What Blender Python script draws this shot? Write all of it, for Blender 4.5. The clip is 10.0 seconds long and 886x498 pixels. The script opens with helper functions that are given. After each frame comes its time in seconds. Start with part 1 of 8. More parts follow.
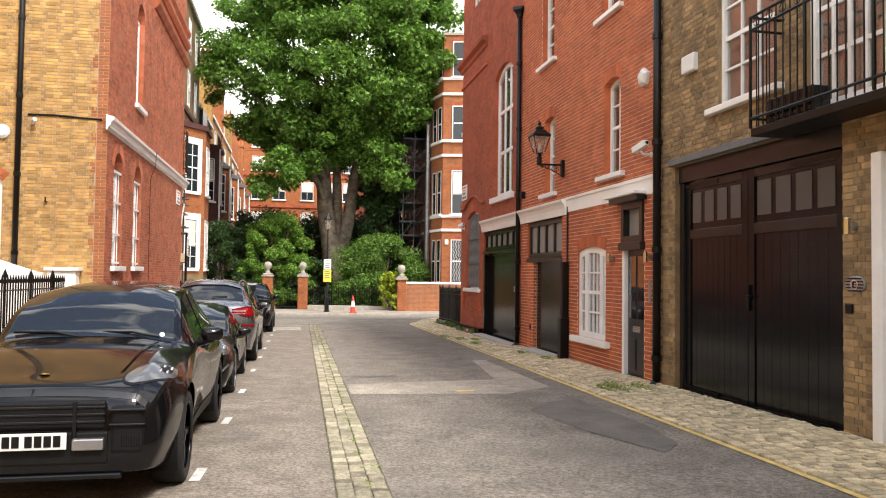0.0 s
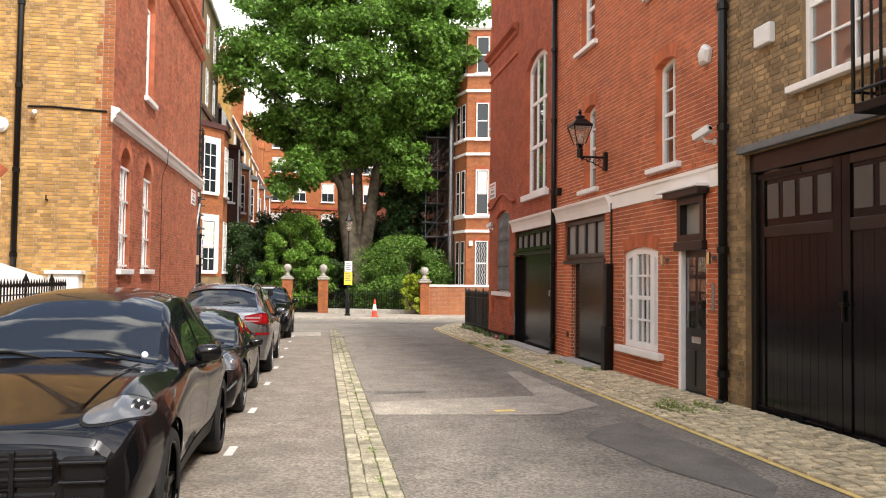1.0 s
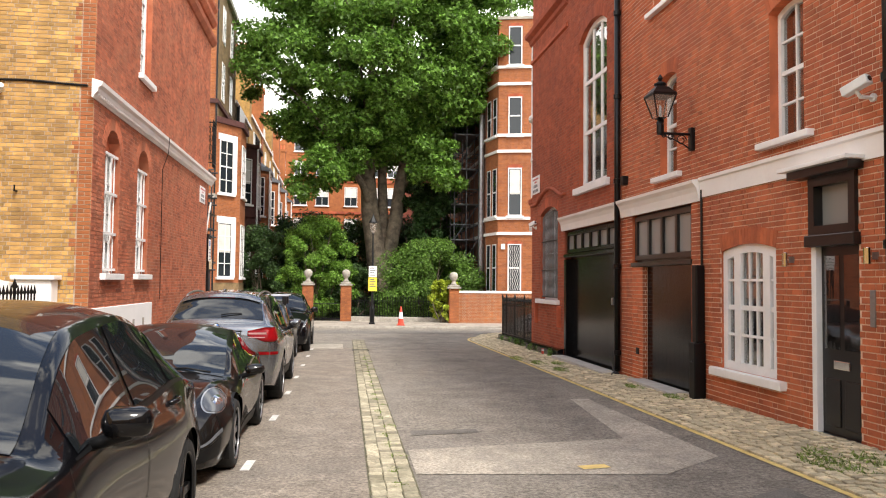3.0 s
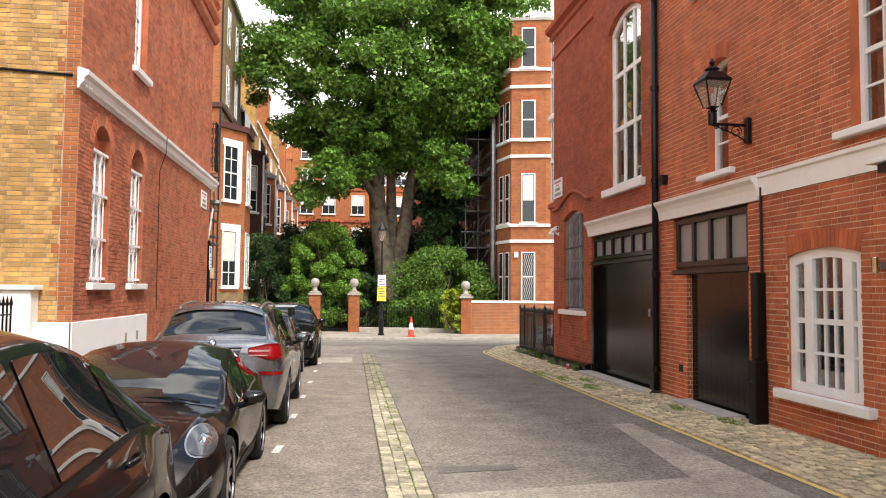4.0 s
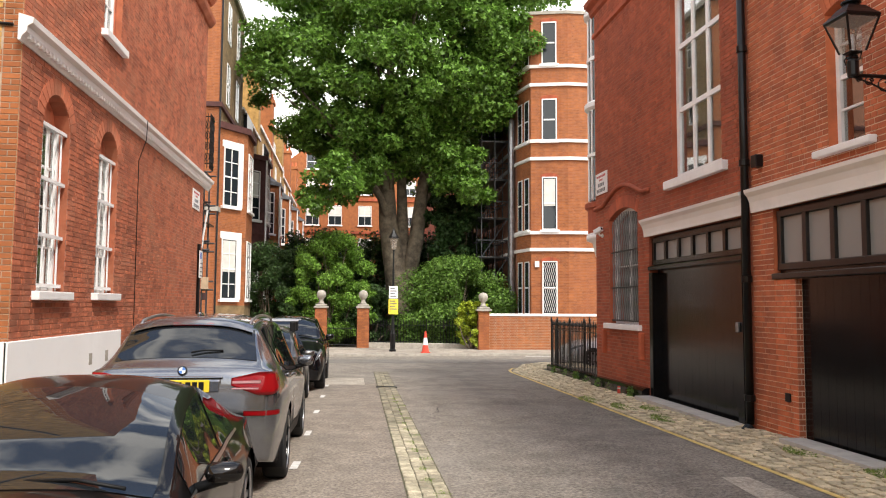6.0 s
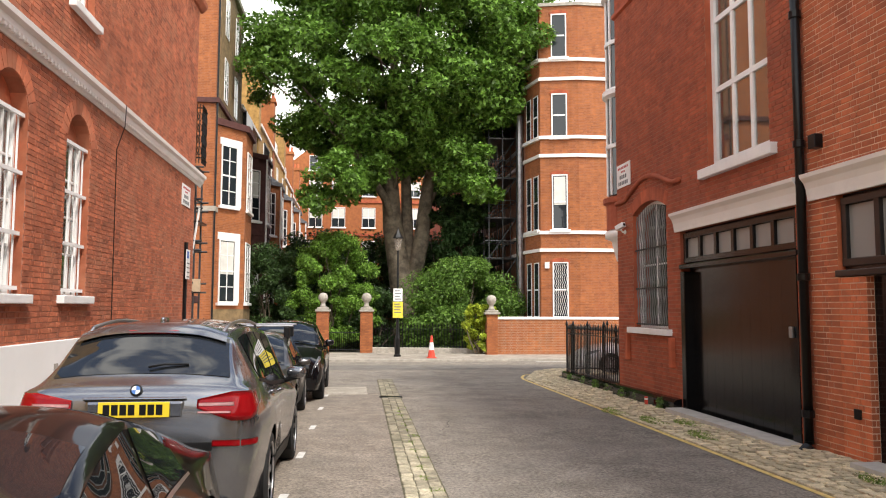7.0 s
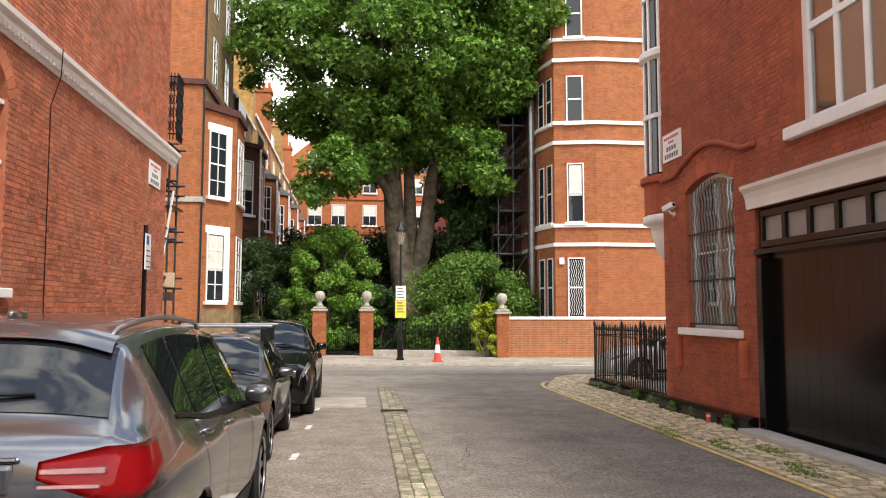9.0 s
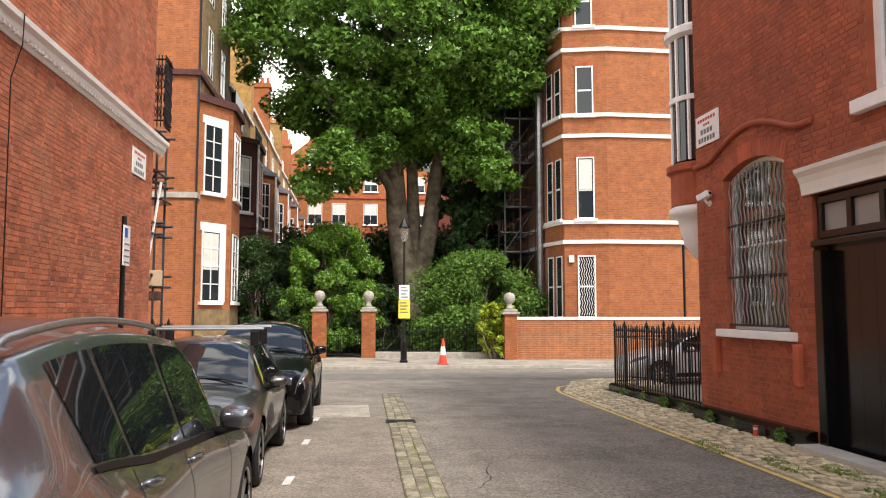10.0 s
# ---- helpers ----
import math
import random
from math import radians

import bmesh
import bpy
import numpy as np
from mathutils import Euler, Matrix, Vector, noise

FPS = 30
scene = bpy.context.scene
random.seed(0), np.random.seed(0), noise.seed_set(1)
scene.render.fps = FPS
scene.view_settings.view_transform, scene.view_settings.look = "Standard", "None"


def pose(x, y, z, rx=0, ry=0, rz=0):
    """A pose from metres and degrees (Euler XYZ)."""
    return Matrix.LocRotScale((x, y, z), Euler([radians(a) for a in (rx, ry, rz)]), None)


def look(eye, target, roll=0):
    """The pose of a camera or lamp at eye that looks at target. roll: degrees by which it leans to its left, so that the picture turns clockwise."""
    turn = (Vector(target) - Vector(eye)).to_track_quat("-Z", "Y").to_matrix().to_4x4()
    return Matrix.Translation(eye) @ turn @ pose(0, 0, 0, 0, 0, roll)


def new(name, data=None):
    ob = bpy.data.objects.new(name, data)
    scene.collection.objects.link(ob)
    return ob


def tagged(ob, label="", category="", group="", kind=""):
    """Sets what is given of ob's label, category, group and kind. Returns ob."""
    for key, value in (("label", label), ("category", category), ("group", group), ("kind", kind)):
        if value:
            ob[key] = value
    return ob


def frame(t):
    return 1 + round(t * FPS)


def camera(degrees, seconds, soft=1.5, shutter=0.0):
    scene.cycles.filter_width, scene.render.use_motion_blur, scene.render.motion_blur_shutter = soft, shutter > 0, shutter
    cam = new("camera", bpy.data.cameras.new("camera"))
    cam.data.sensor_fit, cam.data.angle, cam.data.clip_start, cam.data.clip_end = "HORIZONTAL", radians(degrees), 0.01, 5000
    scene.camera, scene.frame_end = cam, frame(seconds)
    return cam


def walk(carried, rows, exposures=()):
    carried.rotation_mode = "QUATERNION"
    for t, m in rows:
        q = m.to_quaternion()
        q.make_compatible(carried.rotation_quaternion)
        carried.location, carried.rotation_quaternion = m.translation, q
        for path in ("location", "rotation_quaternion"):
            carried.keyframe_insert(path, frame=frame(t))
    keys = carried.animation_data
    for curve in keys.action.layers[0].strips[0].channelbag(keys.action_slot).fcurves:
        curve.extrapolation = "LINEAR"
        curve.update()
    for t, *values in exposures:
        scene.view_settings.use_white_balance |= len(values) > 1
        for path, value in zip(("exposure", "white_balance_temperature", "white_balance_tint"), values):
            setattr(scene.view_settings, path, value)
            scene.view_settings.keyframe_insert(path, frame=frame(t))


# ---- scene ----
cam = camera(61.0, 10.0, 1.1)
METRES, EYE, TILT, LEAN, TURN = 13.9, 1.68, 0.0, 0.0, -11.3
ROWS = [
    (0.0, 0.0, 0.0, 0.0, -0.02, 1.97, -0.72),
    (0.5, -0.0084, 0.0518, -0.0002, 0.9, 2.02, -0.71),
    (1.0, -0.0157, 0.101, 0.0016, 1.54, 2.11, -0.68),
    (1.5, -0.0237, 0.1524, 0.0001, 1.99, 2.26, -0.63),
    (2.0, -0.0297, 0.2035, 0.0002, 2.41, 2.36, -0.59),
    (2.5, -0.0401, 0.2532, 0.0003, 2.89, 2.39, -0.59),
    (4.0, -0.0768, 0.3986, 0.0012, 3.74, 3.23, -0.51),
    (4.5, -0.0908, 0.4473, -0.0013, 3.88, 3.61, -0.47),
    (5.0, -0.1034, 0.4953, -0.0015, 3.98, 3.81, -0.43),
    (5.5, -0.116, 0.5435, -0.0026, 4.03, 4.04, -0.41),
    (7.0, -0.1394, 0.694, -0.0033, 4.51, 4.49, -0.18),
    (7.5, -0.1459, 0.7444, -0.0053, 4.56, 4.51, -0.14),
    (8.0, -0.1535, 0.791, -0.0076, 4.65, 4.55, -0.14),
    (8.5, -0.1599, 0.8373, -0.0078, 4.67, 4.56, -0.11),
    (9.0, -0.1703, 0.8868, -0.0086, 4.62, 4.56, -0.14),
    (9.5, -0.1799, 0.9303, -0.0087, 4.64, 4.57, -0.06),
    (10.0, -0.1911, 0.9799, -0.009, 4.67, 4.58, -0.04),
]
walk(cam, [(t, pose(0, 0, EYE, TILT, LEAN, TURN) @ pose(METRES * x, METRES * y, METRES * z, 90 + pitch, roll, yaw)) for t, x, y, z, yaw, pitch, roll in ROWS],
     exposures=[(0.0, 0.03), (2.5, 0.03), (5.0, -0.06), (7.5, -0.13), (10.0, -0.13)])

# ---- light ----
world = bpy.data.worlds.new("world")
scene.world = world
world.use_nodes = True
wn, wl = world.node_tree.nodes, world.node_tree.links
wn.clear()
sky = wn.new("ShaderNodeTexSky")
sky.sky_type, sky.sun_disc = "NISHITA", False
sky.sun_elevation, sky.sun_rotation = radians(52), radians(152)
sky.air_density, sky.dust_density = 1.0, 2.0
tc = wn.new("ShaderNodeTexCoord")
cl = wn.new("ShaderNodeTexNoise")
cl.inputs["Scale"].default_value, cl.inputs["Detail"].default_value = 4.6, 8.0
wl.new(tc.outputs["Generated"], cl.inputs["Vector"])
cr = wn.new("ShaderNodeValToRGB")
cr.color_ramp.elements[0].position, cr.color_ramp.elements[1].position = 0.5, 0.62
wl.new(cl.outputs["Fac"], cr.inputs["Fac"])
mixs = wn.new("ShaderNodeMix")
mixs.data_type = "RGBA"
sep = wn.new("ShaderNodeSeparateXYZ")
wl.new(tc.outputs["Generated"], sep.inputs["Vector"])
haze = wn.new("ShaderNodeMapRange")
haze.inputs["From Min"].default_value, haze.inputs["From Max"].default_value = 0.3, 0.65
haze.inputs["To Min"].default_value, haze.inputs["To Max"].default_value = 1.0, 0.0
wl.new(sep.outputs["Z"], haze.inputs["Value"])
most = wn.new("ShaderNodeMath")
most.operation = "MAXIMUM"
wl.new(haze.outputs["Result"], most.inputs[0]), wl.new(cr.outputs["Color"], most.inputs[1])
wl.new(most.outputs["Value"], mixs.inputs["Factor"])
wl.new(sky.outputs["Color"], mixs.inputs["A"])
mixs.inputs["B"].default_value = (9.8, 9.6, 9.1, 1)
bg = wn.new("ShaderNodeBackground")
bg.inputs["Strength"].default_value = 0.30
wl.new(mixs.outputs["Result"], bg.inputs["Color"])
wo = wn.new("ShaderNodeOutputWorld")
wl.new(bg.outputs["Background"], wo.inputs["Surface"])
sun = new("sun", bpy.data.lights.new("sun", "SUN"))
sun.data.energy, sun.data.angle, sun.data.color = 4.2, radians(10), (1.0, 0.95, 0.87)
SUNDIR = Vector((math.sin(radians(152)) * math.cos(radians(52)), math.cos(radians(152)) * math.cos(radians(52)), math.sin(radians(52))))
sun.matrix_world = look(SUNDIR * 60, (0, 0, 0))


# ---- materials ----
def material(name, color, rough=0.6, metal=0.0, vary=0.15, scale=6.0, bump=0.15, bscale=60.0, island=0.0, coat=0.0, objrand=0.0, dirt=None, dscale=0.7, damount=0.4, spec=0.5, bdist=0.004, grain=0.0, gscale=110.0):
    m = bpy.data.materials.new(name)
    m.use_nodes = True
    n, l = m.node_tree.nodes, m.node_tree.links
    b = n["Principled BSDF"]
    b.inputs["Roughness"].default_value, b.inputs["Metallic"].default_value = rough, metal
    b.inputs["Coat Weight"].default_value, b.inputs["Coat Roughness"].default_value = coat, 0.03
    b.inputs["Specular IOR Level"].default_value = spec
    geo, tex = n.new("ShaderNodeNewGeometry"), n.new("ShaderNodeTexCoord")
    t1 = n.new("ShaderNodeTexNoise")
    t1.inputs["Scale"].default_value, t1.inputs["Detail"].default_value, t1.inputs["Roughness"].default_value = scale, 8, 0.65
    l.new(geo.outputs["Position"], t1.inputs["Vector"])
    val = n.new("ShaderNodeMapRange")
    val.inputs["From Min"].default_value, val.inputs["From Max"].default_value = 0.35, 0.65
    val.inputs["To Min"].default_value, val.inputs["To Max"].default_value = 1 - vary, 1 + vary
    l.new(t1.outputs["Fac"], val.inputs["Value"])
    last = val.outputs["Result"]
    for amount, node, sock in ((island, geo, "Random Per Island"), (objrand, n.new("ShaderNodeObjectInfo") if objrand else None, "Random")):
        if amount:
            r = n.new("ShaderNodeMapRange")
            r.inputs["To Min"].default_value, r.inputs["To Max"].default_value = 1 - amount, 1 + amount
            l.new(node.outputs[sock], r.inputs["Value"])
            mu = n.new("ShaderNodeMath")
            mu.operation = "MULTIPLY"
            l.new(last, mu.inputs[0]), l.new(r.outputs["Result"], mu.inputs[1])
            last = mu.outputs["Value"]
    if grain:
        tg = n.new("ShaderNodeTexNoise")
        tg.inputs["Scale"].default_value, tg.inputs["Detail"].default_value, tg.inputs["Roughness"].default_value = gscale, 4, 0.8
        l.new(geo.outputs["Position"], tg.inputs["Vector"])
        rg = n.new("ShaderNodeMapRange")
        rg.inputs["From Min"].default_value, rg.inputs["From Max"].default_value = 0.36, 0.64
        rg.inputs["To Min"].default_value, rg.inputs["To Max"].default_value = 1 - grain, 1 + grain
        l.new(tg.outputs["Fac"], rg.inputs["Value"])
        mg = n.new("ShaderNodeMath")
        mg.operation = "MULTIPLY"
        l.new(last, mg.inputs[0]), l.new(rg.outputs["Result"], mg.inputs[1])
        last = mg.outputs["Value"]
    hsv = n.new("ShaderNodeHueSaturation")
    hsv.inputs["Color"].default_value = (*color, 1)
    l.new(last, hsv.inputs["Value"])
    out = hsv.outputs["Color"]
    if dirt:
        t2 = n.new("ShaderNodeTexNoise")
        t2.inputs["Scale"].default_value, t2.inputs["Detail"].default_value, t2.inputs["Roughness"].default_value = dscale, 9, 0.7
        l.new(geo.outputs["Position"], t2.inputs["Vector"])
        dr = n.new("ShaderNodeMapRange")
        dr.inputs["From Min"].default_value, dr.inputs["From Max"].default_value = 0.48, 0.72
        dr.inputs["To Max"].default_value = damount
        l.new(t2.outputs["Fac"], dr.inputs["Value"])
        mx = n.new("ShaderNodeMix")
        mx.data_type = "RGBA"
        l.new(dr.outputs["Result"], mx.inputs["Factor"]), l.new(out, mx.inputs["A"])
        mx.inputs["B"].default_value = (*dirt, 1)
        out = mx.outputs["Result"]
    l.new(out, b.inputs["Base Color"])
    if bump:
        t3 = n.new("ShaderNodeTexNoise")
        t3.inputs["Scale"].default_value, t3.inputs["Detail"].default_value = bscale, 6
        l.new(geo.outputs["Position"], t3.inputs["Vector"])
        bp = n.new("ShaderNodeBump")
        bp.inputs["Strength"].default_value, bp.inputs["Distance"].default_value = bump, bdist
        l.new(t3.outputs["Fac"], bp.inputs["Height"])
        l.new(bp.outputs["Normal"], b.inputs["Normal"])
    return m


def glass_material(name, color=(0.02, 0.025, 0.03), rough=0.03):
    m = bpy.data.materials.new(name)
    m.use_nodes = True
    n, l = m.node_tree.nodes, m.node_tree.links
    b = n["Principled BSDF"]
    b.inputs["Base Color"].default_value = (*color, 1)
    b.inputs["Roughness"].default_value = rough
    b.inputs["IOR"].default_value = 1.5
    t3 = n.new("ShaderNodeTexNoise")
    t3.inputs["Scale"].default_value = 1.7
    bp = n.new("ShaderNodeBump")
    bp.inputs["Strength"].default_value, bp.inputs["Distance"].default_value = 0.06, 0.02
    l.new(t3.outputs["Fac"], bp.inputs["Height"]), l.new(bp.outputs["Normal"], b.inputs["Normal"])
    return m


def clear_glass(name, tint=0.75):
    m = bpy.data.materials.new(name)
    m.use_nodes = True
    n, l = m.node_tree.nodes, m.node_tree.links
    n.remove(n["Principled BSDF"])
    tr, gl, fr, mx = n.new("ShaderNodeBsdfTransparent"), n.new("ShaderNodeBsdfGlossy"), n.new("ShaderNodeLayerWeight"), n.new("ShaderNodeMixShader")
    rr = n.new("ShaderNodeMapRange")
    rr.inputs["To Min"].default_value, rr.inputs["To Max"].default_value = 0.06, 0.75
    tr.inputs["Color"].default_value = (tint, tint * 1.01, tint, 1)
    gl.inputs["Roughness"].default_value = 0.02
    fr.inputs["Blend"].default_value = 0.3
    t3, bp = n.new("ShaderNodeTexNoise"), n.new("ShaderNodeBump")
    t3.inputs["Scale"].default_value = 1.3
    bp.inputs["Strength"].default_value, bp.inputs["Distance"].default_value = 0.05, 0.02
    l.new(t3.outputs["Fac"], bp.inputs["Height"]), l.new(bp.outputs["Normal"], gl.inputs["Normal"])
    l.new(fr.outputs["Facing"], rr.inputs["Value"]), l.new(rr.outputs["Result"], mx.inputs["Fac"]), l.new(tr.outputs["BSDF"], mx.inputs[1]), l.new(gl.outputs["BSDF"], mx.inputs[2])
    l.new(mx.outputs["Shader"], n["Material Output"].inputs["Surface"])
    return m


def leaf_material(name, color, trans=0.35):
    m = bpy.data.materials.new(name)
    m.use_nodes = True
    n, l = m.node_tree.nodes, m.node_tree.links
    b = n["Principled BSDF"]
    geo = n.new("ShaderNodeNewGeometry")
    r = n.new("ShaderNodeMapRange")
    r.inputs["To Min"].default_value, r.inputs["To Max"].default_value = 0.4, 1.65
    l.new(geo.outputs["Random Per Island"], r.inputs["Value"])
    hsv = n.new("ShaderNodeHueSaturation")
    hsv.inputs["Color"].default_value = (*color, 1)
    l.new(r.outputs["Result"], hsv.inputs["Value"])
    b.inputs["Roughness"].default_value = 0.5
    b.inputs["Specular IOR Level"].default_value = 0.35
    l.new(hsv.outputs["Color"], b.inputs["Base Color"])
    tr = n.new("ShaderNodeBsdfTranslucent")
    l.new(hsv.outputs["Color"], tr.inputs["Color"])
    mx = n.new("ShaderNodeMixShader")
    mx.inputs["Fac"].default_value = trans
    l.new(b.outputs["BSDF"], mx.inputs[1]), l.new(tr.outputs["BSDF"], mx.inputs[2])
    l.new(mx.outputs["Shader"], n["Material Output"].inputs["Surface"])
    return m


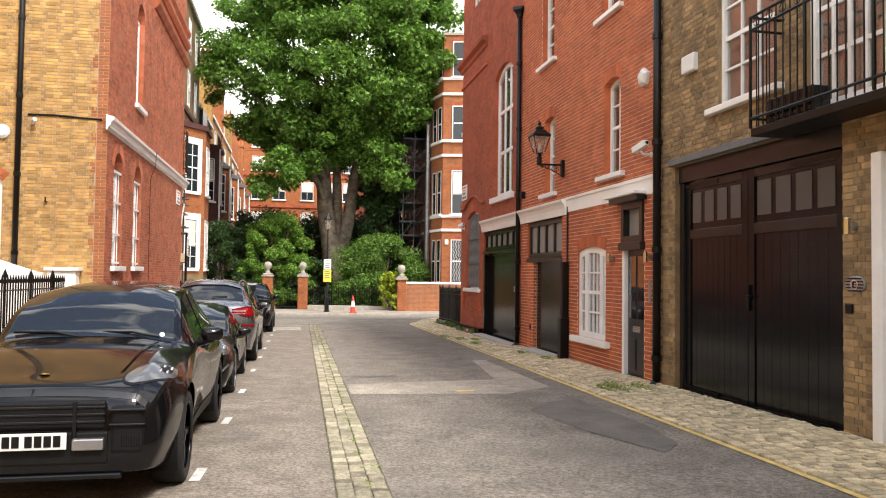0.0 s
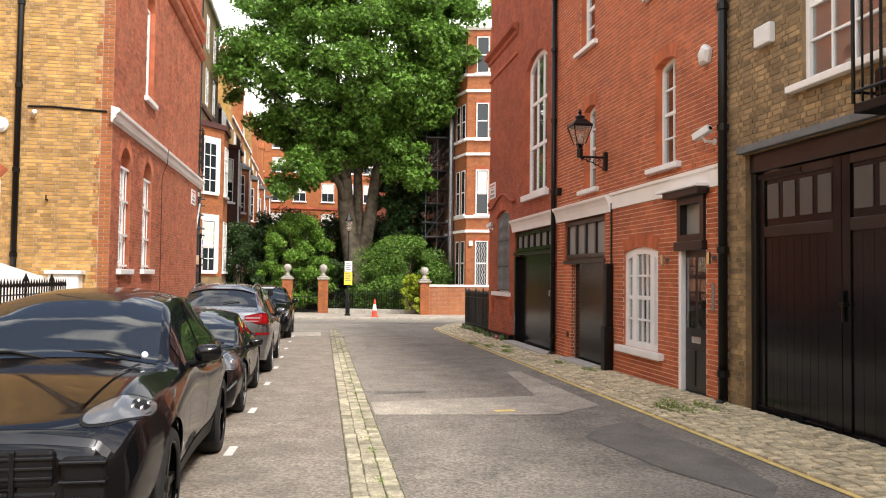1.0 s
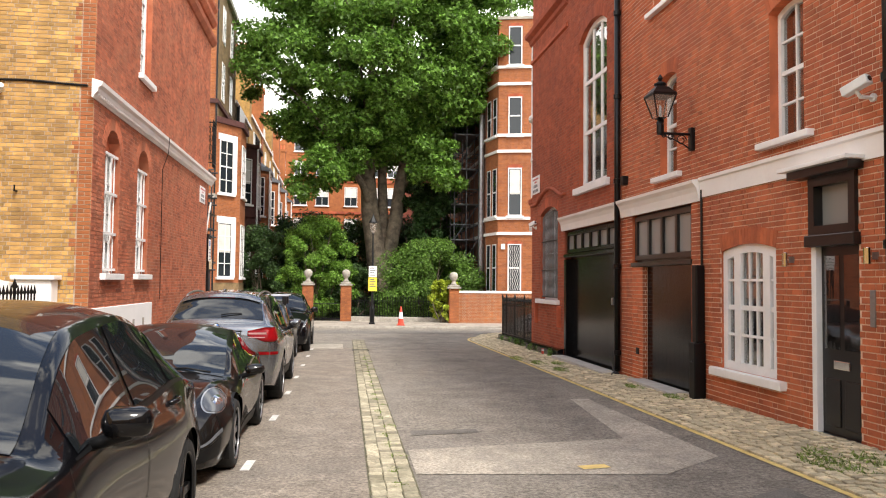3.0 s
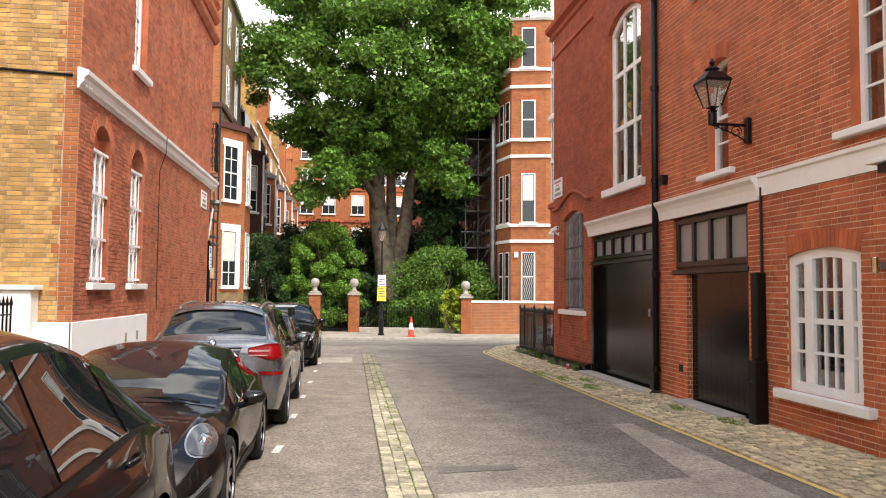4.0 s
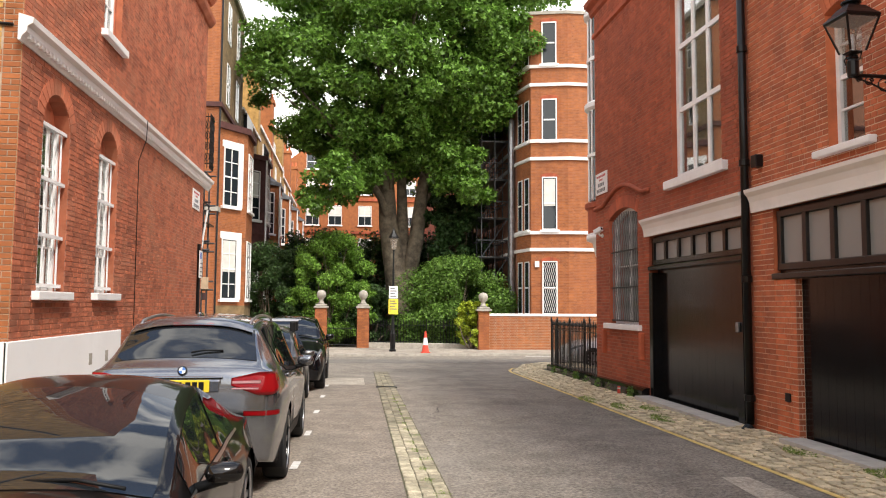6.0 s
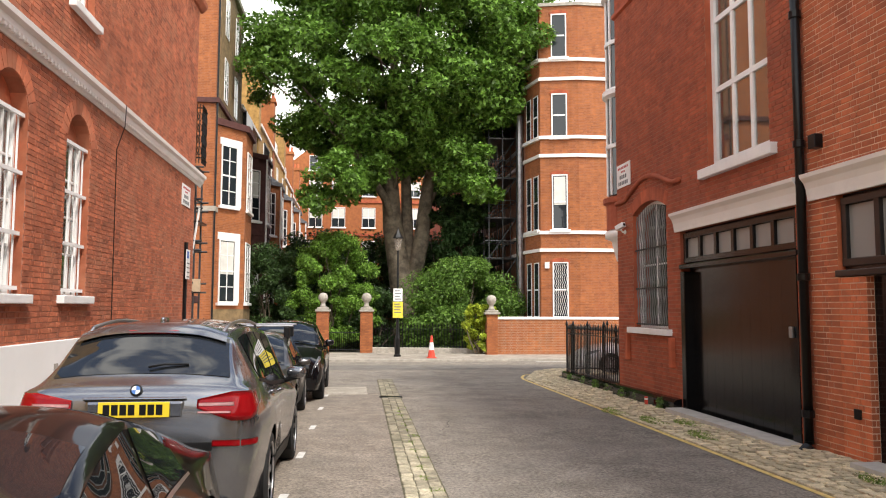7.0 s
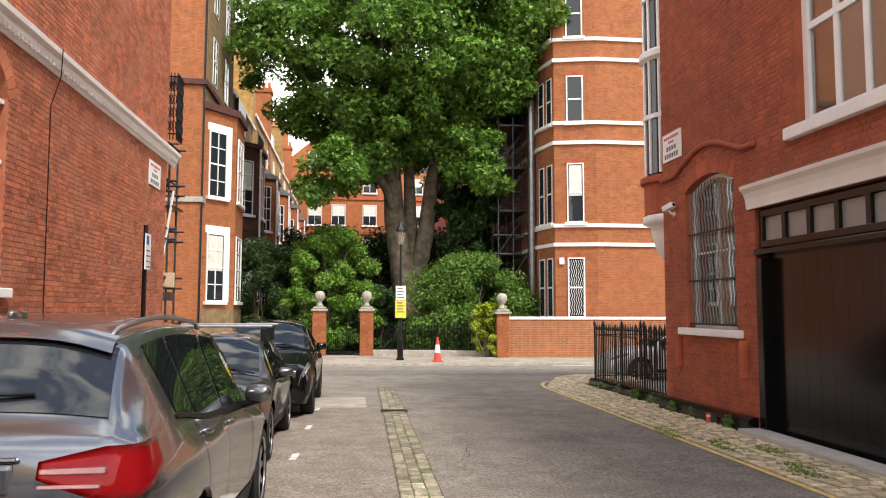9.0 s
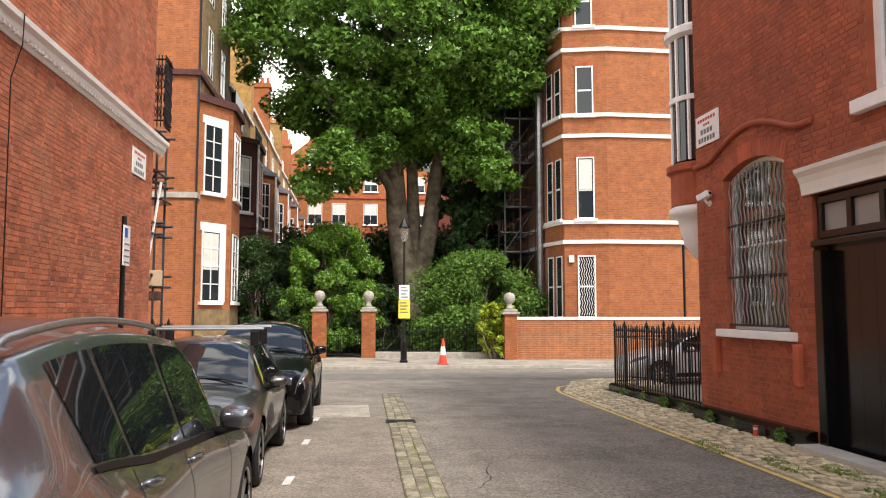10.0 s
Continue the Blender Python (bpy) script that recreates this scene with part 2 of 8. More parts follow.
M = dict(
    asphalt=material("asphalt", (0.22, 0.194, 0.16), 0.85, vary=0.25, scale=1.6, bump=0.9, bscale=70, dirt=(0.235, 0.214, 0.19), dscale=0.45, damount=0.5, bdist=0.014, grain=0.55, gscale=26),
    asphalt_park=material("asphalt_pale", (0.255, 0.215, 0.172), 0.88, vary=0.2, scale=2.5, bump=0.9, bscale=75, dirt=(0.13, 0.118, 0.105), dscale=0.8, damount=0.55, bdist=0.014, grain=0.5, gscale=28),
    asphalt_patch=material("asphalt_patch", (0.39, 0.345, 0.28), 0.85, vary=0.2, scale=3, bump=0.7, bscale=80, dirt=(0.16, 0.15, 0.14), damount=0.5, dscale=1.2, bdist=0.012, grain=0.4, gscale=28),
    asphalt_dark=material("asphalt_dark", (0.165, 0.15, 0.13), 0.85, vary=0.25, scale=2, bump=0.7, bscale=80, grain=0.45, gscale=60, dirt=(0.14, 0.135, 0.13), damount=0.6, dscale=1.0),
    sett=material("sett_stone", (0.55, 0.465, 0.305), 0.8, vary=0.25, scale=9, bump=0.6, bscale=50, island=0.3, objrand=0.3, grain=0.2, gscale=70, dirt=(0.20, 0.19, 0.12), dscale=2.0, damount=0.35, bdist=0.01),
    sett_gutter=material("gutter_sett_stone", (0.36, 0.32, 0.225), 0.8, vary=0.3, scale=9, bump=0.6, bscale=50, island=0.35, objrand=0.35, grain=0.3, gscale=40, dirt=(0.14, 0.135, 0.08), dscale=2.5, damount=0.8, bdist=0.01),
    sett_bed=material("sett_bed", (0.12, 0.11, 0.065), 0.95, vary=0.3, scale=12, bump=0.8, bscale=70),
    york=material("york_paving", (0.33, 0.29, 0.24), 0.85, vary=0.2, scale=3, bump=0.4, objrand=0.15, dirt=(0.2, 0.18, 0.15)),
    red=material("red_brick", (0.485, 0.13, 0.05), 0.85, vary=0.2, scale=3.0, bump=0.5, bscale=90, island=0.2, objrand=0.2, dirt=(0.26, 0.055, 0.03), dscale=0.9, damount=0.6),
    red_dark=material("red_rubbed_brick", (0.395, 0.092, 0.038), 0.85, vary=0.2, scale=2.4, bump=0.5, bscale=90, island=0.18, objrand=0.15, dirt=(0.17, 0.045, 0.03), dscale=0.7, damount=0.6),
    red_old=material("weathered_red_brick", (0.42, 0.122, 0.056), 0.88, vary=0.25, scale=2.2, bump=0.6, bscale=80, island=0.3, objrand=0.25, dirt=(0.45, 0.2, 0.11), dscale=1.2, damount=0.6),
    orange=material("orange_brick", (0.33, 0.11, 0.033), 0.85, vary=0.2, scale=2.5, bump=0.4, island=0.18, dirt=(0.30, 0.085, 0.035), dscale=0.8, damount=0.5),
    stock=material("yellow_stock_brick", (0.47, 0.275, 0.085), 0.88, vary=0.25, scale=3.5, bump=0.6, bscale=80, island=0.32, objrand=0.3, dirt=(0.27, 0.14, 0.06), dscale=1.4, damount=0.6),
    stock_grey=material("sooty_stock_brick", (0.36, 0.24, 0.115), 0.88, vary=0.3, scale=3.5, bump=0.6, bscale=80, island=0.4, objrand=0.35, dirt=(0.10, 0.072, 0.045), dscale=2.2, damount=0.85),
    concrete=material("worn_concrete", (0.46, 0.43, 0.38), 0.85, vary=0.15, scale=4, bump=0.3, dirt=(0.3, 0.28, 0.24), dscale=2.5, damount=0.4),
    mortar=material("mortar", (0.42, 0.33, 0.25), 0.95, vary=0.2, scale=8, bump=0.4),
    mortar_sooty=material("mortar_sooty", (0.27, 0.21, 0.14), 0.95, vary=0.3, scale=6, bump=0.4),
    mortar_red=material("mortar_reddish", (0.20, 0.075, 0.045), 0.95, vary=0.2, scale=8, bump=0.4),
    mortar_west=material("mortar_weathered", (0.42, 0.2, 0.135), 0.95, vary=0.25, scale=6, bump=0.4),
    mortar_mid=material("mortar_mid", (0.34, 0.16, 0.10), 0.95, vary=0.2, scale=8, bump=0.4),
    mortar_pale=material("mortar_pale", (0.72, 0.52, 0.39), 0.95, vary=0.2, scale=8, bump=0.4),
    stucco=material("painted_stucco", (0.85, 0.81, 0.77), 0.6, vary=0.06, scale=3, bump=0.15, dirt=(0.5, 0.46, 0.4), dscale=1.5, damount=0.3),
    white_masonry=material("white_masonry_paint", (0.88, 0.87, 0.85), 0.6, vary=0.03, scale=3, bump=0.15, dirt=(0.7, 0.67, 0.62), dscale=1.5, damount=0.3),
    white=material("white_gloss_paint", (0.86, 0.85, 0.83), 0.35, vary=0.05, scale=3, bump=0.05, dirt=(0.66, 0.63, 0.58), dscale=2.5, damount=0.2),
    stone=material("weathered_stone", (0.36, 0.33, 0.28), 0.85, vary=0.2, scale=5, bump=0.5, dirt=(0.18, 0.16, 0.13), dscale=3, damount=0.5),
    black=material("black_gloss_paint", (0.006, 0.006, 0.0066), 0.16, vary=0.3, scale=4, bump=0.05, bscale=8, dirt=(0.013, 0.011, 0.010), damount=0.5, spec=0.38),
    brownblack=material("dark_stained_timber", (0.012, 0.0112, 0.0112), 0.3, vary=0.3, scale=5, bump=0.08, bscale=12, spec=0.5, coat=0.12),
    iron=material("black_iron", (0.005, 0.005, 0.0055), 0.35, spec=0.3, vary=0.3, scale=12, bump=0.15, metal=0.0),
    # iron with the sky's sheen put into its base colour
    sheen_iron=material("iron_with_sky_sheen", (0.2, 0.2, 0.195), 0.45, vary=0.15, scale=8, bump=0.1),
    lead=material("lead_sheet", (0.14, 0.145, 0.15), 0.6, vary=0.2, scale=4, bump=0.2),
    slate=material("slate_roof", (0.10, 0.105, 0.115), 0.6, vary=0.25, scale=8, bump=0.3),
    yellow_line=material("yellow_road_paint", (0.74, 0.55, 0.2), 0.75, vary=0.15, scale=9, bump=0.3, dirt=(0.3, 0.22, 0.1), dscale=5, damount=0.45),
    white_line=material("white_road_paint", (0.66, 0.64, 0.6), 0.75, vary=0.15, scale=9, bump=0.4, dirt=(0.25, 0.23, 0.2), dscale=6, damount=0.6),
    glass=clear_glass("window_glass"),
    pane_far=glass_material("far_window_glass"),
    # mid grey that stands for sky and tree reflected in glass
    reflected_grey=material("reflected_sky_grey", (0.30, 0.30, 0.27), 0.8, vary=0.15, scale=2, bump=0.1),
    # dimness of an unlit room, put into the colour
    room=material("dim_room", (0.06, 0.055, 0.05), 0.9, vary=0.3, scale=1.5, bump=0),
    glass_grey=glass_material("frosted_glass", (0.26, 0.26, 0.25), 0.25),
    glass_pale=glass_material("blind_behind_glass", (0.2, 0.2, 0.19), 0.12),
    glass_dim=glass_material("dusty_glass", (0.085, 0.085, 0.08), 0.15),
    plywood=material("pale_plywood", (0.55, 0.42, 0.28), 0.8, vary=0.15, scale=5, bump=0.2),
    maroon=material("maroon_sooty_brick", (0.085, 0.03, 0.026), 0.85, vary=0.25, scale=2.5, bump=0.4, dirt=(0.04, 0.02, 0.018), dscale=1.0),
    blind=material("pale_window_blind", (0.62, 0.6, 0.55), 0.8, vary=0.08, scale=3, bump=0.1),
    dark=material("dark_interior", (0.02, 0.018, 0.016), 0.9, vary=0.2, bump=0),
    bark=material("plane_bark", (0.15, 0.122, 0.085), 0.9, vary=0.6, scale=2.2, bump=0.9, bscale=18, dirt=(0.10, 0.075, 0.05), dscale=2.5, damount=0.8, bdist=0.03),
    leaf=leaf_material("plane_leaf", (0.126, 0.24, 0.035)),
    # shrub leaf made lighter: sunlight put into the colour
    leaf_sunlit=leaf_material("sunlit_shrub_leaf", (0.17, 0.31, 0.045)),
    leaf_ivy=leaf_material("ivy_leaf", (0.048, 0.1, 0.028)),
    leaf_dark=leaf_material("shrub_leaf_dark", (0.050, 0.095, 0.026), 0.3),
    leaf_mid=leaf_material("shrub_leaf", (0.13, 0.235, 0.04)),
    leaf_yellow=leaf_material("golden_leaf", (0.34, 0.41, 0.04)),
    grass=leaf_material("grass_blade", (0.2, 0.28, 0.055)),
    soil=material("garden_soil", (0.05, 0.04, 0.028), 0.95, vary=0.3, bump=0.8, bscale=20),
    steel=material("galvanised_steel", (0.35, 0.36, 0.37), 0.4, metal=0.8, vary=0.2, bump=0.1),
    chrome=material("polished_metal", (0.75, 0.75, 0.76), 0.12, metal=1.0, vary=0.05, bump=0),
    plastic_white=material("white_plastic", (0.75, 0.75, 0.73), 0.4, vary=0.05, bump=0),
)


# ---- mesh helpers ----
def empty(name, x=0, y=0, z=0):
    ob = new(name)
    ob.matrix_world = pose(x, y, z)
    ob.empty_display_size = 0.1
    return ob


def link(name, me, mat, parent=None, label="", smooth=False):
    ob = new(name, me)
    if mat and not me.materials:
        me.materials.append(mat)
    if smooth:
        me.polygons.foreach_set("use_smooth", [True] * len(me.polygons))
    if parent:
        ob.parent = parent
        ob.matrix_parent_inverse = pw(parent).inverted()
    if label:
        ob["label"] = label
    return ob


def pw(ob):
    return ob.matrix_basis if ob.parent is None else pw(ob.parent) @ ob.matrix_parent_inverse @ ob.matrix_basis


def part(name, bm, mat, parent=None, label="", smooth=False):
    me = bpy.data.meshes.new(name)
    bmesh.ops.recalc_face_normals(bm, faces=bm.faces[:])
    bm.to_mesh(me)
    bm.free()
    return link(name, me, mat, parent, label, smooth)


def raw(name, verts, faces, mat, parent=None, label="", smooth=False):
    me = bpy.data.meshes.new(name)
    me.from_pydata(verts, [], faces)
    me.update()
    return link(name, me, mat, parent, label, smooth)


def box(bm, x0, x1, y0, y1, z0, z1, m=None, bev=0.0):
    vs = [bm.verts.new(p) for p in ((x0, y0, z0), (x1, y0, z0), (x1, y1, z0), (x0, y1, z0), (x0, y0, z1), (x1, y0, z1), (x1, y1, z1), (x0, y1, z1))]
    fs = [bm.faces.new([vs[i] for i in q]) for q in ((0, 3, 2, 1), (4, 5, 6, 7), (0, 1, 5, 4), (1, 2, 6, 5), (2, 3, 7, 6), (3, 0, 4, 7))]
    if bev:
        es = list({e for f in fs for e in f.edges})
        g = bmesh.ops.bevel(bm, geom=es, offset=bev, segments=2, affect="EDGES", profile=0.5)
        vs = [v for v in g["verts"]]
        seen = set(vs)
        vs = list(seen)
    if m is not None:
        for v in vs:
            v.co = m @ v.co
    return vs


def B(*a, **k):
    bm = bmesh.new()
    box(bm, *a, **k)
    return bm


def lathe(bm, profile, cx=0, cy=0, cz=0, seg=16, m=None, caps=True):
    """profile: (radius, z) from bottom to top, turned round the vertical."""
    rings = []
    for r, z in profile:
        ring = []
        for i in range(seg):
            a = 2 * math.pi * i / seg
            p = Vector((cx + r * math.cos(a), cy + r * math.sin(a), cz + z))
            ring.append(bm.verts.new(m @ p if m is not None else p))
        rings.append(ring)
    for a, b in zip(rings, rings[1:]):
        for i in range(seg):
            bm.faces.new((a[i], a[(i + 1) % seg], b[(i + 1) % seg], b[i]))
    if caps:
        bm.faces.new(rings[0][::-1])
        bm.faces.new(rings[-1])
    return bm


def tube(bm, pts, r, seg=8, closed_ends=True):
    """A round bar along points; r is a number or one for each point."""
    pts = [Vector(p) for p in pts]
    rs = r if isinstance(r, (list, tuple)) else [r] * len(pts)
    rings = []
    for i, p in enumerate(pts):
        d = (pts[min(i + 1, len(pts) - 1)] - pts[max(i - 1, 0)]).normalized()
        ref = Vector((0, 0, 1)) if abs(d.z) < 0.9 else Vector((1, 0, 0))
        a = d.cross(ref).normalized()
        b = d.cross(a)
        rings.append([bm.verts.new(p + rs[i] * (math.cos(2 * math.pi * k / seg) * a + math.sin(2 * math.pi * k / seg) * b)) for k in range(seg)])
    for a, b in zip(rings, rings[1:]):
        for i in range(seg):
            bm.faces.new((a[i], a[(i + 1) % seg], b[(i + 1) % seg], b[i]))
    if closed_ends:
        bm.faces.new(rings[0][::-1]), bm.faces.new(rings[-1])
    return bm


def prism(bm, poly, z0, z1):
    """An upright prism over a plan polygon."""
    lo, hi = [bm.verts.new((x, y, z0)) for x, y in poly], [bm.verts.new((x, y, z1)) for x, y in poly]
    n = len(poly)
    for i in range(n):
        bm.faces.new((lo[i], lo[(i + 1) % n], hi[(i + 1) % n], hi[i]))
    bm.faces.new(lo[::-1]), bm.faces.new(hi)
    return bm


def extrude_profile(bm, prof, a, b, out):
    """A moulding: profile of (out, up) points swept from a to b (level or sloping)."""
    a, b, out = Vector(a), Vector(b), Vector(out)
    ra = [bm.verts.new(a + out * o + Vector((0, 0, u))) for o, u in prof]
    rb = [bm.verts.new(b + out * o + Vector((0, 0, u))) for o, u in prof]
    n = len(prof)
    for i in range(n):
        bm.faces.new((ra[i], ra[(i + 1) % n], rb[(i + 1) % n], rb[i]))
    bm.faces.new(ra[::-1]), bm.faces.new(rb)
    return bm


class Plane:
    """A wall's face: origin o, direction u along it, outward normal n. Points are (along, up, out)."""

    def __init__(self, o, u):
        self.o, self.u = Vector((*o, 0)), Vector((*u, 0)).normalized()
        self.n = Vector((self.u.y, -self.u.x, 0))

    def p(self, a, z, out=0.0):
        return self.o + self.u * a + self.n * out + Vector((0, 0, z))

    def m(self):
        """Local x along, y inwards, z up."""
        return Matrix(((self.u.x, -self.n.x, 0, self.o.x), (self.u.y, -self.n.y, 0, self.o.y), (0, 0, 1, 0), (0, 0, 0, 1)))


def arch_z(op, a):
    """Height of the opening's head at a; op = (a0, a1, z0, z1, rise)."""
    a0, a1, z0, z1, rise = op
    if rise <= 0:
        return z1
    w = (a1 - a0) / 2
    r = (w * w + rise * rise) / (2 * rise)
    d = min(abs(a - (a0 + a1) / 2), w)
    return z1 - r + math.sqrt(max(r * r - d * d, 0))


def wall_mesh(bm, pl, a0, a1, z0, z1, ops, thick=0.35):
    """A wall with thickness and openings through it."""
    us = sorted({a0, a1, *[v for o in ops for v in o[:2] if a0 < v < a1]})
    zs = sorted({z0, z1, *[v for o in ops for v in (o[2], o[3]) if z0 < v < z1]})

    def hole(u, z):
        return any(o[0] < u < o[1] and o[2] < z < o[3] for o in ops)

    def quad(pts):
        bm.faces.new([bm.verts.new(p) for p in pts])

    for i in range(len(us) - 1):
        for j in range(len(zs) - 1):
            if hole((us[i] + us[i + 1]) / 2, (zs[j] + zs[j + 1]) / 2):
                continue
            for out in (0, -thick):
                quad([pl.p(us[i], zs[j], out), pl.p(us[i + 1], zs[j], out), pl.p(us[i + 1], zs[j + 1], out), pl.p(us[i], zs[j + 1], out)])
    for o in ops:
        n = 10 if o[4] > 0 else 1
        ax = [o[0] + (o[1] - o[0]) * k / n for k in range(n + 1)]
        zt = [arch_z(o, a) for a in ax]
        for k in range(n):
            quad([pl.p(ax[k], zt[k], 0), pl.p(ax[k + 1], zt[k + 1], 0), pl.p(ax[k + 1], zt[k + 1], -thick), pl.p(ax[k], zt[k], -thick)])
            if o[4] > 0:
                for out in (0, -thick):
                    quad([pl.p(ax[k], zt[k], out), pl.p(ax[k + 1], zt[k + 1], out), pl.p(ax[k + 1], o[3], out), pl.p(ax[k], o[3], out)])
        for a in o[:2]:
            quad([pl.p(a, o[2], 0), pl.p(a, arch_z(o, a), 0), pl.p(a, arch_z(o, a), -thick), pl.p(a, o[2], -thick)])
        quad([pl.p(o[0], o[2], 0), pl.p(o[1], o[2], 0), pl.p(o[1], o[2], -thick), pl.p(o[0], o[2], -thick)])
    for a, b, c, d in ((a0, z0, a0, z1), (a1, z0, a1, z1), (a0, z1, a1, z1), (a0, z0, a1, z0)):
        quad([pl.p(a, b, 0), pl.p(c, d, 0), pl.p(c, d, -thick), pl.p(a, b, -thick)])
    return bm


BL, BH, JT = 0.215, 0.065, 0.010


def brick_list(pl, a0, a1, z0, z1, ops, phase=0.0, rng=None, flemish=True):
    """Rectangles (a, b, z, z2, out) of the bricks that show on a wall's face."""
    rng = rng or random.Random(3)
    res, row, z = [], 0, math.floor(z0 / 0.075) * 0.075
    while z < z1 - 0.02:
        za, zb = max(z, z0), min(z + BH, z1)
        a = a0 - (0.056 if row % 2 else 0.0) - phase
        k = row
        while a < a1:
            ln = BL if (k % 2 == 0 or not flemish) else 0.1025
            s, e = max(a, a0), min(a + ln, a1)
            a += ln + JT
            k += 1
            if e - s < 0.03 or zb - za < 0.02:
                continue
            spans = [(s, e)]
            for o in ops:
                nxt = []
                for p, q in spans:
                    if q <= o[0] or p >= o[1] or zb <= o[2] or za >= max(arch_z(o, p), arch_z(o, q), arch_z(o, (p + q) / 2)) - 0.005:
                        nxt.append((p, q))
                        continue
                    if o[4] > 0 and za > min(arch_z(o, p), arch_z(o, q)) - 0.02 and o[0] <= p and q <= o[1]:
                        continue
                    if p < o[0] - 0.03:
                        nxt.append((p, o[0]))
                    if q > o[1] + 0.03:
                        nxt.append((o[1], q))
                spans = nxt
            for p, q in spans:
                res.append((p, q, za, zb, 0.005 + 0.004 * rng.random()))
        z += 0.075
        row += 1
    return res


def brick_mesh(pl, rects):
    vs, fs = [], []
    for p, q, za, zb, out in rects:
        i, e = len(vs), 0.003
        vs += [pl.p(p, za, -0.005), pl.p(q, za, -0.005), pl.p(q, zb, -0.005), pl.p(p, zb, -0.005), pl.p(p + e, za + e, out), pl.p(q - e, za + e, out), pl.p(q - e, zb - e, out), pl.p(p + e, zb - e, out)]
        fs += [(i + 4, i + 5, i + 6, i + 7), (i, i + 1, i + 5, i + 4), (i + 1, i + 2, i + 6, i + 5), (i + 2, i + 3, i + 7, i + 6), (i + 3, i, i + 4, i + 7)]
    return vs, fs


LATER = []


def brick_wall(name, label, pl, a0, a1, z0, z1, ops, brick, mortar, thick=0.35, skip=(), near=None, flemish=True):
    """A wall of the setting with real bricks on its face. near: a stretch (a0, a1, z0, z1) whose bricks are parts."""
    w = part(name, wall_mesh(bmesh.new(), pl, a0, a1, z0, z1, ops, thick), mortar)
    w.data.materials.append(brick)
    for f in w.data.polygons:
        f.material_index = 1 if abs(f.normal.dot(pl.n)) < 0.5 else 0
    tagged(w, label, "wall", kind="structure")
    rects = brick_list(pl, a0, a1, z0, z1, list(ops) + list(skip), flemish=flemish)
    close = [r for r in rects if near and near[0] <= r[0] and r[1] <= near[1] and near[2] <= r[2] and r[3] <= near[3]][:300]
    chosen = set(close)
    LATER.append((w, pl, close, brick))
    vs, fs = brick_mesh(pl, [r for r in rects if r not in chosen])
    if vs:
        tagged(raw("brickwork", vs, fs, brick, w), kind="stuff")
    return w


def arch_bricks(name, pl, op, depth, mat, parent, n=None, out=0.012):
    """Gauged bricks on edge over an opening's arched head."""
    a0, a1, z0, z1, rise = op
    n = n or max(6, int((a1 - a0) / 0.075))
    vs, fs = [], []
    w = (a1 - a0) / 2
    c = (a0 + a1) / 2
    rise = max(rise, 0.02)
    r = (w * w + rise * rise) / (2 * rise)
    half = math.asin(min(w / r, 1))
    zc = z1 - r
    for k in range(n):
        t0, t1 = -half + 2 * half * (k + 0.06) / n, -half + 2 * half * (k + 0.94) / n
        pts = [(c + rr * math.sin(t), zc + rr * math.cos(t)) for rr, t in ((r, t0), (r, t1), (r + depth, t1), (r + depth, t0))]
        i = len(vs)
        vs += [pl.p(a, z, -0.01) for a, z in pts] + [pl.p(a, z, out) for a, z in pts]
        fs += [(i + 4, i + 5, i + 6, i + 7), (i, i + 1, i + 5, i + 4), (i + 1, i + 2, i + 6, i + 5), (i + 2, i + 3, i + 7, i + 6), (i + 3, i, i + 4, i + 7)]
    return tagged(raw("brick_arch", vs, fs, mat, parent), kind="stuff")


def arch_panel(bm, pl, op, out0, out1, inset=0.0, z_lo=None):
    """A slab that fills an opening, arched head and all."""
    a0, a1, z0, z1, rise = op
    o2 = (a0 + inset, a1 - inset, z0, z1 - inset, rise)
    n = 10 if rise > 0 else 1
    zb = (z0 + inset) if z_lo is None else z_lo
    ax = [o2[0] + (o2[1] - o2[0]) * k / n for k in range(n + 1)]
    poly = [(a, arch_z(o2, a)) for a in ax][::-1] + [(ax[0], zb), (ax[-1], zb)]
    fr, bk = [bm.verts.new(pl.p(a, z, out1)) for a, z in poly], [bm.verts.new(pl.p(a, z, out0)) for a, z in poly]
    m = len(poly)
    bm.faces.new(fr), bm.faces.new(bk[::-1])
    for i in range(m):
        bm.faces.new((fr[i], fr[(i + 1) % m], bk[(i + 1) % m], bk[i]))
    return bm


def pbox(bm, pl, a0, a1, z0, z1, o0, o1, bev=0.0):
    """A box on a wall's plane, from o0 to o1 outwards."""
    return box(bm, a0, a1, -o1, -o0, z0, z1, pl.m(), bev)


def frame_ring(bm, pl, op, width, o0, o1):
    """A frame round the inside of an opening."""
    a0, a1, z0, z1, rise = op
    inner = (a0 + width, a1 - width, z0 + width, z1 - width, rise)
    n = 10 if rise > 0 else 1

    def outline(o):
        ax = [o[0] + (o[1] - o[0]) * k / n for k in range(n + 1)]
        return [(o[0], o[2]), (o[1], o[2])] + [(a, arch_z(o, a)) for a in ax[::-1]]

    A, C = outline(op), outline(inner)
    m = len(A)
    vs = [[bm.verts.new(pl.p(a, z, o)) for a, z in q] for q, o in ((A, o0), (A, o1), (C, o1), (C, o0))]
    for x, y in ((0, 1), (1, 2), (2, 3), (3, 0)):
        for i in range(m):
            bm.faces.new((vs[x][i], vs[x][(i + 1) % m], vs[y][(i + 1) % m], vs[y][i]))
    return bm


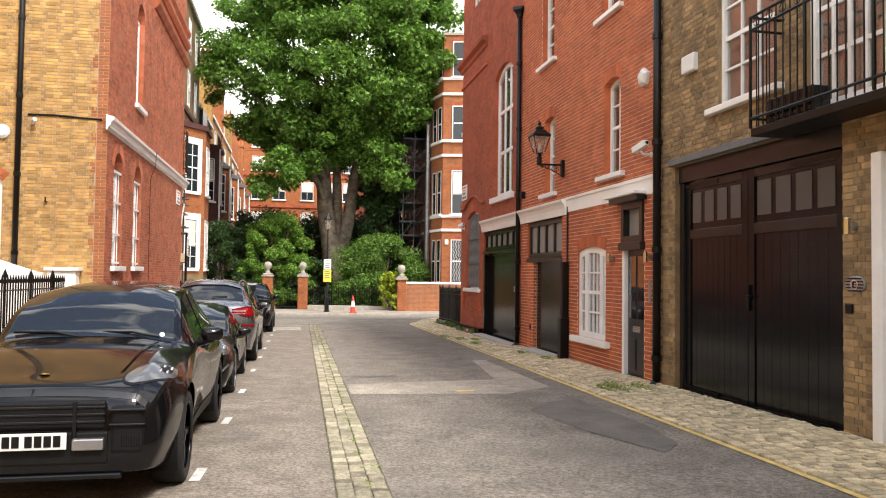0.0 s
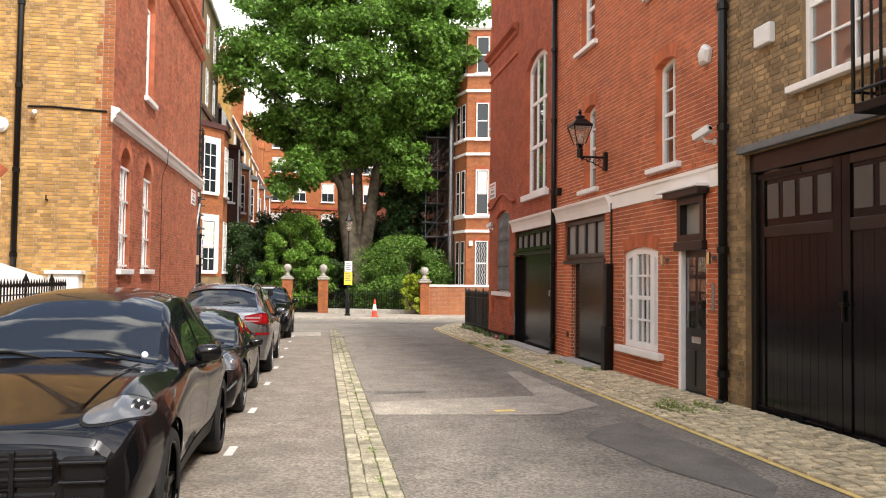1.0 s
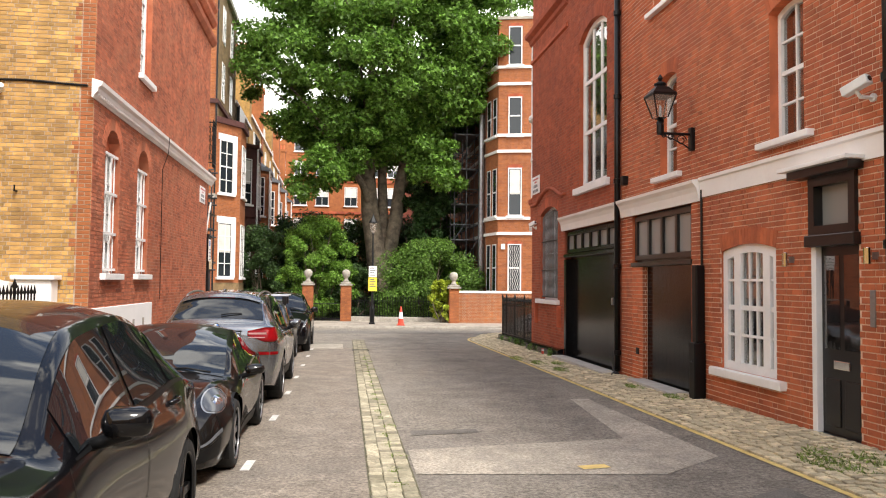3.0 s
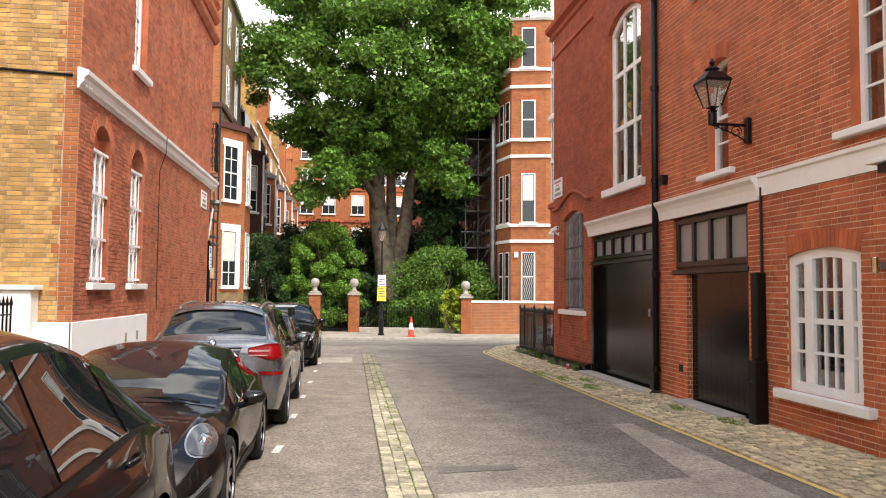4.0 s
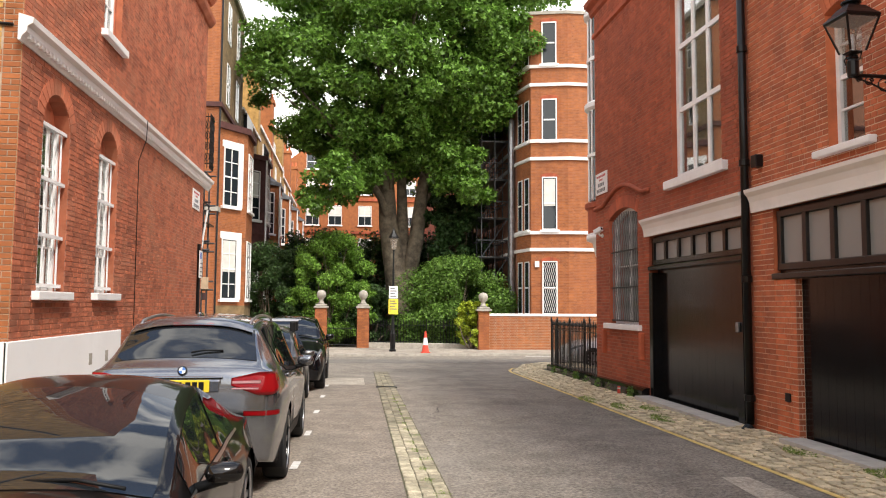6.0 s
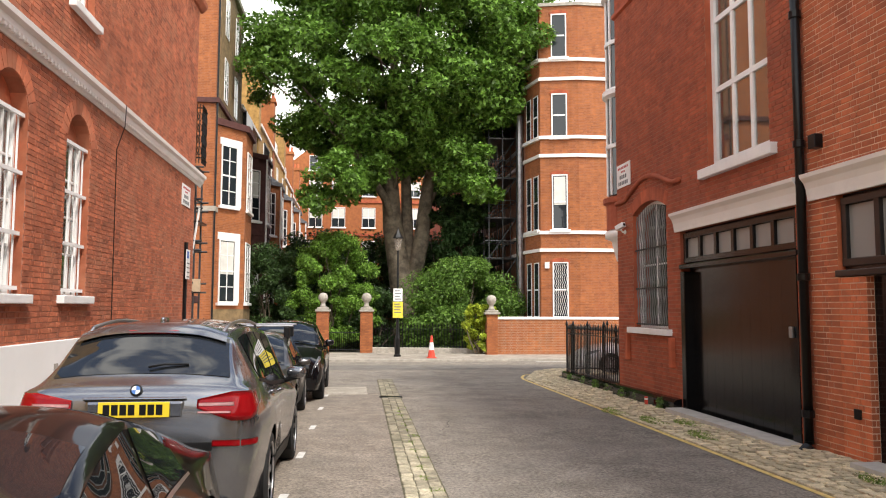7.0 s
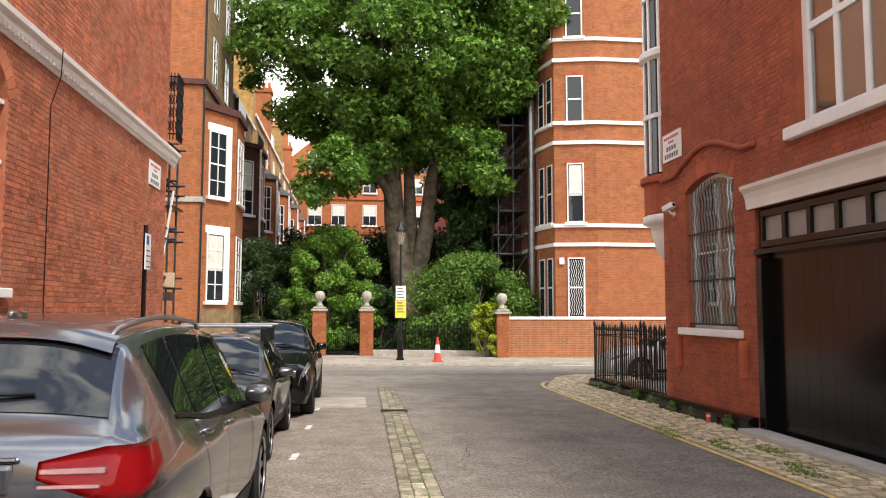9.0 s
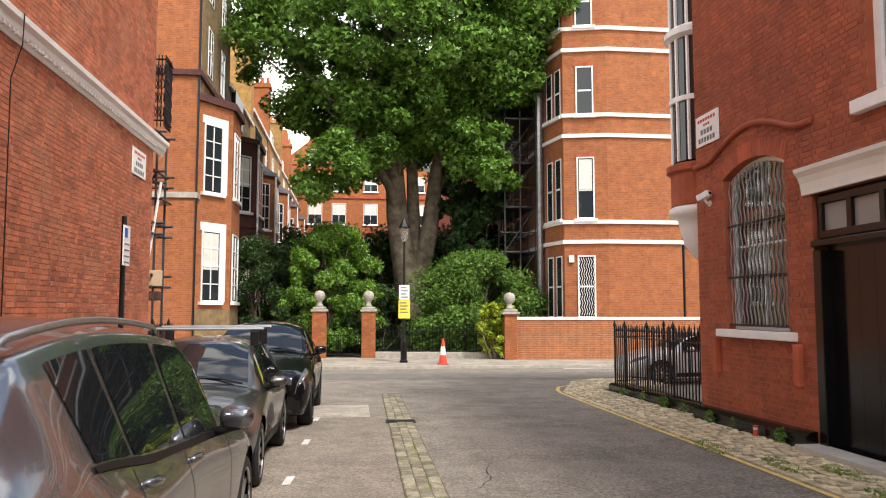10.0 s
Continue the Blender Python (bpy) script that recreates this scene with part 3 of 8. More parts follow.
def window(name, label, pl, op, cols=2, rows=4, recess=0.05, fw=0.07, bar=0.03, meet=None, sill=None, glass="glass", back=None, frame_mat="white", sill_mat="white", sill_h=0.09):
    """A sash window set in a wall's opening: frame, bars, panes, sill."""
    a0, a1, z0, z1, rise = op
    w = empty(name, *pl.p((a0 + a1) / 2, z0))
    tagged(w, label, "window", kind="structure")
    part("window_frame", frame_ring(bmesh.new(), pl, op, fw, -recess - 0.09, -recess), M[frame_mat], w)
    inn = (a0 + fw, a1 - fw, z0 + fw, z1 - fw, rise)
    for i in range(1, cols):
        a = inn[0] + (inn[1] - inn[0]) * i / cols
        bm = bmesh.new()
        pbox(bm, pl, a - bar / 2, a + bar / 2, inn[2], arch_z(inn, a), -recess - 0.06, -recess - 0.02)
        part("glazing_bar", bm, M[frame_mat], w)
    for j in range(1, rows):
        z = inn[2] + (inn[3] - inn[2]) * j / rows
        k = bar if not (meet and j == meet) else bar * 2
        bm = bmesh.new()
        pbox(bm, pl, inn[0], inn[1], z - k / 2, z + k / 2, -recess - 0.065, -recess - 0.015)
        part("glazing_bar" if k == bar else "meeting_rail", bm, M[frame_mat], w)
    part("pane", arch_panel(bmesh.new(), pl, op, -recess - 0.05, -recess - 0.044, fw * 0.9), M[glass], w)
    # dark panel added behind the wall in place of a shaded room
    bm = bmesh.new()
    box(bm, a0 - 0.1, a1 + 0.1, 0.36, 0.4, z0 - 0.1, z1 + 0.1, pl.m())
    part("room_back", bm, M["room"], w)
    if back:
        # in window_8 this sheet is the grey of a reflection, no blind
        part("blind", arch_panel(bmesh.new(), pl, op, -recess - 0.085, -recess - 0.075, fw * 0.6), M[back], w)
    if sill:
        bm = bmesh.new()
        pbox(bm, pl, a0 - sill, a1 + sill, z0 - sill_h, z0, -recess, 0.11, 0.012)
        part("window_sill", bm, M[sill_mat], w)
    return w


def G(y):
    """The road's height."""
    return 0.03 - 0.0148 * min(max(y, -20), 48)


# ---- ground ----
def strip(name, label, pts_l, pts_r, dz, mat, category, parent=None, depth=0.0):
    """A strip of road surface between two lines of (x, y)."""
    vs = [(x, y, G(y) + dz) for x, y in pts_l] + [(x, y, G(y) + dz) for x, y in pts_r]
    n = len(pts_l)
    fs = [(i, n + i, n + i + 1, i + 1) for i in range(n - 1)]
    ob = raw(name, vs, fs, mat, parent)
    if not parent:
        tagged(ob, label, category, kind="structure")
    return ob


def ground():
    ys = [-400, -60, -20] + list(range(-16, 49, 4)) + [80, 150, 400]
    xs = [-400, -60, -12, -4.2, 0.6, 5.0, 12, 60, 400]
    vs = [(x, y, G(y)) for y in ys for x in xs]
    nx = len(xs)
    fs = [(j * nx + i, j * nx + i + 1, (j + 1) * nx + i + 1, (j + 1) * nx + i) for j in range(len(ys) - 1) for i in range(nx - 1)]
    tagged(raw("road", vs, fs, M["asphalt"]), "worn grey asphalt mews road sloping gently to a junction", "road", kind="structure")
    yy = [-14 + 3 * k for k in range(16)]
    strip("parking_bay", "paler worn asphalt of the parking bays", [(-4.2, y) for y in yy if y < 31], [(0.45 + 0.011 * (y - 6), y) for y in yy if y < 31], 0.004, M["asphalt_park"], "road")


ground()

# ---- facades on the east side ----
E = Plane((5.88, 0), (0, -1))      # along = -y, outward -x
def ey(y0, y1, z0, z1, rise=0.0):
    return (-y1, -y0, z0, z1, rise)


GAR_A = ey(7.18, 10.85, -0.2, 3.42)
WIN_A1, WIN_A2 = ey(8.35, 9.62, 4.1, 6.0), ey(6.55, 7.75, 3.62, 6.0)
DOOR_A = ey(5.6, 6.74, -0.2, 3.0)
east_a = brick_wall("wall_east_stock", "sooty yellow stock brick mews house wall", E, -11.28, 6.0, -0.6, 9.5, [GAR_A, WIN_A1, WIN_A2, DOOR_A], M["stock_grey"], M["mortar_sooty"], near=(-7.2, -6.7, 0.0, 3.0))
window("window_1", "white painted sash window with net curtains over garage", E, WIN_A1, 3, 4, sill=0.2, meet=2, back="blind")
window("window_2", "white painted french window opening on a balcony", E, WIN_A2, 4, 4, fw=0.1, bar=0.05, back="blind")

DOOR_B = ey(11.9, 12.72, -0.3, 3.0)
WIN_B = ey(13.5, 14.93, 0.45, 2.28, 0.09)
UP_B1, UP_B2 = ey(12.86, 13.62, 3.62, 5.45, 0.09), ey(16.42, 17.1, 3.62, 5.43, 0.08)
TOP_B1, TOP_B2 = ey(12.95, 13.75, 6.75, 8.6, 0.09), ey(16.5, 17.35, 6.75, 8.6, 0.09)
GAR_B = ey(15.9, 18.4, -0.4, 3.04)
east_b = brick_wall("wall_east_red", "bright red brick mews house wall with pale pointing", E, -18.95, -11.28, -0.6, 9.6, [DOOR_B, WIN_B, UP_B1, UP_B2, TOP_B1, TOP_B2, GAR_B], M["red"], M["mortar_pale"], near=(-13.4, -12.75, 0.4, 3.0))
w3 = window("window_3", "white sliding sash window with many small panes", E, WIN_B, 1, 4, fw=0.12, bar=0.035, recess=0.03, sill=0.22, meet=2, sill_h=0.12)
wl0, wl1 = WIN_B[0] + 0.12, WIN_B[1] - 0.12
for f0, f1 in ((0.17, 0.31), (0.80, 0.94)):
    bm = bmesh.new()
    p, q = wl0 + (wl1 - wl0) * f0, wl0 + (wl1 - wl0) * f1
    pbox(bm, E, p, q, WIN_B[2] + 0.1, min(arch_z(WIN_B, p), arch_z(WIN_B, q)) - 0.1, -0.11, -0.02, 0.006)
    part("mullion", bm, M["white"], w3)
for f in (0.473, 0.637):
    bm = bmesh.new()
    p = wl0 + (wl1 - wl0) * f
    pbox(bm, E, p - 0.015, p + 0.015, WIN_B[2] + 0.1, arch_z(WIN_B, p) - 0.1, -0.088, -0.048)
    part("glazing_bar", bm, M["white"], w3)
for k, o in enumerate((UP_B1, UP_B2, TOP_B1, TOP_B2)):
    window("window_%d" % (4 + k), "tall narrow white sash window in red brick wall", E, o, 2 if k == 0 else 1, 4, sill=0.2, meet=2, recess=0.13)
for o in (WIN_B, UP_B1, UP_B2, TOP_B1, TOP_B2):
    arch_bricks("arch", E, o, 0.23, M["red"], east_b)

GAR_C = ey(19.25, 22.85, -0.5, 3.03)
TALL = ey(19.82, 21.7, 3.98, 7.8, 0.3)
CORN = ey(23.44, 25.17, 1.25, 3.8, 0.2)
east_c = brick_wall("wall_east_rubbed", "dark red rubbed brick house wall at the corner", E, -26.1, -18.95, -0.8, 10.6, [GAR_C, TALL, CORN], M["red_dark"], M["mortar_mid"])
# grey sheet behind the panes paints in their reflection
window("window_8", "very tall white arched window of twelve panes", E, TALL, 3, 3, fw=0.11, bar=0.09, sill=0.2, sill_h=0.16, recess=0.1, back="reflected_grey")
window("window_9", "arched ground floor window behind wavy iron bars", E, CORN, 2, 2, recess=0.14, sill=0.18, sill_h=0.12, glass="glass", frame_mat="white")
for o in (TALL, CORN):
    arch_bricks("arch", E, o, 0.26, M["red_dark"], east_c)

# ---- west side ----
W = Plane((-4.2, 0), (0, 1))       # along = y, outward +x
S = Plane((0, 18.22), (1, 0))        # along = x, outward -y
W1, W2, W3 = (18.96, 19.94, 1.79, 4.55, 0.42), (21.25, 22.25, 1.80, 4.56, 0.42), (21.24, 22.18, 6.16, 9.0, 0.42)
west = brick_wall("wall_west_red", "weathered red brick flank wall of a tall house", W, 18.23, 30.1, -0.9, 14.0, [W1, W2, W3], M["red_old"], M["mortar_west"], near=(19.98, 20.9, 1.3, 3.8))
for k, o in enumerate((W1, W2, W3)):
    wo = (o[0] + 0.06, o[1] - 0.06, o[2], o[3] - 0.4, 0)
    ww = window("window_%d" % (10 + k), "tall white window in an arched brick recess", W, wo, 3, 4, fw=0.06, recess=0.12, sill=0.2, back="blind", sill_h=0.12)
    part("tympanum", arch_panel(bmesh.new(), W, o, -0.3, -0.2, 0.0, o[3] - 0.42), M["red_old"], ww)
    for e0, e1 in ((o[0], wo[0] + 0.01), (wo[1] - 0.01, o[1])):
        bm = bmesh.new()
        pbox(bm, W, e0, e1, o[2], o[3] - 0.4, -0.3, -0.1)
        part("reveal", bm, M["red_old"], ww)
    arch_bricks("arch", W, o, 0.22, M["red_old"], west)
SW1 = (-7.67, -6.34, 1.6, 3.89, 0.25)
south = brick_wall("wall_west_stock", "yellow stock brick side wall with red quoins", S, -14.0, -4.202, -0.9, 14.0, [SW1], M["stock"], M["mortar"], skip=[(-4.445, -4.1, -1, 15, 0)], near=(-5.5, -4.7, 2.0, 3.6))
window("window_13", "white sash window in yellow brick wall", S, SW1, 2, 2, sill=0.12)
arch_bricks("arch", S, SW1, 0.22, M["red"], south)
# red quoins toothed into the yellow wall
q_rects = []
for row in range(-12, 186):
    z = row * 0.075
    cuts = (0.215,) if row % 2 else (0.1025, 0.1025)
    a = -4.204
    for ln in cuts + ((0.12,) if (row // 4) % 2 else ()):
        q_rects.append((a - ln, a, z, z + BH, 0.007))
        a -= ln + JT
vs, fs = brick_mesh(S, q_rects)
tagged(raw("quoin_bricks", vs, fs, M["orange"], south), kind="stuff")

# ---- joinery and mouldings, east side ----
def panes_row(parent, pl, a0, a1, z0, z1, n, out, mat, gap=0.09):
    w = (a1 - a0 - gap * (n + 1)) / n
    for k in range(n):
        bm = bmesh.new()
        s = a0 + gap + k * (w + gap)
        pbox(bm, pl, s, s + w, z0 + gap * 0.6, z1 - gap * 0.6, out - 0.03, out + 0.004)
        part("pane", bm, mat, parent)


def mullions(parent, pl, a0, a1, z0, z1, n, out, mat, gap=0.09):
    w = (a1 - a0 - gap * (n + 1)) / n
    for k in range(n + 1):
        bm = bmesh.new()
        s = a0 + k * (w + gap)
        pbox(bm, pl, s, s + gap, z0, z1, out - 0.03, out + 0.03, 0.005)
        part("mullion", bm, mat, parent)
    for z in (z0, z1):
        bm = bmesh.new()
        pbox(bm, pl, a0, a1, z - gap * 0.5, z + gap * 0.5, out - 0.028, out + 0.034, 0.005)
        part("rail", bm, mat, parent)


PANE0, PANE1 = 2.52, 2.98


def garage_doors_a():
    """The double timber doors of the stock brick house."""
    a0, a1 = GAR_A[0], GAR_A[1]
    mid = (a0 + a1) / 2 - 0.1
    fr = empty("garage_door", *E.p(mid, -0.1))
    tagged(fr, "wide black painted timber garage doors, closed", "garage door")
    bm = bmesh.new()
    pbox(bm, E, a0, a1, 3.16, 3.42, -0.2, -0.06, 0.01)
    part("lintel", bm, M["brownblack"], fr)
    for a, b in ((a0, a0 + 0.1), (a1 - 0.1, a1)):
        bm = bmesh.new()
        pbox(bm, E, a, b, -0.3, 3.16, -0.22, -0.08, 0.008)
        part("jamb", bm, M["brownblack"], fr)
    for lo, hi in ((a0 + 0.1, mid), (mid, a1 - 0.1)):
        bm = bmesh.new()
        pbox(bm, E, lo + 0.006, hi - 0.006, -0.22, 3.15, -0.2, -0.15)
        leaf = part("door", bm, M["black"], fr)
        st = 0.14
        for q in ((lo + 0.006, lo + st, -0.22, 3.15), (hi - st, hi - 0.006, -0.22, 3.15), (lo + st, hi - st, -0.22, 0.0), (lo + st, hi - st, 2.28, 2.42), (lo + st, hi - st, 3.04, 3.15)):
            bm = bmesh.new()
            pbox(bm, E, *q, -0.15, -0.125, 0.004)
            part("door_rail", bm, M["brownblack"] if q[2] > 1 else M["black"], leaf)
        n = 4
        w = (hi - lo - 2 * st) / n
        for k in range(n):
            bm = bmesh.new()
            s = lo + st + k * w
            pbox(bm, E, s + 0.05, s + w - 0.05, PANE0, PANE1, -0.15, -0.140)
            part("pane", bm, M["glass_dim"], leaf)
        for k in range(9):
            bm = bmesh.new()
            s = lo + st + (hi - lo - 2 * st) * k / 9
            pbox(bm, E, s + 0.003, s + (hi - lo - 2 * st) / 9 - 0.003, 0.0, 2.28, -0.15, -0.146)
            part("board", bm, M["black"], leaf)
        for z in (0.0, 3.09):
            bm = bmesh.new()
            s = lo + 0.02 if lo < mid - 0.5 else hi - 0.95
            pbox(bm, E, s, s + 0.9, z - 0.03, z + 0.03, -0.125, -0.11)
            part("strap_hinge", bm, M["iron"], leaf)
    bm = bmesh.new()
    pbox(bm, E, mid + 0.03, mid + 0.06, 1.25, 1.6, -0.12, -0.09, 0.006)
    pbox(bm, E, mid + 0.01, mid + 0.09, 1.42, 1.46, -0.12, -0.07, 0.006)
    part("handle", bm, M["iron"], fr)
    bm = bmesh.new()
    pbox(bm, E, a0 - 0.08, a1 + 0.05, 3.43, 3.53, -0.1, 0.09, 0.01)
    tagged(part("lead_flashing", bm, M["lead"]), "grey lead flashing strip above the garage", "trim", kind="structure")


garage_doors_a()


def garage_bc(op, n, z_tr, z_door, pier_l, pier_r, label, mat, dp):
    """A recessed garage door under a row of panes."""
    a0, a1 = op[0], op[1]
    g = empty("garage_door", *E.p((a0 + a1) / 2, -0.2))
    tagged(g, label, "garage door")
    bm = bmesh.new()
    pbox(bm, E, a0 + pier_l, a1 - pier_r, -0.6, z_door, -dp - 0.04, -dp)
    part("door", bm, M["black"], g)
    k = 12
    for i in range(k):
        s = a0 + pier_l + (a1 - a0 - pier_l - pier_r) * i / k
        bm = bmesh.new()
        pbox(bm, E, s + 0.002, s + (a1 - a0 - pier_l - pier_r) / k - 0.002, -0.6, z_door - 0.05, -dp, -dp + 0.003)
        part("board", bm, M["black"], g)
    bm = bmesh.new()
    pbox(bm, E, a0, a1, z_door, op[3], -0.2, -0.1)
    part("transom_board", bm, mat, g)
    bm = bmesh.new()
    pbox(bm, E, a0 - 0.03, a1 + 0.03, z_door - 0.05, z_door + 0.03, -0.2, 0.03, 0.012)
    part("transom_sill", bm, mat, g)
    mullions(g, E, a0 + 0.03, a1 - 0.03, z_tr, op[3] - 0.09, n, -0.07, mat)
    panes_row(g, E, a0 + 0.03, a1 - 0.03, z_tr, op[3] - 0.09, n, -0.095, M["glass_grey"])
    return g


gb = garage_bc(GAR_B, 4, 2.2, 2.08, 0.5, 0.003, "black garage door under four frosted panes", M["brownblack"], 0.1)
gc = garage_bc(GAR_C, 6, 2.5, 2.4, 0.06, 0.06, "black garage door under six frosted panes", M["black"], 0.15)
for a, b in ((GAR_C[0], GAR_C[0] + 0.16), (GAR_C[1] - 0.2, GAR_C[1])):
    bm = bmesh.new()
    pbox(bm, E, a, b, -0.5, 2.3, -0.28, 0.02, 0.01)
    part("jamb", bm, M["black"], gc)
bm = bmesh.new()
pbox(bm, E, GAR_C[1] - 0.16, GAR_C[1] - 0.08, 1.25, 1.4, 0.02, 0.06, 0.01)
part("lock_box", bm, M["steel"], gc)
# brick pier under the panes of the middle garage
pier = part("wall_east_pier", wall_mesh(bmesh.new(), E, GAR_B[0] + 0.003, GAR_B[0] + 0.5, -0.6, 2.02, [], 0.33), M["mortar_pale"])
tagged(pier, "red brick pier beside the garage door", "wall", kind="structure")
vs, fs = brick_mesh(E, brick_list(E, GAR_B[0], GAR_B[0] + 0.5, -0.5, 2.02, []))
tagged(raw("brickwork", vs, fs, M["red"], pier), kind="stuff")
ps = Plane((5.88, -GAR_B[0] - 0.56), (-1, 0))
PS = Plane((5.88, 17.9), (1, 0))
vs, fs = brick_mesh(PS, brick_list(PS, 0.0, 0.09, -0.5, 2.02, []))
tagged(raw("brickwork", vs, fs, M["red"], pier), kind="stuff")
# flush boards and dark backs inside openings; near-black stands for unlit interiors
for o in (GAR_A, GAR_B, GAR_C, DOOR_A, DOOR_B):
    bm = bmesh.new()
    pbox(bm, E, o[0], o[1], o[2], o[3], -0.55, -0.5)
    tagged(part("wall_inner", bm, M["dark"]), "dark panel added for the unlit inside of an opening", "wall", kind="structure")

# pale fascias: a flat band, then moulded cornices over the garages
FLAT = [(0, 3.08), (0.03, 3.08), (0.03, 3.33), (0.06, 3.35), (0.06, 3.40), (0, 3.40)]
CORN_P = [(0, 3.03), (0.05, 3.03), (0.055, 3.08), (0.07, 3.18), (0.10, 3.26), (0.15, 3.32), (0.16, 3.37), (0, 3.40)]
def moulding(name, label, prof, y0, y1, mat, pl=E):
    return tagged(part(name, extrude_profile(bmesh.new(), prof, pl.p(-y1, 0), pl.p(-y0, 0), pl.n), mat), label, "trim", kind="structure")


moulding("trim", "pale painted band across the red house", FLAT, 11.3, 15.56, M["stucco"])
moulding("trim", "pale moulded cornice over the garage door", CORN_P, 15.56, 18.9, M["stucco"])
moulding("trim", "pale moulded cornice over the garage door", CORN_P, 19.06, 23.0, M["stucco"])
moulding("trim", "dark red moulded brick cornice at the corner house", [(0, 8.85), (0.06, 8.9), (0.08, 9.0), (0.2, 9.08), (0.22, 9.18), (0, 9.22)], 22.6, 26.3, M["red_dark"])
moulding("trim", "dark red brick string course at the corner house", [(0, 8.25), (0.06, 8.28), (0.06, 8.36), (0, 8.4)], 22.6, 26.15, M["red_dark"])
moulding("trim", "stone coping of the red house parapet", [(0, 9.6), (0.1, 9.6), (0.12, 9.7), (-0.4, 9.7), (-0.4, 9.6)], 11.3, 18.9, M["stone"])
# ogee hood over the barred window
bm = bmesh.new()
pts = []
for k in range(25):
    y = 22.75 + 3.35 * k / 24
    d = abs(y - 24.33)
    rise = 0.32 * max(0.0, math.cos(min(d / 1.25, 1) * math.pi / 2)) ** 1.2
    pts.append(E.p(-y, 3.98 + rise, 0.03))
tube(bm, pts, 0.05, 6)
tagged(part("trim", bm, M["red_dark"], smooth=True), "curved red brick hood moulding over barred window", "trim", kind="structure")
# dark painted plinth kerb
bm = bmesh.new()
extrude_profile(bm, [(0, -0.6), (0.17, -0.6), (0.17, 0.0), (0.1, 0.05), (0, 0.06)], (5.88, 22.9, -0.04), (5.88, 26.1, -0.09), (-1, 0, 0))
extrude_profile(bm, [(0, -0.6), (0.2, -0.6), (0.2, 0.0), (0.15, 0.04), (0, 0.05)], (6.0, 26.1, -0.09), (6.12, 30.95, -0.18), (-1, 0, 0))
tagged(part("plinth", bm, M["black"]), "black painted plinth kerb below the corner railings", "plinth", kind="structure")


def front_door():
    d = empty("front_door", *E.p(-12.3, -0.1))
    tagged(d, "narrow dark glazed front door with white frame", "door")
    bm = bmesh.new()
    pbox(bm, E, -12.72, -12.63, -0.3, 2.16, -0.1, 0.03, 0.008)
    part("door_frame", bm, M["white"], d, "white painted door frame")
    bm = bmesh.new()
    pbox(bm, E, -12.63, -11.9, -0.25, 2.16, -0.1, -0.05)
    leaf = part("door", bm, M["brownblack"], d)
    for q in ((-12.57, -12.3, 0.95, 2.05), (-12.22, -11.96, 0.95, 2.05)):
        bm = bmesh.new()
        pbox(bm, E, *q, -0.05, -0.042)
        part("pane", bm, M["glass"], leaf)
    for q in ((-12.57, -12.3, 0.05, 0.6), (-12.22, -11.96, 0.05, 0.6)):
        bm = bmesh.new()
        pbox(bm, E, *q, -0.05, -0.035, 0.01)
        part("panel", bm, M["brownblack"], leaf)
    bm = bmesh.new()
    pbox(bm, E, -12.4, -12.12, 0.72, 0.82, -0.05, -0.025, 0.008)
    part("letter_plate", bm, M["chrome"], leaf, "polished metal letter plate")
    bm = bmesh.new()
    pbox(bm, E, -12.76, -11.86, 2.16, 2.3, -0.2, 0.1, 0.012)
    part("transom", bm, M["brownblack"], d)
    bm = bmesh.new()
    frame_ring(bm, E, (-12.74, -11.9, 2.3, 3.0, 0), 0.11, -0.14, 0.05)
    part("fanlight_frame", bm, M["brownblack"], d)
    bm = bmesh.new()
    pbox(bm, E, -12.64, -12.0, 2.4, 2.9, -0.09, -0.07)
    part("pane", bm, M["glass_grey"], d)
    bm = bmesh.new()
    pbox(bm, E, -12.95, -11.8, 3.0, 3.1, -0.1, 0.2, 0.01)
    part("canopy", bm, M["brownblack"], d)
    bm = bmesh.new()
    pbox(bm, E, -13.05, -11.75, 3.1, 3.15, -0.0, 0.27, 0.008)
    part("canopy_cap", bm, M["white"], d)
    bm = bmesh.new()
    pbox(bm, E, -12.8, -11.86, -0.4, -0.05, -0.2, 0.08, 0.01)
    part("doorstep", bm, M["brownblack"], d)


front_door()
# the white door frame of the stock brick house, at the end of its pier
bm = bmesh.new()
pbox(bm, E, -6.74, -6.6, -0.3, 3.0, -0.25, 0.03, 0.01)
tagged(part("door_frame", bm, M["white"]), "white painted door frame of the next house", "door frame", kind="structure")
bm = bmesh.new()
pbox(bm, E, -6.6, -5.6, -0.3, 3.0, -0.3, -0.25)
tagged(part("door_1", bm, M["white"]), "white painted house door", "door", kind="structure")


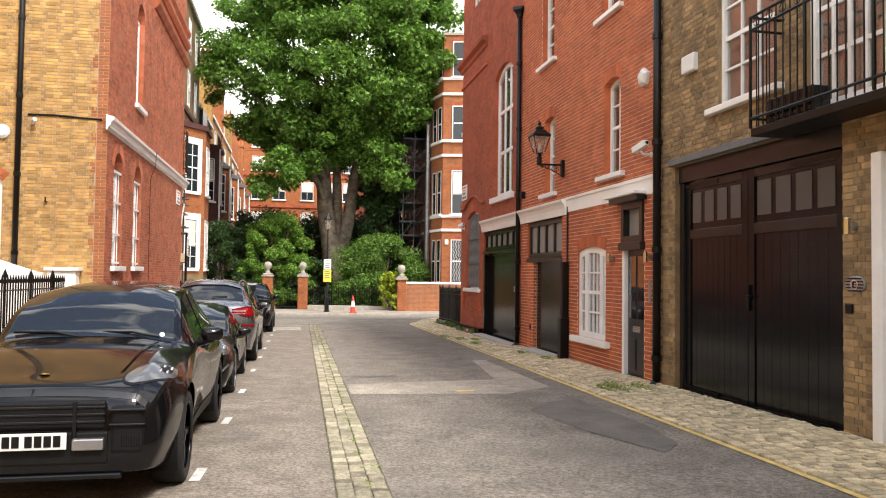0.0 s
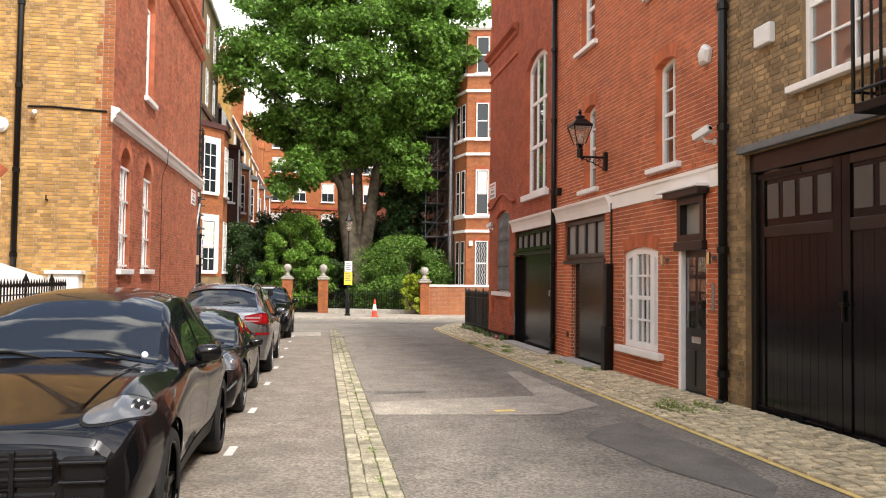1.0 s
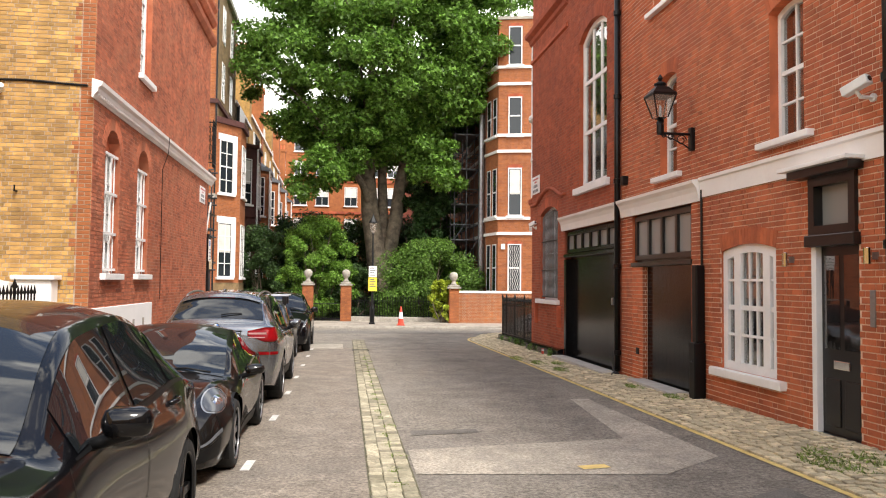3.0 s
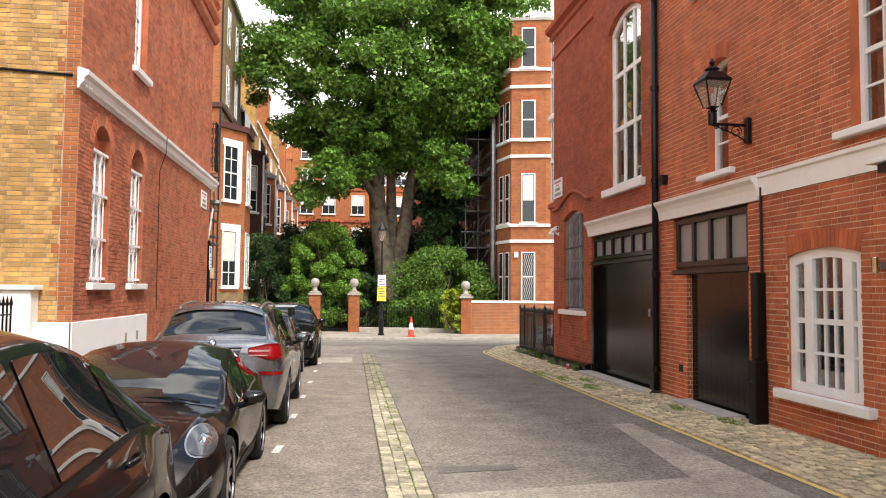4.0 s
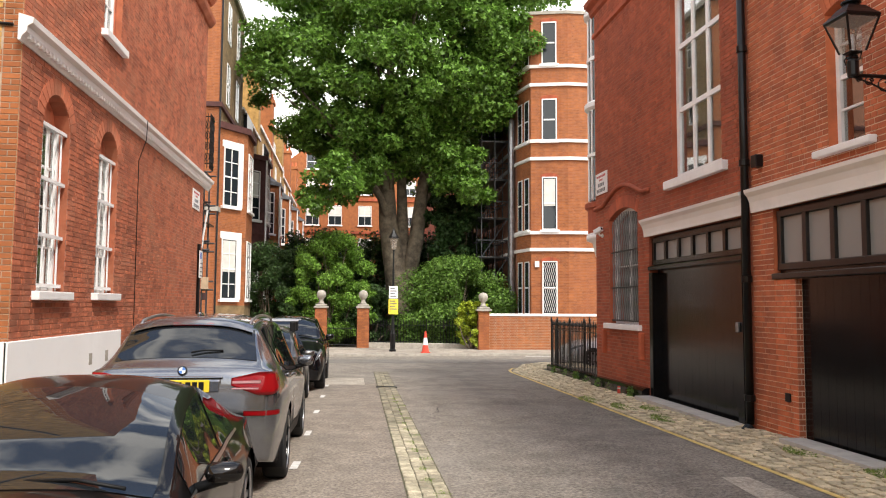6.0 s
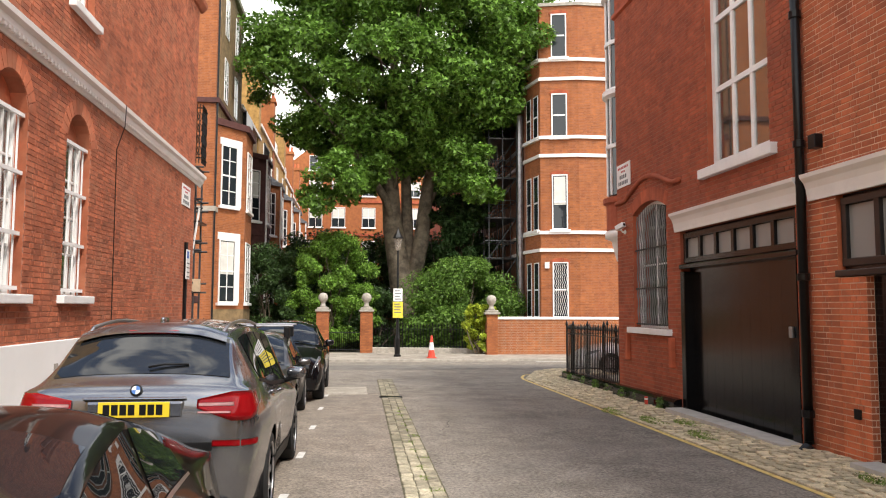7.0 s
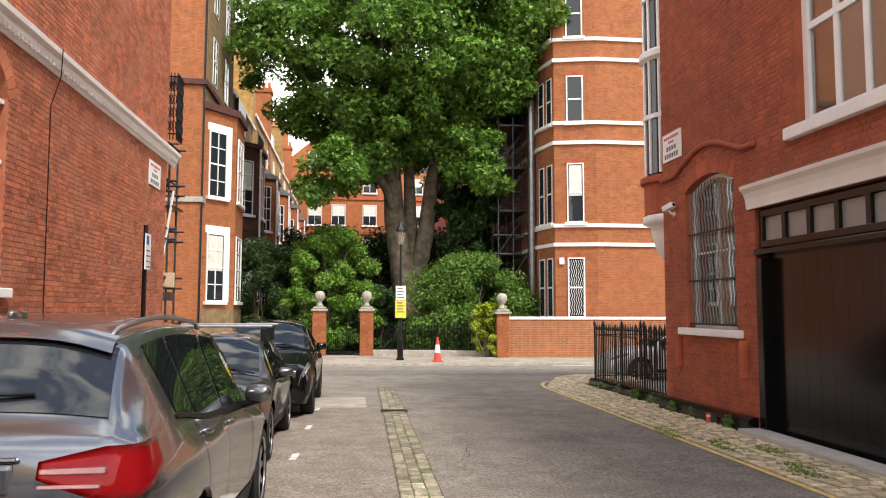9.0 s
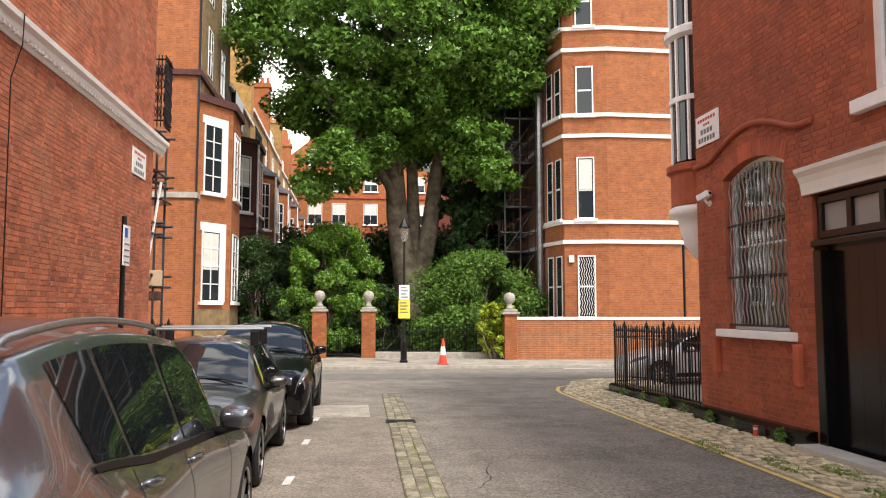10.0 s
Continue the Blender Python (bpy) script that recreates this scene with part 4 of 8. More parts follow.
def downpipe(x, y, z0, z1, label, hopper=True, r=0.055, name="downpipe", away=(-1, 0)):
    d = empty(name, x, y, z0)
    tagged(d, label, "downpipe")
    bm = bmesh.new()
    tube(bm, [(x, y, z0 + 0.12), (x, y, z1)], r, 10)
    part("pipe", bm, M["iron"], d, smooth=True)
    z = z0 + 0.5
    while z < z1:
        bm = bmesh.new()
        lathe(bm, [(r, -0.05), (r + 0.018, -0.045), (r + 0.018, 0.045), (r, 0.05)], x, y, z, 10)
        part("collar", bm, M["iron"], d)
        z += 1.75
    bm = bmesh.new()
    tube(bm, [(x, y, z0 + 0.16), (x, y, z0 + 0.1), (x + 0.1 * away[0], y + 0.1 * away[1], z0)], r * 1.15, 10)
    part("shoe", bm, M["iron"], d)
    if hopper:
        bm = bmesh.new()
        lathe(bm, [(r, 0), (0.1, 0.12), (0.17, 0.2), (0.19, 0.22), (0.19, 0.3)], x, y, z1 - 0.05, 4)
        part("hopper", bm, M["iron"], d)
    return d


downpipe(5.79, 11.28, -0.12, 9.4, "thick black iron downpipe between two houses", False, 0.066)
downpipe(5.79, 18.98, -0.2, 8.55, "black iron downpipe with a hopper head", True, 0.06)
downpipe(-6.02, 18.12, -0.2, 13.0, "black iron downpipe on yellow brick wall", False, 0.06, away=(0, -1))
d = downpipe(5.8, 15.5, 0.45, 1.85, "tall black metal box housing beside the garage door", False, 0.05)
bm = bmesh.new()
box(bm, 5.68, 5.87, 15.41, 15.61, -0.25, 0.78, None, 0.015)
box(bm, 5.72, 5.87, 15.43, 15.59, 0.78, 2.0, None, 0.02)
part("base_box", bm, M["iron"], d)
bm = bmesh.new()
tube(bm, [(5.85, 15.5, 3.2), (5.85, 15.5, 1.9)], 0.018, 6)
tagged(part("conduit", bm, M["iron"]), "thin black cable conduit on red brick", "cable")


def wall_lantern():
    x, y, z = 5.3, 15.8, 4.1
    l = empty("wall_lantern", 5.85, y, z)
    tagged(l, "black victorian lantern on a scrolled wall bracket", "lantern")
    bm = bmesh.new()
    box(bm, 5.8, 5.88, y - 0.05, y + 0.05, z - 0.22, z + 0.16, None, 0.01)
    part("wall_plate", bm, M["iron"], l)
    bm = bmesh.new()
    tube(bm, [(5.84, y, z + 0.05), (x, y, z + 0.05)], 0.022, 8)
    lathe(bm, [(0.05, 0.03), (0.06, 0.05), (0.06, 0.2), (0.05, 0.22)], x, y, z, 10)
    part("arm", bm, M["iron"], l)
    bm = bmesh.new()
    for c, r in (((5.66, z - 0.05), 0.09), ((5.48, z - 0.01), 0.055), ((5.36, z + 0.01), 0.035)):
        tube(bm, [(c[0] + r * math.cos(t) * (1 - t / 14), y, c[1] + r * math.sin(t) * (1 - t / 14)) for t in [k * 0.45 for k in range(18)]], 0.009, 5)
    tube(bm, [(5.82, y, z - 0.2), (5.7, y, z - 0.12), (5.5, y, z - 0.03), (5.3, y, z + 0.03)], 0.011, 5)
    part("scroll", bm, M["iron"], l)
    bm = bmesh.new()
    lathe(bm, [(0.045, 0.22), (0.06, 0.24), (0.04, 0.27), (0.09, 0.285), (0.1, 0.3)], 0, 0, 0, 4, pose(x, y, z, 0, 0, 45))
    for s in (1, -1):
        tube(bm, [(x, y + s * 0.05, z + 0.18), (x, y + s * 0.12, z + 0.2), (x, y + s * 0.14, z + 0.26), (x, y + s * 0.09, z + 0.28)], 0.007, 5)
    part("cradle", bm, M["iron"], l)
    h0, h1, r0, r1 = z + 0.3, z + 0.66, 0.12, 0.255
    corners = [(1, 1), (1, -1), (-1, -1), (-1, 1)]
    for k in range(4):
        (a, b), (c, d) = corners[k], corners[(k + 1) % 4]
        bm = bmesh.new()
        tube(bm, [(x + a * r0 * 0.75, y + b * r0 * 0.75, h0), (x + a * r1 * 0.75, y + b * r1 * 0.75, h1)], 0.012, 5)
        part("corner_bar", bm, M["iron"], l)
        bm = bmesh.new()
        bm.faces.new([bm.verts.new(p) for p in ((x + a * r0 * 0.74, y + b * r0 * 0.74, h0), (x + c * r0 * 0.74, y + d * r0 * 0.74, h0), (x + c * r1 * 0.74, y + d * r1 * 0.74, h1), (x + a * r1 * 0.74, y + b * r1 * 0.74, h1))])
        part("pane", bm, M["lantern_glass"], l)
    bm = bmesh.new()
    lathe(bm, [(0.255, 0.64), (0.285, 0.665), (0.28, 0.685), (0.2, 0.745), (0.14, 0.8)], 0, 0, 0, 4, pose(x, y, z, 0, 0, 45))
    lathe(bm, [(0.11, 0.77), (0.08, 0.83), (0.105, 0.845), (0.1, 0.865), (0.05, 0.89), (0.022, 0.91), (0.045, 0.95), (0.03, 0.98), (0.005, 1.02)], x, y, z, 12)
    part("roof", bm, M["iron"], l)
    bm = bmesh.new()
    lathe(bm, [(0.025, 0.3), (0.03, 0.42), (0.02, 0.5)], x, y, z, 8)
    part("burner", bm, M["steel"], l)


_lg = glass_material("lantern_glass", (0.42, 0.36, 0.3), 0.1)
_lg.node_tree.nodes["Principled BSDF"].inputs["Alpha"].default_value = 0.35
M["lantern_glass"] = _lg
wall_lantern()


def balcony():
    b = empty("balcony", 5.88, 7.0, 3.45)
    tagged(b, "black wrought iron balcony with scrolled top rail", "balcony")
    x0, y0, y1, z0, z1 = 5.42, 5.2, 8.17, 3.5, 4.86
    bm = bmesh.new()
    box(bm, x0, 5.88, y0, y1, z0 - 0.1, z0, None, 0.01)
    part("floor_slab", bm, M["iron"], b)
    for z in (z1, z1 - 0.16, z0 + 0.12):
        bm = bmesh.new()
        tube(bm, [(5.88, y1, z), (x0, y1, z), (x0, y0, z), (5.88, y0, z)], 0.018, 6)
        part("rail", bm, M["iron"], b)
    spots = [(x0, y0 + (y1 - y0) * k / 24) for k in range(25)] + [(x0 + 0.11 * k, y1) for k in range(1, 4)]
    for k, (px, py) in enumerate(spots):
        bm = bmesh.new()
        tube(bm, [(px, py, z0), (px, py, z1)], 0.02 if k in (0, 8, 16, 24) else 0.009, 5)
        part("bar", bm, M["iron"], b)
    for k in range(12):
        bm = bmesh.new()
        cy = y0 + (y1 - y0) * (2 * k + 1) / 24
        tube(bm, [(x0, cy + 0.055 * math.cos(t), z1 - 0.08 + 0.055 * math.sin(t)) for t in [i * 0.6 for i in range(11)]], 0.007, 4)
        part("ring", bm, M["iron"], b)
    bm = bmesh.new()
    box(bm, 5.48, 5.72, 7.15, 7.95, z0 + 0.02, z0 + 0.3, None, 0.015)
    p = part("planter_box", bm, M["black"])
    tagged(p, "long black planter box on the balcony floor", "planter")


balcony()


def small_wall_things():
    bm = bmesh.new()
    pbox(bm, E, -10.5, -10.15, 4.78, 5.05, 0.0, 0.1, 0.02)
    tagged(part("alarm_box", bm, M["plastic_white"]), "white plastic alarm box on stock brick wall", "alarm box")
    bm = bmesh.new()
    lathe(bm, [(0.17, 0), (0.17, 0.05), (0.12, 0.1), (0.03, 0.12)], 0, 0, 0, 5, pose(5.87, 11.85, 5.1, 0, -90, 0))
    tagged(part("alarm_box", bm, M["plastic_white"]), "white shield shaped alarm box on red brick", "alarm box")
    # surveillance cameras
    for (x, y, z), yaw, big in (((5.66, 11.62, 3.86), 18, 0.32), ((5.76, 25.6, 3.42), 25, 0.24)):
        c = empty("security_camera", 5.87, y, z)
        tagged(c, "white security camera housing on a wall bracket", "camera")
        mm = pose(x, y, z, -18, 0, yaw)
        bm = bmesh.new()
        box(bm, -0.055, 0.055, -big / 2, big / 2, -0.055, 0.055, mm, 0.015)
        part("housing", bm, M["plastic_white"], c)
        bm = bmesh.new()
        lathe(bm, [(0.03, 0), (0.03, 0.012)], 0, 0, 0, 10, mm @ pose(0, -big / 2 + 0.002, 0, 90, 0, 0))
        part("lens", bm, M["black"], c)
        bm = bmesh.new()
        tube(bm, [(x, y, z - 0.05), (x + 0.05, y, z - 0.12), (5.86, y, z - 0.12)], 0.022, 8)
        lathe(bm, [(0.05, 0), (0.05, 0.03)], 0, 0, 0, 10, pose(5.88, y, z - 0.12, 0, -90, 0))
        part("bracket", bm, M["plastic_white"], c)
    # cylinder wall lights
    for y, z in ((13.12, 2.02), (11.62, 2.02), (6.98, 2.25)):
        w = empty("wall_light", 5.88, y, z)
        tagged(w, "small brushed steel cylinder wall light", "wall light", group="steel wall lights")
        bm = bmesh.new()
        lathe(bm, [(0.04, -0.09), (0.042, -0.085), (0.042, 0.085), (0.04, 0.09)], 5.77, y, z, 12)
        part("cylinder", bm, M["chrome"], w, smooth=False)
        bm = bmesh.new()
        pbox(bm, E, -y - 0.03, -y + 0.03, z - 0.04, z + 0.04, 0, 0.08, 0.006)
        part("mount", bm, M["steel"], w)
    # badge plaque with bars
    pl = empty("wall_plaque", 5.87, 6.98, 1.63)
    tagged(pl, "oval grey metal badge plaque on brick pier", "plaque")
    bm = bmesh.new()
    lathe(bm, [(0.11, 0), (0.11, 0.02), (0.10, 0.025)], 0, 0, 0, 24, pose(5.88, 6.98, 1.63, 0, -90, 0) @ Matrix.Diagonal((0.85, 1.35, 1, 1)))
    part("plate", bm, M["steel"], pl)
    for k in range(5):
        bm = bmesh.new()
        z = 1.565 + 0.0325 * k
        h = 0.13 * math.sqrt(max(0.05, 1 - ((z - 1.63) / 0.1) ** 2))
        pbox(bm, E, -6.98 - h, -6.98 + h, z - 0.007, z + 0.007, 0.024, 0.03)
        part("stripe", bm, M["iron"], pl)
    bm = bmesh.new()
    lathe(bm, [(0.058, 0), (0.058, 0.006)], 0, 0, 0, 20, pose(5.852, 6.98, 1.63, 0, -90, 0))
    part("disc", bm, M["chrome"], pl)
    bm = bmesh.new()
    pbox(bm, E, -7.0, -6.985, 1.595, 1.665, 0.033, 0.04)
    pbox(bm, E, -6.985, -6.955, 1.595, 1.61, 0.033, 0.04)
    pbox(bm, E, -6.985, -6.955, 1.623, 1.637, 0.033, 0.04)
    pbox(bm, E, -6.985, -6.955, 1.65, 1.665, 0.033, 0.04)
    part("emblem", bm, M["iron"], pl)
    bm = bmesh.new()
    pbox(bm, E, -7.12, -7.02, 1.32, 1.42, 0, 0.03, 0.006)
    tagged(part("bell_push", bm, M["iron"]), "small black door bell box", "bell")
    bm = bmesh.new()
    pbox(bm, E, -11.72, -11.64, 1.25, 1.65, 0, 0.02, 0.006)
    tagged(part("entry_panel", bm, M["steel"]), "narrow steel entry phone panel beside door", "entry phone")
    for y in (18.12, 17.9):
        bm = bmesh.new()
        pbox(bm, E, -y - 0.06, -y + 0.06, 0.35, 0.47, 0, 0.025, 0.004)
        tagged(part("air_brick", bm, M["iron"]), "black iron air brick in the pier", "vent")
        break
    bm = bmesh.new()
    pbox(bm, E, -18.75, -18.6, 3.68, 3.86, 0, 0.12, 0.01)
    tagged(part("junction_box", bm, M["iron"]), "black junction box beside the downpipe", "junction box")


small_wall_things()


def street_sign(pl, a0, a1, z0, z1, label):
    s = empty("street_sign", *pl.p((a0 + a1) / 2, z0))
    tagged(s, label, "sign")
    bm = bmesh.new()
    pbox(bm, pl, a0, a1, z0, z1, 0.012, 0.03, 0.004)
    part("plate", bm, M["white"], s)
    h = z1 - z0
    for f0, f1, w, mat in ((0.78, 0.88, 0.8, "plate_red"), (0.62, 0.7, 0.3, "plate_red"), (0.36, 0.52, 0.55, "lead"), (0.1, 0.26, 0.75, "lead")):
        n = max(3, int(w * 9))
        c, ww = (a0 + a1) / 2, (a1 - a0) * w
        for k in range(n):
            bm = bmesh.new()
            pbox(bm, pl, c - ww / 2 + ww * k / n, c - ww / 2 + ww * (k + 0.7) / n, z0 + h * f0, z0 + h * f1, 0.03, 0.033)
            part("letter_bar", bm, M[mat], s)


M["plate_red"] = material("sign_red", (0.45, 0.03, 0.03), 0.5, bump=0)
street_sign(E, -26.02, -25.22, 4.3, 4.82, "white street name plate with red and black lettering")
street_sign(W, 28.6, 29.5, 4.14, 4.66, "weathered white street name plate on red brick")


def wavy_grille():
    g = empty("window_grille", *E.p(-24.33, 1.3))
    tagged(g, "wavy iron security grille, greyed by painted sky sheen", "grille")
    # bars coloured grey for the sky they reflect; rails stay black
    for k in range(15):
        bm = bmesh.new()
        a = -25.12 + 1.63 * (k + 0.5) / 15
        top = arch_z(CORN, a) - 0.08
        n = 46
        tube(bm, [E.p(a + 0.022 * math.sin(i * 0.85), 1.3 + (top - 1.3) * i / n, -0.05) for i in range(n + 1)], 0.013, 4)
        part("bar", bm, M["sheen_iron"], g)
    for z in (1.32, 2.05, 2.85):
        bm = bmesh.new()
        pbox(bm, E, -25.16, -23.46, z - 0.015, z + 0.015, -0.06, -0.04)
        part("rail", bm, M["iron"], g)
    for a in (-25.45, -23.2):
        bm = bmesh.new()
        pbox(bm, E, a - 0.06, a + 0.06, 0.55, 1.1, 0, 0.1, 0.02)
        tagged(part("sill_bracket", bm, M["red_dark"]), "red brick bracket under the window sill", "bracket", group="sill brackets")


wavy_grille()


def white_bars(op, n=4):
    g = empty("window_grille", *W.p((op[0] + op[1]) / 2, op[2]))
    tagged(g, "white painted iron bars across an arched window", "grille", group="white window bars")
    for k in range(n):
        bm = bmesh.new()
        a = op[0] + 0.1 + (op[1] - op[0] - 0.2) * k / (n - 1)
        tube(bm, [W.p(a, op[2] + 0.02, -0.08), W.p(a, op[3] - 0.42, -0.08)], 0.014, 5)
        part("bar", bm, M["white"], g)
    for f in (0.02, 0.27, 0.55, 0.82):
        bm = bmesh.new()
        z = op[2] + (op[3] - op[2]) * f
        pbox(bm, W, op[0] + 0.02, op[1] - 0.02, z, z + 0.05, -0.065, -0.03)
        part("rail", bm, M["white"], g)


for o in (W1, W2):
    white_bars(o)

# ---- west mouldings, plinth, small things ----
def wmould(label, prof, y0, y1, mat):
    return tagged(part("trim", extrude_profile(bmesh.new(), prof, W.p(y0, 0), W.p(y1, 0), W.n), mat), label, "trim", kind="structure")


wmould("pale stone string course along the red flank wall", [(0, 4.88), (0.03, 4.88), (0.05, 4.94), (0.10, 4.99), (0.11, 5.06), (0.17, 5.1), (0.18, 5.17), (0, 5.22)], 18.08, 30.75, M["stucco"])
sc = tagged(empty("dentil_course", *W.p(23.8, 4.95)), "row of small pale dentils under string course", "trim", kind="structure")
me_d = bpy.data.meshes.new("dentil")
_b = B(0, 0.05, 0, 0.06, -0.05, 0.0)
_b.to_mesh(me_d)
_b.free()
for k in range(95):
    link("dentil", me_d, M["stucco"], sc).matrix_basis = pose(-4.15, 18.2 + 0.125 * k, 4.985)
for z in (9.55, 10.2, 10.65):
    wmould("dark red moulded brick cornice on flank wall", [(0, z), (0.06, z + 0.02), (0.16, z + 0.14), (0.18, z + 0.24), (0, z + 0.28)], 23.5, 30.3, M["red_old"])
bm = bmesh.new()
pbox(bm, W, 18.1, 22.66, -0.6, 1.16, 0.0, 0.05, 0.01)
tagged(part("plinth", bm, M["white_masonry"]), "white painted plinth at foot of the red wall", "plinth", kind="structure")
for a in (21.0, 21.8):
    bm = bmesh.new()
    pbox(bm, W, a, a + 0.14, 0.66, 0.84, 0.05, 0.056)
    tagged(part("air_vent", bm, M["stone"]), "small louvred vent in white plinth", "vent")
bm = bmesh.new()
box(bm, -5.27, -4.68, 17.85, 18.17, -0.3, 1.66, None, 0.02)
box(bm, -5.33, -4.62, 17.8, 18.18, 1.66, 1.74, None, 0.015)
box(bm, -4.68, -4.16, 18.1, 18.2, -0.3, 1.16, None, 0.01)
tagged(part("wall_white_pier", bm, M["white"]), "white painted pier beside yellow brick wall", "wall", kind="structure")
bm = bmesh.new()
prof = [(-9.5, -0.3), (-5.27, -0.3), (-5.27, 1.6), (-5.54, 1.64), (-6.82, 2.07), (-9.5, 2.07)]
fr = [bm.verts.new((x, 17.9, z)) for x, z in prof]
bk = [bm.verts.new((x, 18.1, z)) for x, z in prof]
bm.faces.new(fr), bm.faces.new(bk[::-1])
for i in range(6):
    bm.faces.new((fr[i], bk[i], bk[(i + 1) % 6], fr[(i + 1) % 6]))
tagged(part("wall_white_stair", bm, M["white"]), "white sloping stair wall beside yellow house", "wall", kind="structure")
bm = bmesh.new()
tube(bm, [S.p(-5.86, 5.15, 0.02), S.p(-5.33, 5.16, 0.025), S.p(-4.8, 5.13, 0.02), S.p(-4.31, 5.11, 0.02)], 0.022, 5)
tagged(part("cable", bm, M["iron"]), "black cable across the yellow brick wall", "cable")
bm = bmesh.new()
lathe(bm, [(0.045, -0.1), (0.05, 0.0), (0.045, 0.1)], 0, 0, 0, 10, pose(-5.71, 18.1, 4.98, 70, 0, 30))
tagged(part("security_camera", bm, M["plastic_white"]), "small white dome camera on yellow brick", "camera")
bm = bmesh.new()
lathe(bm, [(0.16, 0), (0.16, 0.06), (0.1, 0.1)], 0, 0, 0, 16, pose(-6.37, 18.22, 4.74, 90, 0, 0))
tagged(part("alarm_box", bm, M["plastic_white"]), "round white alarm box on yellow brick", "alarm box")
bm = bmesh.new()
tube(bm, [S.p(-5.43, 3.2, 0.0), S.p(-5.43, 3.2, 0.1), S.p(-5.43, 3.3, 0.1)], 0.02, 6)
tagged(part("wall_hook", bm, M["iron"]), "small iron hook on yellow brick wall", "hook")
bm = bmesh.new()
tube(bm, [W.p(23.4, 5.18, 0.19), W.p(23.45, 4.8, 0.16), W.p(23.5, 4.4, 0.02), W.p(23.55, 1.2, 0.02)], 0.008, 4)
tagged(part("cable", bm, M["iron"]), "thin cable hanging down the red wall", "cable")


def railings(name, label, pts, z_top, spacing=0.12, drop=1.2, finial=True, group=""):
    """Spear-topped railings along a line of (x, y, base z)."""
    r = empty(name, *pts[0])
    tagged(r, label, "railings", group=group)
    proto = {}
    for (xa, ya, za), (xb, yb, zb) in zip(pts, pts[1:]):
        ln = math.hypot(xb - xa, yb - ya)
        n = max(1, int(ln / spacing))
        for f in (0.12, drop - 0.12):
            bm = bmesh.new()
            tube(bm, [(xa, ya, za + f), (xb, yb, zb + f)], 0.014, 5)
            part("rail", bm, M["iron"], r)
        for k in range(n + 1):
            t = k / n
            big = k % 10 == 0
            if big not in proto:
                bm = bmesh.new()
                rr = 0.024 if big else 0.0145
                h = drop + (0.1 if big else 0)
                lathe(bm, [(rr, 0), (rr, h), (rr * 2.0, h + 0.03), (rr * 1.6, h + 0.06), (0.002, h + 0.16)], 0, 0, 0, 5)
                me = bpy.data.meshes.new("bar")
                bm.to_mesh(me)
                bm.free()
                proto[big] = me
            ob = link("bar", proto[big], M["iron"], r)
            ob.matrix_basis = pose(xa + (xb - xa) * t, ya + (yb - ya) * t, za + (zb - za) * t)
    return r


railings("railings", "black iron spear railings round the basement area", [(6.0, 26.2, -0.16), (6.05, 30.85, -0.2), (7.3, 31.0, -0.2), (12.0, 31.3, -0.2)], 1.0, 0.13, 1.25)
railings("railings", "black iron spear railings beside white stair wall", [(-4.85, 5.0, 0.15), (-4.85, 17.6, 0.1)], 1.5, 0.13, 1.32)

# ---- road surface: patches, lines, setts ----
def patch(label, poly, mat, dz):
    bm = bmesh.new()
    bm.faces.new([bm.verts.new((x, y, G(y) + dz)) for x, y in poly])
    tagged(part("road_patch", bm, mat), label, "road", kind="structure")


patch("paler asphalt trench repair across the road", [(0.92, 12.55), (3.55, 12.95), (3.62, 13.5), (3.95, 16.3), (4.25, 16.3), (4.2, 11.9), (3.3, 11.2), (0.9, 11.45)], M["asphalt_patch"], 0.006)
patch("dark asphalt repair in the road", [(1.05, 13.4), (1.9, 13.5), (1.9, 13.75), (1.05, 13.7)], M["asphalt_dark"], 0.007)
patch("dark asphalt repair in the road", [(3.15, 9.7), (3.6, 10.3), (4.15, 10.6), (4.2, 8.4), (4.05, 7.4), (3.7, 7.0), (3.35, 8.1)], M["asphalt_dark"], 0.007)
patch("dark asphalt trench repair near the junction", [(-1.0, 27.6), (0.35, 27.6), (0.35, 29.6), (-1.0, 29.6)], M["asphalt_patch"], 0.008)
patch("dark asphalt band along the junction", [(-14.0, 36.8), (16.0, 35.6), (16.0, 38.4), (-14.0, 38.9)], M["asphalt_dark"], 0.006)
patch("small yellow painted mark on the road", [(2.55, 11.45), (2.85, 11.5), (2.83, 11.65), (2.53, 11.6)], M["yellow_line"], 0.012)


def crack(seed, x, y, ang, n, step):
    """A wandering dark crack in the asphalt."""
    rng = random.Random(seed)
    pts = []
    for _ in range(n):
        pts.append((x, y))
        ang += rng.uniform(-0.35, 0.35)
        x, y = x + step * math.cos(ang), y + step * math.sin(ang)
    left = [(px - 0.004 - 0.006 * rng.random(), py) for px, py in pts]
    right = [(px + 0.003 + 0.006 * rng.random(), py + 0.006) for px, py in pts]
    strip("road_crack", "thin dark crack in the worn asphalt", left, right, 0.0095, M["asphalt_crack"], "road")


M["asphalt_crack"] = material("asphalt_crack", (0.045, 0.042, 0.038), 0.95, vary=0.3, bump=0.3)
crack(1, 1.1, 13.5, 0.1, 14, 0.08)
crack(3, 2.3, 16.0, 0.4, 24, 0.11)
crack(5, 1.0, 21.5, 0.15, 26, 0.11)
crack(6, -0.3, 14.0, 0.1, 12, 0.09)
crack(7, 3.2, 24.5, 1.2, 30, 0.13)


def yx(y):
    return 4.42 + 0.018 * (y - 5)


ys = [-6 + 1.5 * k for k in range(26)]
ys = [y for y in ys if y <= 31.5]
